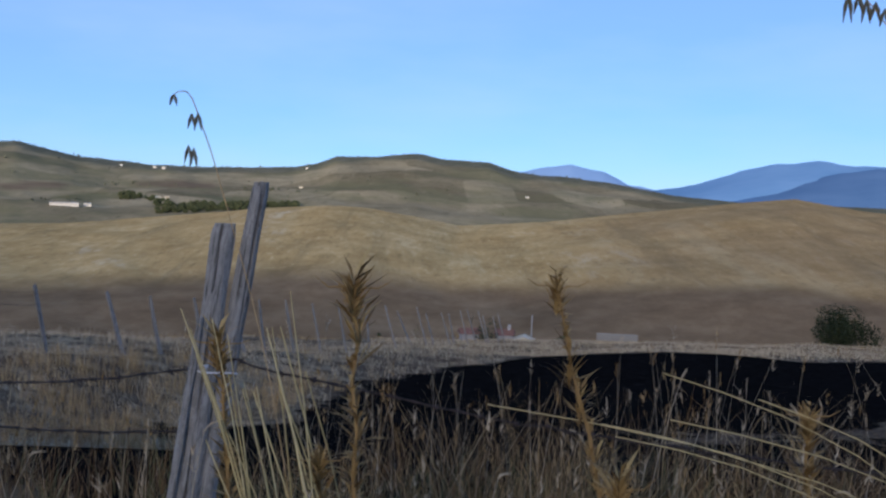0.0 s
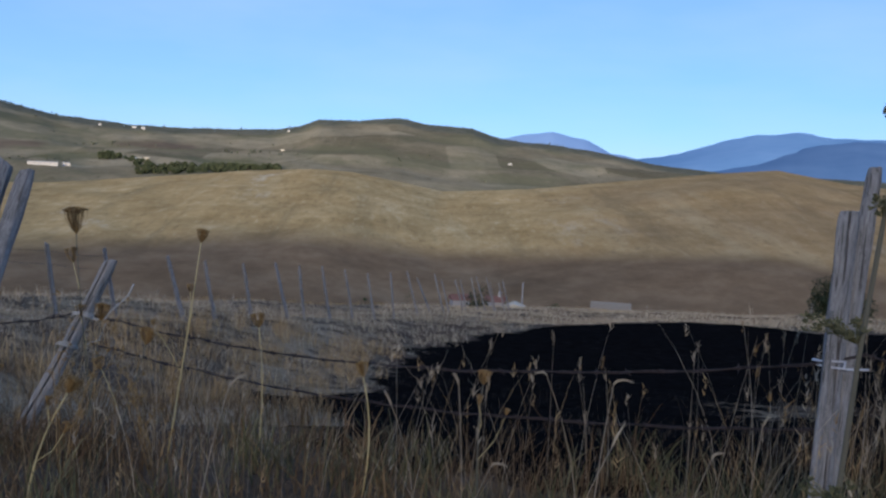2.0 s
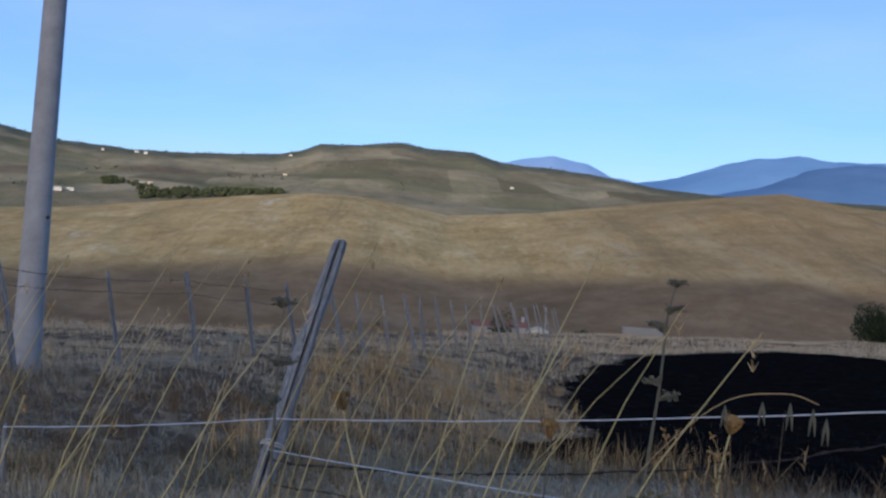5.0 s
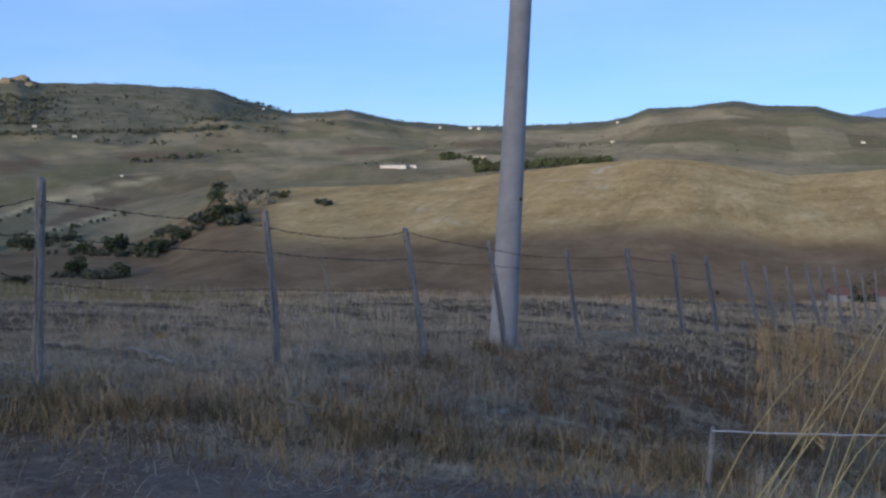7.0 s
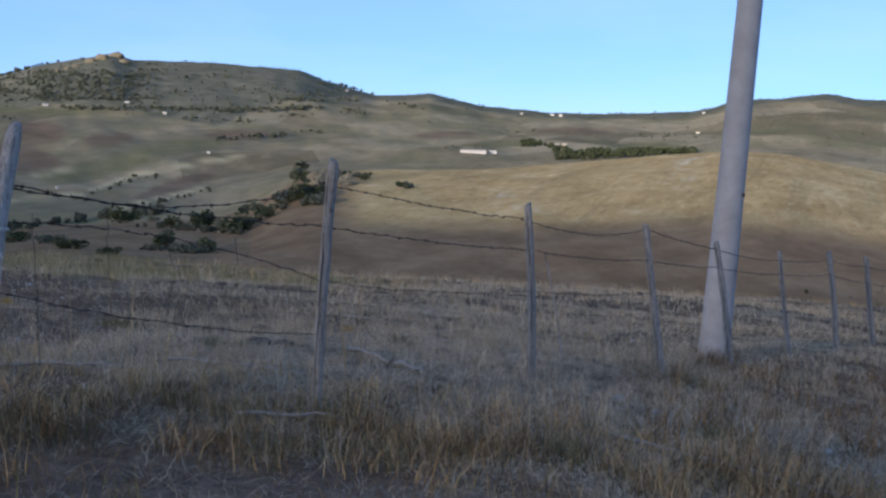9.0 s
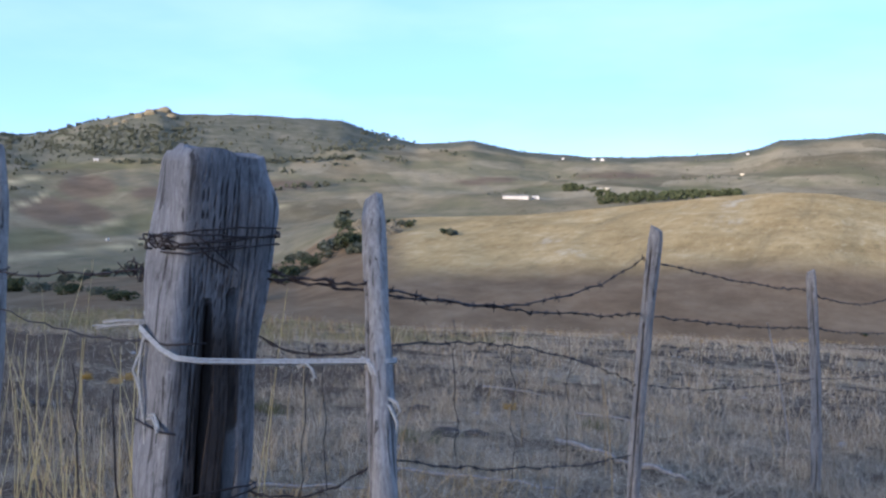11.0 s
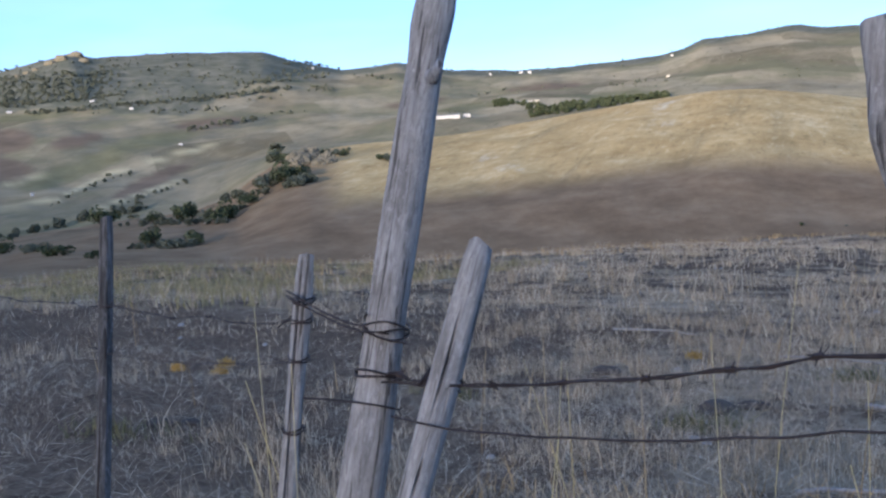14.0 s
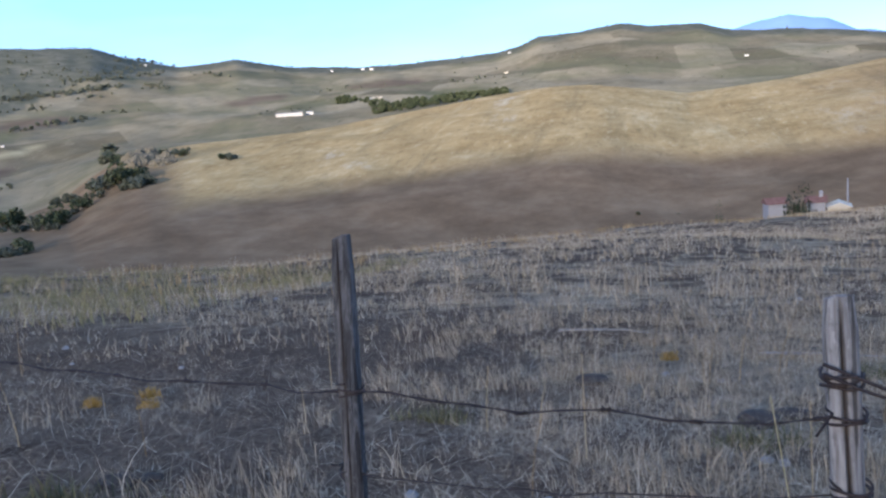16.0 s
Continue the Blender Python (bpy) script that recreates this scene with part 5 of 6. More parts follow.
grass("tall_grass", "olive green weeds among the dry grass", *tufts(rg, x, y, 12, 0.05), (0.06, 0.28), (0.004, 0.009), (0.1, 0.8), GREEN_GRASS, rg)
x, y = rg.uniform(-4.6, -0.6, 2800), rg.uniform(3.5, 9.0, 2800)
x, y = x[x < west_edge(y) + 0.15], y[x < west_edge(y) + 0.15]
grass("tall_grass", "thin dry grass beside the scorched strip", *tufts(rg, x, y, 5, 0.04), (0.04, 0.14), (0.002, 0.004), (0.1, 0.9), FIELD_GRASS, rg)
x, y = rg.uniform(-4.0, 70.0, 26000), rg.uniform(36.0, 120.0, 26000)
near = (y > far_edge(x) + 0.5) & (np.hypot(x - HUB[0], y - HUB[1]) < 1.03 * curve(BROW, np.degrees(np.arctan2(x - HUB[0], y - HUB[1]))))
x, y = x[near], y[near]
grass("grass_fringe", "dry grass between the scorched strip and the brow", *tufts(rg, x, y, 3, 0.2), (0.10, 0.30), (0.03, 0.06), (0.05, 0.5), FIELD_GRASS, rg, segs=2)
x, y = sow(rg, 2200, -7.0, -3.6, 2.2, 6.4, 0.25, 1.2, 1.1)
grass("tall_grass", "thin dry grass round the leaning post", *tufts(rg, x, y, 7, 0.04), (0.04, 0.15), (0.003, 0.005), (0.2, 1.0), FIELD_GRASS, rg)
x, y = sow(rg, 700, -4.2, -1.5, 2.8, 9.5, 0.4, 1.2, 1.0)
grass("tall_grass", "brown weeds beside the scorched strip", *tufts(rg, x, y, 8, 0.06), (0.08, 0.30), (0.004, 0.007), (0.1, 0.9), BROWN_GRASS, rg)
x, y = sow(rg, 4200, -4.2, 16.0, 6.0, 18.0, 0.55, 1.5, 1.0, True)
x, y = x[scorched(x, y)], y[scorched(x, y)]
grass("charred_stubble", "black charred stubble with a few surviving stems", *tufts(rg, x, y, 4, 0.04), (0.03, 0.14), (0.003, 0.006), (0.1, 0.9), CHAR, rg, segs=2)


def stalks(name, label, x, y, h, r, lean, way, material, rng, heads=None, head_size=0.06):
    """Tall bare stems, some with a feathery head."""
    n = len(x)
    me, tips = stalk_mesh(name, x, y, ground_z(x, y) - 0.01, rng.uniform(h[0], h[1], n), rng.uniform(r[0], r[1], n), rng.uniform(lean[0], lean[1], n), rng.normal(way[0], way[1], n), material)
    tagged(new(name, me), label, "grass", kind="stuff")
    if heads:
        k = np.repeat(np.arange(n), 9)
        m = len(k)
        a = rng.uniform(0, 2 * np.pi, m)
        p = tips[k] - np.stack([0 * a, 0 * a, rng.uniform(0, head_size, m)], -1)
        tagged(new(name, blade_mesh(name, p[:, 0], p[:, 1], p[:, 2], rng.uniform(0.012, 0.03, m), rng.uniform(0.002, 0.005, m), rng.uniform(0.2, 0.9, m), a, heads, rng, 1)), "dry seed heads on grass stems", "grass", kind="stuff")


x, y = sow(rg, 190, -1.2, 4.5, 1.3, 3.8, 0.0, 1, 1.2, True)
stalks("grass_stalk", "tall pale bent grass stalks before the fence", x, y, (0.42, 0.76), (0.0007, 0.0014), (0.05, 0.5), (0.2, 1.6), FIELD_GRASS, rg, SEED)
x, y = sow(rg, 130, -5.0, 1.0, 1.5, 4.0, 0.0, 1, 1.3, True)
stalks("grass_stalk", "thin upright grass stalks before the fence", x, y, (0.28, 0.58), (0.0008, 0.0016), (0.02, 0.5), (1.5, 2.0), STRAW, rg, STRAW)
x, y = sow(rg, 60, -7.2, -5.1, 2.5, 4.2, 0.0, 1, 1.3)
stalks("grass_stalk", "long pale stalks all leaning one way", x, y, (0.6, 1.05), (0.0024, 0.004), (0.2, 0.5), (0.1, 0.25), PALE_STALK, rg, STRAW)
x, y = sow(rg, 380, -0.8, 4.5, 1.5, 3.6, 0.0, 1, 1.3, True)
stalks("grass_stalk", "hair-thin pale stalks with fluffy heads", x, y, (0.3, 0.76), (0.0006, 0.0012), (0.02, 0.5), (1.5, 2.5), FIELD_GRASS, rg, FIELD_GRASS, 0.05)
x, y = sow(rg, 500, -0.6, 4.5, 1.6, 3.4, 0.3, 0.7, 1.3, True)
grass("tall_grass", "low olive weeds among brown stems", *tufts(rg, x, y, 9, 0.05), (0.08, 0.34), (0.003, 0.006), (0.2, 1.1), GREEN_GRASS, rg)
x, y = rg.uniform(-2.7, -0.9, 60), rg.uniform(2.4, 3.6, 60)
stalks("grass_stalk", "golden stalks with small heads before the scorched strip", x, y, (0.30, 0.72), (0.0006, 0.0012), (0.05, 0.45), (1.0, 2.0), FIELD_GRASS, rg, FIELD_GRASS, 0.04)
x, y = rg.uniform(-0.36, -0.12, 20), rg.uniform(1.75, 2.05, 20)
stalks("grass_stalk", "sheaf of long golden stalks leaning back", x, y, (0.7, 1.0), (0.0028, 0.0045), (0.08, 0.28), (3.1, 0.3), PALE_STALK, rg)
x, y = sow(rg, 75, -13.6, -11.5, 3.15, 4.0, 0.0, 1, 0.62)
stalks("grass_stalk", "thin pale stalks along the field fence", x, y, (0.4, 1.02), (0.0012, 0.0022), (0.02, 0.3), (2.5, 1.5), PALE_STALK, rg)
x, y = sow(rg, 50, -12.1, -11.45, 3.2, 3.65, 0.0, 1, 0.6)
stalks("grass_stalk", "thick stand of pale stalks beside the corner post", x, y, (0.45, 0.85), (0.0014, 0.0028), (0.03, 0.25), (2.0, 1.5), PALE_STALK, rg)
x, y = sow(rg, 600, -22, 2, 5.5, 20, 0.4, 3, 1.0)
stalks("grass_stalk", "single dead stems standing in the field", x, y, (0.2, 0.6), (0.0022, 0.004), (0.02, 0.35), (1.0, 2.0), STRAW, rg)


# ---------------------------------------------------------------- single plants
THISTLE = grass_material("golden_brown_thistle", (0.085, 0.052, 0.02), (0.205, 0.13, 0.05), (0.34, 0.24, 0.10))


def umbel(at, d, size, rng, rays=48):
    """A closed or open seed umbel: curved rays that end in small tufts, as one mesh."""
    pieces = []
    q = Vector(d).normalized().to_track_quat("Z", "Y")
    for i in range(rays):
        t, s = rng.uniform(0, 6.28), math.sqrt(rng.uniform(0.02, 1))
        pts = []
        for u in (0, 0.35, 0.7, 1.0):
            rad = size * 0.52 * s * math.sin(1.9 * u) / math.sin(1.9) if s > 0.75 else size * 0.5 * s * u ** 0.7
            pts.append(Vector(at) + q @ Vector((rad * math.cos(t), rad * math.sin(t), size * 1.15 * u * (1 - 0.12 * s))))
        pieces.append(tube(pts, [0.0016, 0.0013, 0.001, 0.0022], 3))
        for _ in range(4):
            e = Vector((rng.uniform(-1, 1), rng.uniform(-1, 1), rng.uniform(0, 1))).normalized() * size * 0.14
            pieces.append(tube([pts[-1], pts[-1] + e], [0.0016, 0.0024], 3))
    return merge(pieces)


def carrot(head, size, seed, foot=None, label="dead wild carrot with a closed brown seed head"):
    rng = random.Random(seed)
    head = Vector(head)
    foot = Vector(foot or (head.x + rng.uniform(-0.15, 0.15), head.y + rng.uniform(-0.1, 0.1), 0))
    foot.z = float(ground_z(foot.x, foot.y))
    ob = thing("wild_carrot", foot, label, "plant", "dead wild carrots")
    mid = foot.lerp(head, 0.55) + Vector((rng.uniform(-0.05, 0.05), rng.uniform(-0.03, 0.03), 0))
    pts = [foot.lerp(mid, u) * (1 - u) + mid.lerp(head, u) * u - foot for u in (0, 0.2, 0.4, 0.6, 0.8, 1.0)]
    v, f = tube(pts, [0.0032, 0.003, 0.0027, 0.0024, 0.002, 0.0018], 6)
    mesh("stem", v, f, PALE_STALK if seed % 2 else DARK_STEM, ob, smooth=True)
    v, f = umbel(head - foot, pts[-1] - pts[-2], size, rng)
    mesh("seed_head", v, f, SEED, ob, "closed brown seed head")
    for k in range(rng.randint(0, 2)):
        p = pts[3] if k else pts[2]
        e = p + Vector((rng.uniform(-0.12, 0.12), rng.uniform(-0.06, 0.06), rng.uniform(0.08, 0.2)))
        v, f = tube([p, p.lerp(e, 0.5) + Vector((0.01, 0, -0.01)), e], 0.0014, 4)
        branch = mesh("branch", v, f, PALE_STALK, ob)
        v, f = umbel(e, (e - p) + Vector((0, 0, 0.1)), size * rng.uniform(0.45, 0.7), rng, 14)
        mesh("seed_head", v, f, SEED, branch, "small closed seed head")
    return ob


for i, (h, s) in enumerate((((-4.22, 2.90, 1.36), 0.066), ((-3.87, 3.57, 1.36), 0.084), ((-3.12, 3.64, 1.16), 0.084), ((-2.60, 3.42, 1.17), 0.040), ((-3.03, 3.66, 0.83), 0.055), ((-3.22, 3.18, 0.94), 0.05), ((-2.75, 3.3, 0.82), 0.05), ((-2.4, 3.5, 0.86), 0.045),
                             ((-3.45, 3.3, 0.80), 0.045), ((-2.0, 3.3, 0.74), 0.045), ((-3.6, 3.75, 0.62), 0.05), ((-4.6, 3.3, 0.85), 0.04), ((-5.0, 3.6, 0.74), 0.045), ((-2.9, 3.0, 0.72), 0.045), ((-1.6, 3.1, 0.78), 0.04), ((-3.3, 2.95, 0.66), 0.04), ((-4.0, 3.4, 0.70), 0.04), ((-5.6, 3.9, 0.72), 0.05))):
    carrot(h, s, 200 + i)


def fennel(foot, pts, seed, label, umbels, group="tall dead umbel plants"):
    """A tall dark stem with flat open umbels set along it. umbels: (point on the stem, direction, size)."""
    rng = random.Random(seed)
    foot = Vector(foot)
    ob = thing("fennel", foot, label, "plant", group)
    line = [Vector(p) - foot for p in pts]
    v, f = tube(line, [0.0055 * (1 - 0.6 * i / (len(line) - 1)) for i in range(len(line))], 7)
    mesh("stem", v, f, DARK_STEM, ob, smooth=True)
    for p, d, size in umbels:
        p = Vector(p) - foot
        pieces = []
        for _ in range(34):
            t, s = rng.uniform(0, 6.28), math.sqrt(rng.uniform(0.05, 1))
            e = Vector(d) * size * 0.75 + Vector((math.cos(t) * s * size, math.sin(t) * s * size * 0.8, rng.uniform(-0.2, 0.35) * size))
            pieces.append(tube([p, p + e * 0.55 + Vector((0, 0, 0.15 * size)), p + e], [0.0013, 0.001, 0.0009], 3))
            for _ in range(6):
                g = Vector((rng.uniform(-1, 1), rng.uniform(-1, 1), rng.uniform(-0.2, 1))).normalized() * size * 0.16
                pieces.append(tube([p + e, p + e + g], [0.0009, 0.0022], 3))
        v, f = merge(pieces)
        mesh("umbel", v, f, GREEN_GRASS if size > 0.045 else DARK_STEM, ob)
    return ob


g = float(ground_z(-1.12, 1.66))
fennel((-1.12, 1.66, g), [(-1.12, 1.66, g), (-1.115, 1.66, 0.8), (-1.10, 1.66, 1.03), (-1.09, 1.66, 1.2), (-1.07, 1.66, 1.42), (-1.055, 1.66, 1.58), (-1.03, 1.66, 1.66), (-1.01, 1.66, 1.72), (-0.985, 1.665, 1.80), (-0.97, 1.67, 1.90)], 1, "tall dark fennel stem with three umbels before the sky",
       [((-1.055, 1.66, 1.585), (0.05, 0, 0.6), 0.034), ((-1.068, 1.66, 1.44), (0.5, 0, 0.1), 0.052), ((-1.095, 1.66, 1.22), (-0.7, 0, 0.45), 0.06), ((-1.115, 1.66, 0.95), (-0.3, 0, 0.3), 0.05), ((-1.11, 1.66, 0.80), (0.5, -0.2, 0.3), 0.06)])
g = float(ground_z(-4.72, 3.6))
fennel((-4.74, 3.6, g), [(-4.74, 3.6, g), (-4.73, 3.6, 0.6), (-4.70, 3.6, 0.9), (-4.69, 3.6, 1.1), (-4.67, 3.6, 1.2)], 2, "dead branching umbel plant before the field",
       [((-4.69, 3.6, 1.10), (0.8, 0, 0.9), 0.03), ((-4.70, 3.6, 1.05), (-0.8, 0, 0.9), 0.03), ((-4.67, 3.6, 1.18), (0.1, 0, 0.5), 0.028), ((-4.70, 3.6, 0.9), (-0.9, 0, 0.7), 0.03), ((-4.70, 3.6, 0.86), (0.9, 0, 0.5), 0.035), ((-4.73, 3.6, 0.55), (0.4, 0, 0.4), 0.06), ((-4.73, 3.6, 0.45), (-0.6, 0, 0.3), 0.07)])
g = float(ground_z(-5.75, 3.4))
fennel((-5.75, 3.4, g), [(-5.75, 3.4, g), (-5.74, 3.4, 0.7), (-5.73, 3.4, 1.0), (-5.72, 3.4, 1.12)], 3, "dead leafy umbel plant among long stalks",
       [((-5.73, 3.4, 1.1), (0.2, 0, 0.6), 0.035), ((-5.74, 3.4, 0.95), (0.7, 0, 0.4), 0.04), ((-5.74, 3.4, 0.85), (-0.7, 0, 0.4), 0.04), ((-5.75, 3.4, 0.5), (0.3, 0, 0.3), 0.07)])


def thistle(foot, top, seed, spread=1.0):
    """A dead thistle: thin stem, ragged spiny leaves pressed upward round it, a bristly head with long horns."""
    rng = random.Random(seed)
    foot, top = Vector(foot), Vector(top)
    foot.z = float(ground_z(foot.x, foot.y))
    ob = thing("thistle", foot, "withered golden brown thistle with ragged spiny leaves", "plant", "dead thistles")
    n = 12
    line = [foot.lerp(top, i / n) + Vector((rng.uniform(-0.006, 0.006), rng.uniform(-0.006, 0.006), 0)) - foot for i in range(n + 1)]
    v, f = tube(line, [0.006 * (1 - 0.5 * i / n) for i in range(n + 1)], 7)
    mesh("stem", v, f, SEED, ob)
    pieces = []
    for i in range(3, n + 1):
        fat = rng.choice((0.35, 0.6, 0.9, 1.15))
        for _ in range(32):
            a = rng.uniform(0, 6.28)
            d = Vector((math.cos(a), math.sin(a), rng.uniform(0.3, 2.2))).normalized()
            ln = rng.uniform(0.02, 0.07) * spread * fat
            p = line[i] + Vector((0, 0, rng.uniform(-0.06, 0.04)))
            side = Vector((-math.sin(a), math.cos(a), 0)) * rng.uniform(0.002, 0.006)
            tip = p + d * ln + Vector((math.cos(a), math.sin(a), rng.uniform(-1, 0.6))) * 0.012
            mid = p + d * ln * 0.55
            pieces.append(([p, mid - side, mid + side, tip], [(0, 1, 2), (1, 3, 2)]))
    v, f = merge(pieces)
    tagged(mesh("spiny_leaf", v, f, THISTLE, ob), kind="stuff")
    pieces = []
    for _ in range(70):
        a = rng.uniform(0, 6.28)
        d = Vector((math.cos(a), math.sin(a), rng.uniform(0.4, 2.5))).normalized()
        p = line[-1] + Vector((0, 0, rng.uniform(-0.05, 0.01)))
        pieces.append(tube([p, p + d * 0.02, p + d * rng.uniform(0.025, 0.05)], [0.002, 0.0018, 0.0005], 3))
    v, f = merge(pieces)
    mesh("flower_head", v, f, THISTLE, ob, "bristly dead flower head")
    for k in (-1, 1):
        p = line[-1]
        v, f = tube([p, p + Vector((0.02 * k, 0, 0.012)), p + Vector((0.045 * k, rng.uniform(-0.01, 0.01), 0.012)), p + Vector((0.07 * k, rng.uniform(-0.01, 0.01), 0.035 * rng.uniform(0.5, 1)))], [0.0028, 0.002, 0.0014, 0.0006], 5)
        mesh("bract", v, f, SEED, ob, "long curved horn-like bract")
    return ob


thistle((-0.13, 1.66, 0), (-0.15, 1.62, 1.33), 1)
thistle((0.49, 2.0, 0), (0.26, 2.0, 1.31), 2)
thistle((-0.42, 2.0, 0), (-0.48, 2.0, 1.16), 3)
thistle((0.9, 2.1, 0), (0.86, 2.1, 1.02), 4)
thistle((-0.22, 1.95, 0), (-0.25, 1.95, 0.92), 5, 1.3)
thistle((0.42, 1.7, 0), (0.36, 1.72, 0.95), 6, 1.3)


def wild_oat(foot, pts, drops, label):
    foot = Vector(foot)
    ob = thing("wild_oat", foot, label, "plant", "wild oats")
    line = [Vector(p) - foot for p in pts]
    fine = []
    for i in range(len(line) - 1):
        a, b, c, d = line[max(i - 1, 0)], line[i], line[i + 1], line[min(i + 2, len(line) - 1)]
        for u in (0, 0.2, 0.4, 0.6, 0.8):
            fine.append(0.5 * (2 * b + (c - a) * u + (2 * a - 5 * b + 4 * c - d) * u * u + (3 * b - a - 3 * c + d) * u ** 3))
    v, f = tube(fine + [line[-1]], 0.0011, 4)
    mesh("stem", v, f, STRAW, ob)
    for p, ln in drops:
        p = Vector(p) - foot
        v, f = merge([tube([p, p - Vector((0.004 * k, 0, ln * 0.45)), p - Vector((0.007 * k, 0, ln))], [0.0008, 0.0036, 0.0006], 5) for k in (-1, 1)])
        mesh("spikelet", v, f, DARK_STEM, ob, "dry hanging spikelet")


g = float(ground_z(-0.2, 1.8))
wild_oat((-0.2, 1.8, g), [(-0.2, 1.8, g), (-0.32, 1.78, 1.1), (-0.42, 1.75, 1.5), (-0.465, 1.74, 1.64), (-0.485, 1.74, 1.685), (-0.505, 1.74, 1.69), (-0.515, 1.74, 1.68)], [((-0.515, 1.74, 1.685), 0.022), ((-0.48, 1.74, 1.65), 0.03), ((-0.468, 1.74, 1.652), 0.035), ((-0.485, 1.74, 1.59), 0.035), ((-0.475, 1.74, 1.585), 0.04)], "wild oat with hanging spikelets against the sky")
g = float(ground_z(1.1, 1.6))
wild_oat((1.15, 1.5, g), [(1.15, 1.5, g), (1.0, 1.5, 1.2), (0.84, 1.5, 1.6), (0.70, 1.5, 1.82), (0.645, 1.5, 1.86)], [((0.645, 1.5, 1.86), 0.05), ((0.662, 1.5, 1.855), 0.03), ((0.675, 1.5, 1.85), 0.04), ((0.69, 1.5, 1.845), 0.03), ((0.705, 1.5, 1.835), 0.03)], "wild oat with hanging spikelets against the sky")
rf = random.Random(77)


def foxtail(x, y, height, way, spike):
    """A thin grass stem with a pale bristly head that nods."""
    foot = Vector((x, y, float(ground_z(x, y)) - 0.01))
    ob = thing("foxtail", foot, "thin dry grass stem with a pale nodding bristly head", "plant", "foxtail grasses")
    side = Vector((math.cos(way), math.sin(way), 0))
    lean = rf.uniform(0.05, 0.3) * height
    line = [side * lean * u * u + Vector((0, 0, height * u)) for u in (0, 0.3, 0.55, 0.75, 0.9, 1.0)]
    v, f = tube(line, [0.0013, 0.0012, 0.0011, 0.001, 0.0009, 0.0008], 4)
    mesh("stem", v, f, FIELD_GRASS, ob, smooth=True)
    droop = rf.uniform(0.1, 0.95)
    head = [line[-1] + side * spike * (0.35 * u + droop * 0.6 * u * u) + Vector((0, 0, spike * (0.9 * u - droop * 0.75 * u * u))) for u in (0, 0.15, 0.35, 0.6, 0.82, 1.0)]
    pieces = [tube(head, [0.0008, 0.0020, 0.0026, 0.0024, 0.0017, 0.0004], 7)]
    for _ in range(34):
        k = rf.uniform(0, 4.99)
        p = head[int(k)].lerp(head[int(k) + 1], k % 1)
        d = Vector((rf.gauss(0, 1), rf.gauss(0, 1), rf.gauss(0, 1))).normalized() * 0.006 + (head[int(k) + 1] - head[int(k)]).normalized() * 0.008
        pieces.append(tube([p, p + d], [0.0006, 0.0002], 3))
    v, f = merge(pieces)
    mesh("spike", v, f, FIELD_GRASS, ob, "pale bristly seed spike")


for k in range(64):
    x = rf.uniform(-3.4, 3.4)
    y = float(np.interp(x, TRACK_X, TRACK_Y)) + rf.uniform(1.75, 2.7)
    foxtail(x, y, rf.uniform(0.26, 0.66), rf.uniform(-1.2, 1.2) + (0 if k % 3 else math.pi), rf.uniform(0.035, 0.065))
wild_oat((-5.1, 3.0, 0.3), [(-5.1, 3.0, 0.3), (-4.95, 3.0, 0.75), (-4.75, 3.0, 0.98), (-4.6, 3.0, 1.02), (-4.52, 3.0, 1.0)], [((-4.72, 3.0, 0.99), 0.05), ((-4.64, 3.0, 1.0), 0.05), ((-4.58, 3.0, 1.0), 0.06), ((-4.53, 3.0, 0.99), 0.06), ((-4.5, 3.0, 0.97), 0.06)], "wild oat bent over with pale spikelets")

# long bent stalks that cross the view low down
rb = random.Random(31)
fallen = []
for k in range(6):
    a, b = Vector((1.55 + rb.uniform(-0.1, 0.35), 1.85 + rb.uniform(-0.1, 0.1), 0.36)), Vector((0.35 + rb.uniform(-0.25, 0.5), 1.95 + rb.uniform(-0.1, 0.1), 1.0 + rb.uniform(-0.03, 0.16)))
    fallen.append([a.lerp(b, u) + Vector((0, 0, 0.16 * math.sin(math.pi * u))) for u in (0, 0.15, 0.3, 0.45, 0.6, 0.75, 0.88, 1.0)])
tie("bent_stalk", fallen, 0.0011, PALE_STALK, "sheaf of long fallen straw stalks", "plant", sides=5)
tie("bent_stalk", [[(-4.95, 3.1, 0.3), (-4.4, 3.1, 0.55), (-4.1, 3.1, 0.68)], [(-5.3, 3.0, 0.35), (-4.75, 3.0, 0.62), (-4.2, 3.05, 0.80)]], 0.0018, PALE_STALK, "two long fallen straw stalks", "plant", sides=5)


def dead_weed(foot, height, seed, label="golden dead weed with many branching stems"):
    """Several stems from one root, each with side twigs that end in small seed tufts."""
    rng = random.Random(seed)
    foot = Vector((foot[0], foot[1], float(ground_z(*foot))))
    ob = thing("dead_weed", foot, label, "plant", "dead weeds")
    for k in range(5):
        a, lean = rng.uniform(0, 6.28), rng.uniform(0.08, 0.5)
        top = Vector((math.cos(a) * lean, math.sin(a) * lean * 0.6, rng.uniform(0.7, 1.0))) * height
        line = [top * u + Vector((0, 0, 0.06 * height * math.sin(3 * u))) + Vector((rng.uniform(-1, 1), rng.uniform(-1, 1), 0)) * 0.006 for u in (0, 0.2, 0.4, 0.6, 0.8, 1.0)]
        v, f = tube(line, [0.0017, 0.0016, 0.0014, 0.0012, 0.001, 0.0008], 5)
        stem = mesh("stem", v, f, (SEED, STRAW)[k % 2], ob, smooth=True)
        pieces = []
        for i in (2, 3, 4, 5):
            for _ in range(2):
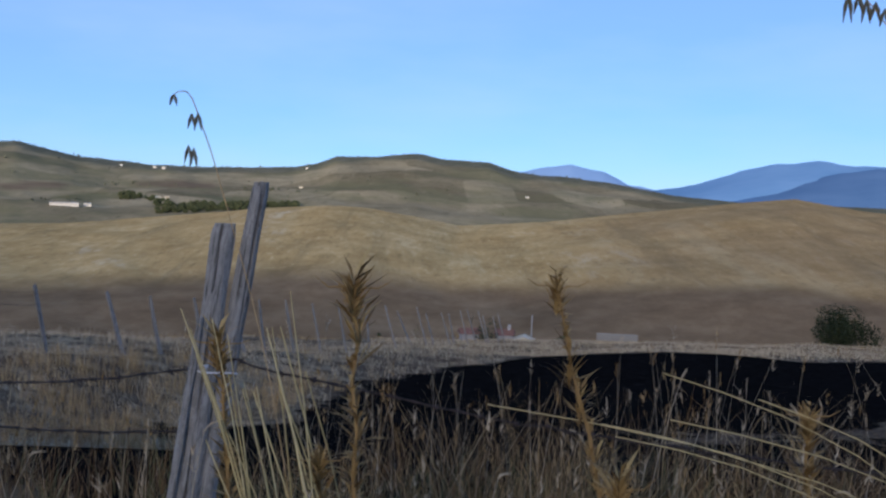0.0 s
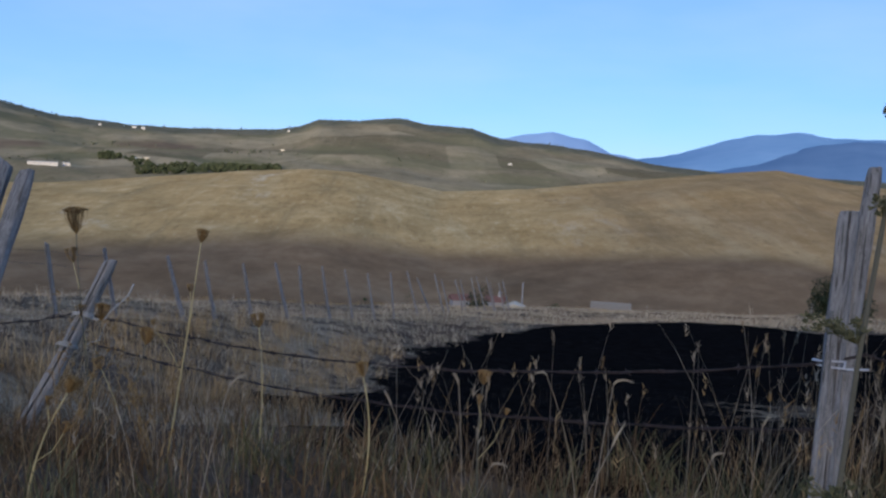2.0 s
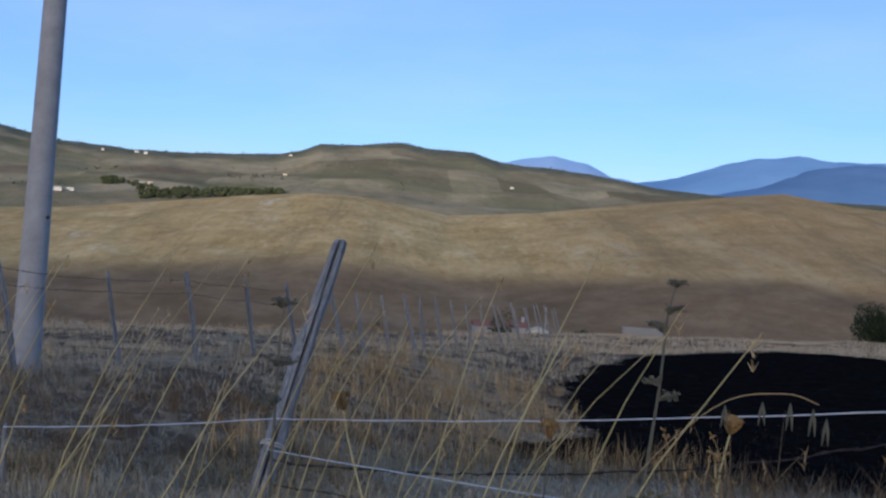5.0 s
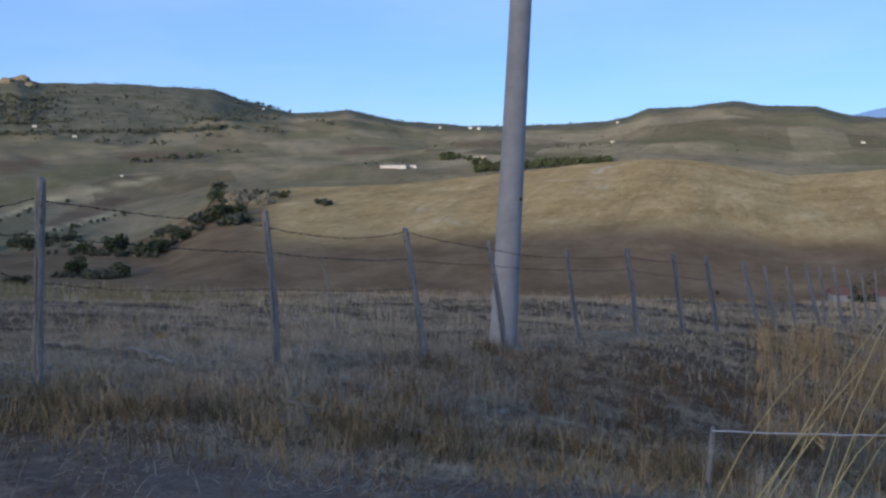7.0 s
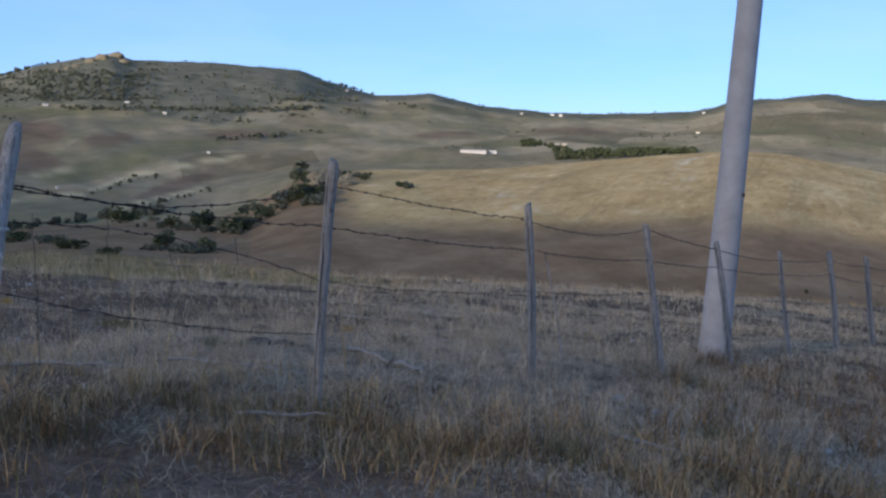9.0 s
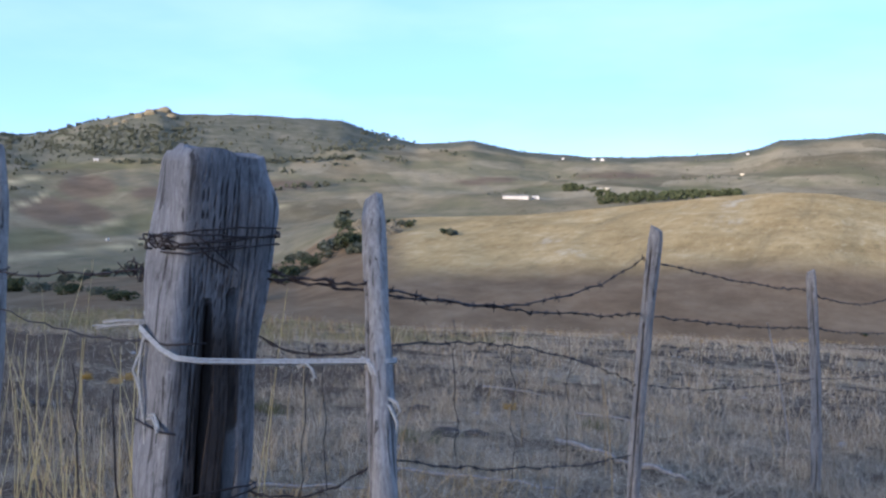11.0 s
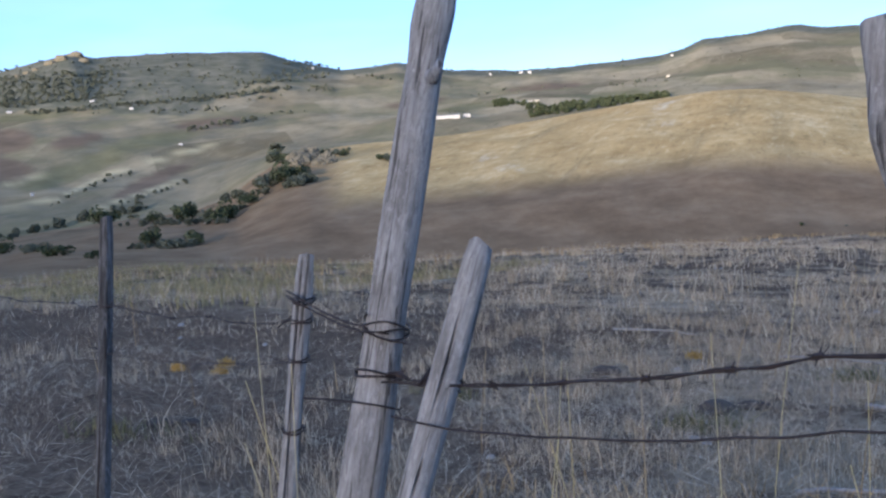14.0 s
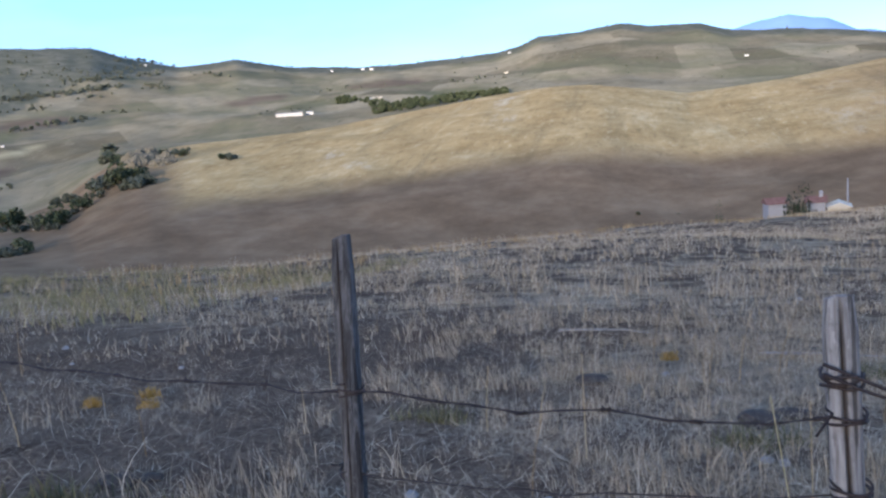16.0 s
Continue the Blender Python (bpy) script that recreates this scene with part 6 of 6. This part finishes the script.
                e = Vector((rng.uniform(-1, 1), rng.uniform(-0.6, 0.6), rng.uniform(0.5, 1.3))).normalized() * height * rng.uniform(0.06, 0.16)
                p = line[i]
                pieces.append(tube([p, p + e * 0.5 + Vector((0, 0, -0.004)), p + e], [0.0012, 0.001, 0.0008], 3))
                for _ in range(6):
                    g = Vector((rng.uniform(-1, 1), rng.uniform(-1, 1), rng.uniform(-0.3, 1))).normalized() * rng.uniform(0.006, 0.016)
                    pieces.append(tube([p + e, p + e + g], [0.0008, 0.0022], 3))
        v, f = merge(pieces)
        tagged(mesh("twig", v, f, SEED, stem), kind="stuff")
    return ob


for i, (wx, wy, wh) in enumerate(((-3.02, 3.25, 0.60), (-2.68, 3.20, 0.46), (-4.66, 3.25, 0.50))):
    dead_weed((wx, wy), wh, 400 + i)


YELLOW = grass_material("orange_weed", (0.20, 0.12, 0.025), (0.33, 0.20, 0.045), (0.42, 0.28, 0.09))
ry = np.random.RandomState(3)
for wx, wy in ((-16.44, 8.28), (-16.68, 8.00), (-16.22, 7.92), (-13.0, 9.4)):
    n = 160
    a = ry.uniform(0, 6.28, n)
    me = blade_mesh("orange_weed", 0.03 * ry.normal(0, 1, n), 0.03 * ry.normal(0, 1, n), np.zeros(n), ry.uniform(0.03, 0.09, n), ry.uniform(0.004, 0.009, n), ry.uniform(0.1, 0.7, n), a, YELLOW, ry, 2)
    ob = new("orange_weed", me)
    ob.location = (wx, wy, float(ground_z(wx, wy)) - 0.01)
    tagged(ob, "small orange-yellow withered weed in the field", "plant", "orange weeds")


# ---------------------------------------------------------------- stones, sticks, clods
def stone(at, size, seed, label, material=None, flat=0.6):
    rng = random.Random(seed)
    bm = bmesh.new()
    bmesh.ops.create_icosphere(bm, subdivisions=2, radius=1)
    for vert in bm.verts:
        k = 1 + 0.25 * noise.noise(vert.co * 1.7 + Vector((seed, 0, 0))) + 0.1 * noise.noise(vert.co * 5)
        vert.co = Vector((vert.co.x * k * size, vert.co.y * k * size * 0.8, vert.co.z * k * size * flat))
    ob = part("stone", bm, material or STONE)
    ob.location = (at[0], at[1], float(ground_z(at[0], at[1])) + size * flat * 0.35)
    ob.rotation_euler[2] = rng.uniform(0, 6.28)
    return tagged(ob, label, "stone", "stones")


stone((-9.71, 7.05), 0.045, 1, "pale stone lying in the verge grass")
stone((-9.30, 10.5), 0.07, 2, "pale stone at the foot of the pole")
rs = random.Random(9)
for i in range(26):
    x, y = rs.uniform(-20, -8), rs.uniform(6, 22)
    stone((x, y), rs.uniform(0.02, 0.05), 10 + i, "small grey stone lying in the field")
CLOD = plain_material("dark_clod", (0.035, 0.028, 0.022), (0.085, 0.068, 0.055), 30.0, 0.95, 0.1, 0.0, 0.8)
rs = random.Random(12)
spots = [(-12.62, 7.35, 0.13), (-12.45, 7.45, 0.09), (-13.5, 8.6, 0.12), (-15.4, 6.3, 0.10), (-15.3, 6.4, 0.06), (-12.0, 9.6, 0.10)] + [(rs.uniform(-26, -6), rs.uniform(14, 40), rs.uniform(0.06, 0.2)) for _ in range(70)]
for i, (x, y, s) in enumerate(spots):
    ob = stone((x, y), s, 60 + i, "dark clod of earth lying in the field", CLOD, 0.28)
    ob.name = "earth_clod"
    tagged(ob, category="clod", group="clods")
for i, (p, q, r) in enumerate((((-13.94, 10.9), (-13.15, 10.75), 0.014), ((-12.2, 5.8), (-11.35, 6.0), 0.012), ((-11.9, 7.5), (-11.3, 7.0), 0.02), ((-9.4, 5.6), (-8.2, 5.35), 0.012), ((-12.55, 4.9), (-12.0, 5.3), 0.012), ((-11.2, 6.9), (-10.9, 6.7), 0.02), ((-12.4, 9.4), (-11.6, 9.1), 0.014), ((-10.9, 4.75), (-10.5, 5.0), 0.012))):
    zz = [float(ground_z(*w)) + 0.03 for w in (p, q)]
    pts = sag((*p, zz[0]), (*q, zz[1]), -0.015, 8, 0.01, i)
    v, f = tube([w - pts[0] for w in pts], [r * (1 - 0.5 * k / 8) for k in range(9)], 6)
    ob = mesh("stick", v, f, WOOD_PALE, smooth=True)
    ob.location = pts[0]
    tagged(ob, "bleached dead stick lying on the field", "stick", "fallen sticks")


# ---------------------------------------------------------------- bushes and trees
def leaf_cloud(name, n, size, leaf, seed, material, parent, lumps=9, squash=0.75, low=0.1):
    """A crown of many small leaves gathered in uneven lumps."""
    rng = np.random.RandomState(seed)
    c = rng.normal(0, 0.36, (lumps, 3)) * [1, 1, squash * 0.8]
    c[:, 2] = np.abs(c[:, 2]) + low + 0.35 * squash
    rad = rng.uniform(0.28, 0.5, lumps)
    k = rng.randint(0, lumps, n)
    d = rng.normal(0, 1, (n, 3))
    d /= np.linalg.norm(d, axis=1)[:, None]
    p = (c[k] + d * (rad[k] * rng.uniform(0.55, 1.08, n) ** 0.6)[:, None] * [1, 1, squash]) * size
    p[:, 2] = np.maximum(p[:, 2], 0.02 * size)
    a, b = rng.normal(0, 1, (2, n, 3))
    a /= np.linalg.norm(a, axis=1)[:, None]
    b = np.cross(a, b)
    b /= np.linalg.norm(b, axis=1)[:, None]
    s = (leaf * rng.uniform(0.6, 1.3, n))[:, None]
    verts = np.stack([p - a * s, p + b * s * 0.55, p + a * s, p - b * s * 0.55], 1).reshape(-1, 3)
    ob = new(name, fast_mesh(name, verts, np.arange(4 * n).reshape(-1, 4), material))
    ob.parent = parent
    return ob


def bush(name, at, size, label, category, seed, leaves=2600, leaf=0.05, material=None, group="", squash=0.75, lumps=9):
    rng = random.Random(seed)
    ob = thing(name, at, label, category, group)
    pieces = []
    for _ in range(7):
        e = Vector((rng.uniform(-0.5, 0.5), rng.uniform(-0.5, 0.5), rng.uniform(0.5, 0.8) * squash)) * size
        pieces.append(tube([(0, 0, -0.1), e * 0.5 + Vector((0, 0, 0.08 * size)), e], [0.035 * size, 0.02 * size, 0.006 * size], 6))
    v, f = merge(pieces)
    mesh("trunk", v, f, BARK, ob)
    leaf_cloud("crown", leaves, size, leaf * size, seed, material or LEAF, ob, lumps, squash)
    return ob


def seat(az, el, lo=40.0, hi=2600.0):
    """Where the land comes into sight under that elevation, seen from the track."""
    r = np.geomspace(lo, hi, 900)
    a = radians(az)
    x, y = HUB[0] + r * math.sin(a), HUB[1] + r * math.cos(a)
    z = ground_z(x, y)
    hit = np.nonzero((z - EYE) / r >= math.tan(radians(el)))[0]
    i = hit[0] if len(hit) else int(np.argmax((z - EYE) / r))
    return Vector((x[i], y[i], z[i])), float(r[i])


p = Vector((37.5, 84.0, float(ground_z(37.5, 84.0))))
bush("bush", p - Vector((0, 0, 0.5)), 3.0, "round dark green bush beyond the scorched strip", "bush", 1, 9000, 0.035, squash=0.95, lumps=26)
for i, (dx, dy, s) in enumerate(((8.5, 0.5, 1.5), (11.0, 0.7, 1.7), (13.6, 0.9, 1.6), (16.4, 1.0, 1.8), (19.5, 1.0, 1.7))):
    bush("bush", (p.x + dx, p.y + dy, float(ground_z(p.x + dx, p.y + dy))), s, "low dark hedge bush beyond the scorched strip", "bush", 3 + i, 1500, 0.06, group="hedge", squash=0.5)

# scrub in the valley and on the slopes: three shapes, many copies
protos = [bush("shrub", (0, 0, -400), 1.0, "dark green scrub on the dry slope", "shrub", 30 + i, 700, 0.11, (LEAF_DRY, LEAF_FAR, LEAF_DRY)[i], "scrub in the valley", (0.8, 0.6, 0.95)[i]) for i in range(3)]
rs = random.Random(5)
SCRUB = ((-30.2, -2.55, 1.6), (-32.3, -3.1, 2.4), (-32.8, -2.9, 3.6), (-34.2, -4.3, 5), (-33.4, -4.2, 5.5), (-32.6, -4.1, 5), (-31.8, -4, 4.5), (-29.6, -2.7, 2.5), (-28.9, -2.8, 2.5), (-26.8, -3.2, 2.2), (-26.2, -3.25, 2), (-43.5, -5.5, 4.5),
         (-42.6, -5.35, 4), (-41.6, -5.4, 4), (-40.6, -5.7, 3.5), (-39, -5.8, 4.5), (-37.2, -5.9, 5), (-36.6, -6, 5), (-38.6, -7.3, 5), (-39.8, -7.35, 4), (-41, -7, 4), (-46, -7, 4),
         (-47.5, -6.6, 4), (-49, -6.5, 4), (-44.5, -7.4, 3.5), (-35.6, -5.5, 3), (-34.9, -5.2, 3), (-52, -6.2, 5), (-50.5, -6.3, 4), (-53.5, -6, 5), (-2.2, -8.6, 0.9), (0.2, -8.7, 0.7))
for i, (az, el, s) in enumerate(SCRUB):
    q, r = seat(az, el, 62.0)
    s = 1.45 * min(s, s * r / 420.0) * rs.uniform(0.8, 1.2)
    m = Matrix.Translation(q - Vector((0, 0, 0.1 * s))) @ Matrix.Rotation(rs.uniform(0, 6.28), 4, "Z") @ Matrix.Diagonal((s * 1.25, s, s, 1))
    ob = copy_thing(protos[i % 3], Matrix.Identity(4))
    ob.matrix_basis = m
for pr in protos:
    for o in (*pr.children_recursive, pr):
        bpy.data.objects.remove(o)


def woodland(name, label, spots, seed, leaf=0.10, material=LEAF_DRY, k=170):
    """A far wood: trunks and crowns of many leaves, as one sheet of growth."""
    rng = np.random.RandomState(seed)
    verts, n = [], 0
    for q, s in spots:
        d = rng.normal(0, 1, (k, 3))
        d /= np.linalg.norm(d, axis=1)[:, None]
        c = np.array(q) + d * rng.uniform(0.5, 1.0, k)[:, None] ** 0.5 * s * [0.55, 0.55, 0.5] + [0, 0, 0.55 * s]
        a, b = rng.normal(0, 1, (2, k, 3)) * s * leaf
        verts.append(np.stack([c - a, c + b, c + a, c - b], 1).reshape(-1, 3))
    verts = np.concatenate(verts)
    return tagged(new(name, fast_mesh(name, verts, np.arange(len(verts)).reshape(-1, 4), material)), label, "trees", kind="stuff")


rs = random.Random(8)
spots = []
for i in range(260):
    u = rs.random() ** 1.1
    az = -17.1 + 8.4 * u
    q, r = seat(az, -1.30 + 0.62 * u + rs.uniform(-0.08, 0.55 * (1 - 0.8 * u)), 640.0)
    spots.append((q, 0.0042 * r * rs.uniform(0.6, 1.3)))
woodland("wood", "dark wood along the crest behind the golden hill", spots, 1, material=LEAF_DRY)
spots = []
for i in range(26):
    q, r = seat(rs.uniform(-19.2, -18.0), -0.42 + rs.uniform(-0.12, 0.12), 700.0)
    spots.append((q, 0.0048 * r * rs.uniform(0.5, 1.2)))
for i in range(20):
    q, r = seat(rs.uniform(-17.8, -16.3), -0.45 + rs.uniform(-0.15, 0.1), 700.0)
    spots.append((q, 0.004 * r * rs.uniform(0.5, 1.0)))
woodland("wood", "clump of dark trees beside a farm", spots, 2, material=LEAF_DRY)
spots = []
for i in range(75):
    ca, ce = rs.uniform(-58, -28.5), 2.0 + rs.gauss(0, 0.95)
    for _ in range(rs.randint(3, 16)):
        q, r = seat(ca + rs.gauss(0, 0.5), ce + rs.gauss(0, 0.07), 1200.0)
        spots.append((q, 0.0019 * r * rs.uniform(0.3, 1.4)))
for i in range(120):
    az = rs.gauss(-45, 2.2)
    q, r = seat(az, rs.uniform(1.8, 3.2), 1200.0)
    spots.append((q, 0.0030 * r * rs.uniform(0.4, 1.3)))
# hedgerows and thickets in rows up the valley side
THICKETS = (((-44.6, -5.2), (-40.9, -4.95), 26, 0.0055), ((-42.7, -5.75), (-36.4, -6.2), 36, 0.0055), ((-42.8, -7), (-38.5, -7.45), 26, 0.0055), ((-44.2, -3.55), (-41.2, -2.75), 12, 0.0026), ((-46, -4.2), (-42.5, -2.85), 14, 0.0022), ((-42.8, -4.75), (-38.2, -3.6), 24, 0.003), ((-32.9, -4.5), (-31.2, -4.2), 22, 0.0075), ((-33.3, -2.9), (-32.7, -2.5), 8, 0.0095), ((-29.4, -2.75), (-28.6, -2.6), 8, 0.0045), ((-26.6, -3.3), (-26, -3.2), 6, 0.004), ((-36.5, -4.9), (-33.5, -4.6), 20, 0.0055), ((-50, -5.9), (-45, -5.4), 20, 0.006))
HEDGES = (((-37.9, -0.55), (-33.8, -0.3), 34, 0.0034), ((-27.6, 1.95), (-25.2, 1.6), 14, 0.0022), ((-37.5, 1.15), (-31.5, 1.5), 120, 0.0026), ((-46.5, 1.05), (-37.0, 1.2), 130, 0.0024), ((-48.0, 1.5), (-41.0, 1.75), 90, 0.0022), ((-34.0, 1.9), (-29.0, 2.1), 60, 0.0022), ((-12, 0.25), (-8.5, 0.3), 16, 0.0018), ((-24, -0.7), (-20.5, -0.75), 16, 0.0016), ((-20.5, 0.3), (-16, 0.4), 14, 0.0018))
for (a0, e0), (a1, e1), n, k in THICKETS + HEDGES:
    for i in range(n):
        u = rs.random()
        q, r = seat(a0 + (a1 - a0) * u + rs.uniform(-0.15, 0.15), e0 + (e1 - e0) * u + rs.uniform(-0.10, 0.12), 62.0)
        spots.append((q, k * r * rs.uniform(0.4, 1.3)))
for i in range(90):
    q, r = seat(rs.uniform(-25, 12), rs.uniform(-0.9, 2.2), 700.0)
    spots.append((q, 0.0014 * r * rs.uniform(0.4, 1.3)))
for i in range(260):
    az = rs.gauss(-46.5, 2.4)
    q, r = seat(az, rs.uniform(1.6, 3.0), 1200.0)
    spots.append((q, 0.0022 * r * rs.uniform(0.4, 1.3)))
for i in range(110):
    az = rs.choice((rs.uniform(-34, -29), rs.uniform(-27, -23), rs.uniform(-7, 2), rs.uniform(-40, -30)))
    q, r = seat(az, 9.0, 1500.0)
    spots.append((q, 0.0009 * r * rs.uniform(0.4, 1.1)))
for i in range(900):
    q, r = seat(rs.choice((rs.uniform(-55, -29), rs.uniform(-51, -41))), rs.uniform(0.5, 3.9), 1250.0)
    if rs.random() < 1.3 * smooth(0.0, 0.6, math.degrees(math.atan2(q.z - EYE, r)) - float(curve(SCRUB_FOOT, math.degrees(math.atan2(q.x - HUB[0], q.y - HUB[1]))))):
        spots.append((q, 0.0015 * r * rs.uniform(0.3, 1.3)))
for i in range(240):
    q, r = seat(rs.uniform(-27, 9), 9.0, 1500.0)
    spots.append((q - Vector((0, 0, 1.0)), 0.0008 * r * rs.uniform(0.3, 1.2)))
for i in range(260):
    q, r = seat(rs.uniform(-57, -51.2), rs.uniform(0.9, 2.6), 1250.0)
    spots.append((q, 0.0026 * r * rs.uniform(0.4, 1.3)))
near_by = [(q, s) for q, s in spots if (q - Vector((HUB[0], HUB[1], 0))).length < 900]
woodland("wood", "dark thickets and hedgerows in the valley", near_by, 3, 0.13, LEAF_FAR)
woodland("wood", "scattered scrub and trees on the far hills, greyed by painted haze", [w for w in spots if w not in near_by], 4, 0.15, LEAF_FAR, 90)


# ---------------------------------------------------------------- buildings in the distance
def house(at, length, depth, height, turn, label, wall=None, roof=None, pitch=0.45, windows=2, chimney=False, group="far houses", drop=0.0):
    at = Vector(at)
    ob = thing("house", at, label, "house", group)
    ob.rotation_euler[2] = turn
    L, D = length / 2, depth / 2

    def box(name, lo, hi, material, parent, bevel=0.0):
        bm = bmesh.new()
        bmesh.ops.create_cube(bm, size=1)
        for vert in bm.verts:
            vert.co = Vector([lo[i] + (vert.co[i] + 0.5) * (hi[i] - lo[i]) for i in range(3)])
        if bevel:
            bmesh.ops.bevel(bm, geom=bm.edges[:], offset=bevel, segments=1, affect="EDGES")
        return part(name, bm, material, parent)

    box("wall", (-L, -D, -1.5 - drop), (L, D, height), wall or PLASTER, ob, 0.03)
    rise = pitch * depth / 2
    e = 0.3
    v = [(-L - e, -D - e, height + 0.01), (L + e, -D - e, height + 0.01), (L + e, D + e, height + 0.01), (-L - e, D + e, height + 0.01), (-L - e, 0, height + rise), (L + e, 0, height + rise)]
    mesh("roof", v, [(0, 1, 5, 4), (2, 3, 4, 5), (1, 2, 5), (3, 0, 4), (3, 2, 1, 0)], roof or TILE, ob)
    for k in range(windows):
        x = -L + length * (k + 0.5) / windows
        w = box("window", (x - 0.4, -D - 0.04, height * 0.42), (x + 0.4, -D + 0.1, height * 0.72), DARK_GLASS, ob)
        box("sill", (x - 0.5, -D - 0.12, height * 0.40), (x + 0.5, -D - 0.03, height * 0.415), wall or PLASTER, w)
    if chimney:
        box("chimney", (L * 0.35, -0.3, height + 0.2), (L * 0.35 + 0.5, 0.2, height + rise + 0.7), wall or PLASTER, ob, 0.03)
    return ob


q, r = seat(-22.15, -0.98, 700.0)
house(q, r * math.radians(1.6), 8, r * math.radians(0.14), radians(22), "long low white farm shed on the plain", pitch=0.15, windows=6, roof=PLASTER)
q, r = seat(-20.9, -0.98, 700.0)
house(q, r * 0.007, 6, 3.0, radians(22), "small white shed beside the long one", pitch=0.2, windows=1, roof=PLASTER)
for az, el, ln, lab, wl in ((-17.3, 1.42, 16, "white house near the far skyline", PLASTER), (-16.8, 1.40, 14, "white house near the far skyline", PLASTER), (-19.2, 1.45, 10, "white house near the far skyline", PLASTER), (-17.0, -0.42, 16, "cream farmhouse among trees", CREAM), (-16.5, -0.40, 12, "cream farmhouse among trees", CREAM),
                            (-42.9, 1.5, 14, "white house below the rocky hill", PLASTER), (-40.8, 0.95, 12, "white house below the rocky hill", PLASTER), (-47.3, 1.2, 16, "white house below the rocky hill", PLASTER), (-38.3, -1.35, 8, "lone white hut among brown fields", PLASTER), (-46.8, -3.5, 6, "small white hut in the valley", PLASTER),
                            (-30.0, 2.6, 10, "white house on the hill shoulder", PLASTER), (-8.3, 1.7, 12, "white house near the far skyline", PLASTER), (5.5, 0.35, 12, "pale house on the far slope", PLASTER), (-8.6, 0.5, 12, "pale house on the far slope", CREAM), (-37.8, -6.1, 6, "pale hut among valley bushes", PLASTER)):
    q, r = seat(az, el, 300.0)
    ln = ln * min(1.0, r / 1500) if r < 800 else ln
    house(q, ln * 0.5, ln * 0.3, max(1.8, 0.0011 * r), radians(-az + rs.uniform(-25, 25)), lab, wall=wl, roof=wl, windows=1 if r > 800 else 2)

# farm just behind the brow of the field
fz = float(ground_z(9.0, 146))
house((4.9, 146.8, fz), 2.7, 2.8, -19.6 - fz, radians(10), "grey farmhouse with a red tiled roof behind the brow", wall=CONCRETE, windows=1, pitch=0.6, group="farm behind the brow")
house((10.6, 146.0, fz), 2.6, 2.8, -19.5 - fz, radians(-10), "farmhouse with a red tiled roof behind the brow", wall=CONCRETE, windows=1, pitch=0.6, chimney=True, group="farm behind the brow")
house((13.6, 145.0, fz), 3.2, 3.0, -20.2 - fz, radians(82), "cream gabled outbuilding behind the brow", wall=CREAM, roof=CREAM, windows=1, pitch=0.5, group="farm behind the brow")
for dx, dy, s, tz in ((7.0, 142, 2.3, -18.0), (8.4, 142.5, 2.5, -17.5), (-3.2, 143, 1.1, -19.6), (16.3, 120, 1.2, -18.6)):
    zz = float(ground_z(dx, dy))
    ob = bush("tree", (dx, dy, zz), s, "dark green tree beside the farm", "tree", int(dx * 10) + 60, 1200, 0.09, LEAF if s > 1.4 else LEAF_DRY, "farm trees", max(0.8, (tz - zz) / s / 1.25))
small = thing("utility_pole", (14.8, 145, float(ground_z(14.8, 145))), "thin pale pole beside the farm", "pole")
top_z = -16.2 - small.location.z
v, f = tube([(0, 0, -1), (0, 0, top_z * 0.5), (0, 0, top_z)], [0.13, 0.12, 0.10], 10)
mesh("shaft", v, f, CONCRETE, small)
# low pale trough at the edge of the scorched strip
q = Vector((21.2, 108.0, float(ground_z(21.2, 108.0))))
r = 110.0
bm = bmesh.new()
bmesh.ops.create_cube(bm, size=1)
for vert in bm.verts:
    vert.co = Vector((vert.co.x * r * math.radians(2.5), vert.co.y * 0.7, vert.co.z * 0.010 * r))
top = [f for f in bm.faces if f.normal.z > 0.5]
res = bmesh.ops.inset_region(bm, faces=top, thickness=0.08)
bmesh.ops.translate(bm, verts=list({w for f in top for w in f.verts}), vec=(0, 0, -0.12))
trough = part("water_trough", bm, STONE)
trough.location = q + Vector((0, 0, 0.0046 * r))
trough.rotation_euler[2] = radians(-8)
tagged(trough, "low pale concrete trough at the strip's far edge", "trough")


# rocky outcrops
def outcrop(at, size, seed, label):
    bm = bmesh.new()
    bmesh.ops.create_icosphere(bm, subdivisions=4, radius=1)
    for vert in bm.verts:
        k = 1 + 0.35 * noise.noise(vert.co * 1.5 + Vector((seed, 3, 0))) + 0.22 * abs(noise.noise(vert.co * 4 + Vector((0, seed, 0)))) + 0.1 * noise.noise(vert.co * 11)
        vert.co = Vector((vert.co.x * k * size[0], vert.co.y * k * size[1], vert.co.z * k * size[2]))
    ob = part("rock_outcrop", bm, ROCK)
    ob.location = at
    return tagged(ob, label, "rock", "rock outcrops")


rs = random.Random(14)
for i in range(16):
    u = rs.random()
    q, r = seat(-32.2 + 2.2 * u, -3.35 + rs.uniform(0, 1.0) * math.sin(0.4 + 2.3 * u), 200.0)
    k = rs.uniform(3.0, 5.6)
    outcrop(q - Vector((0, 0, 0.3 * k)), (k * 0.9, k * 0.8, k * rs.uniform(0.9, 1.5)), i, "pale jagged rock outcrop on the slope")
for i, (az, el, s) in enumerate(((-43.4, 4.1, 17), (-44.2, 3.95, 16), (-44.8, 3.75, 12), (-43.0, 3.8, 11), (-45.6, 3.45, 8), (-46.1, 3.3, 7), (-46.6, 3.15, 7))):
    q, r = seat(az, el, 1500.0)
    outcrop(q, (s * 1.1, s * 0.8, s * 0.62), 9 + i, "sunlit bare rock at the hill summit")
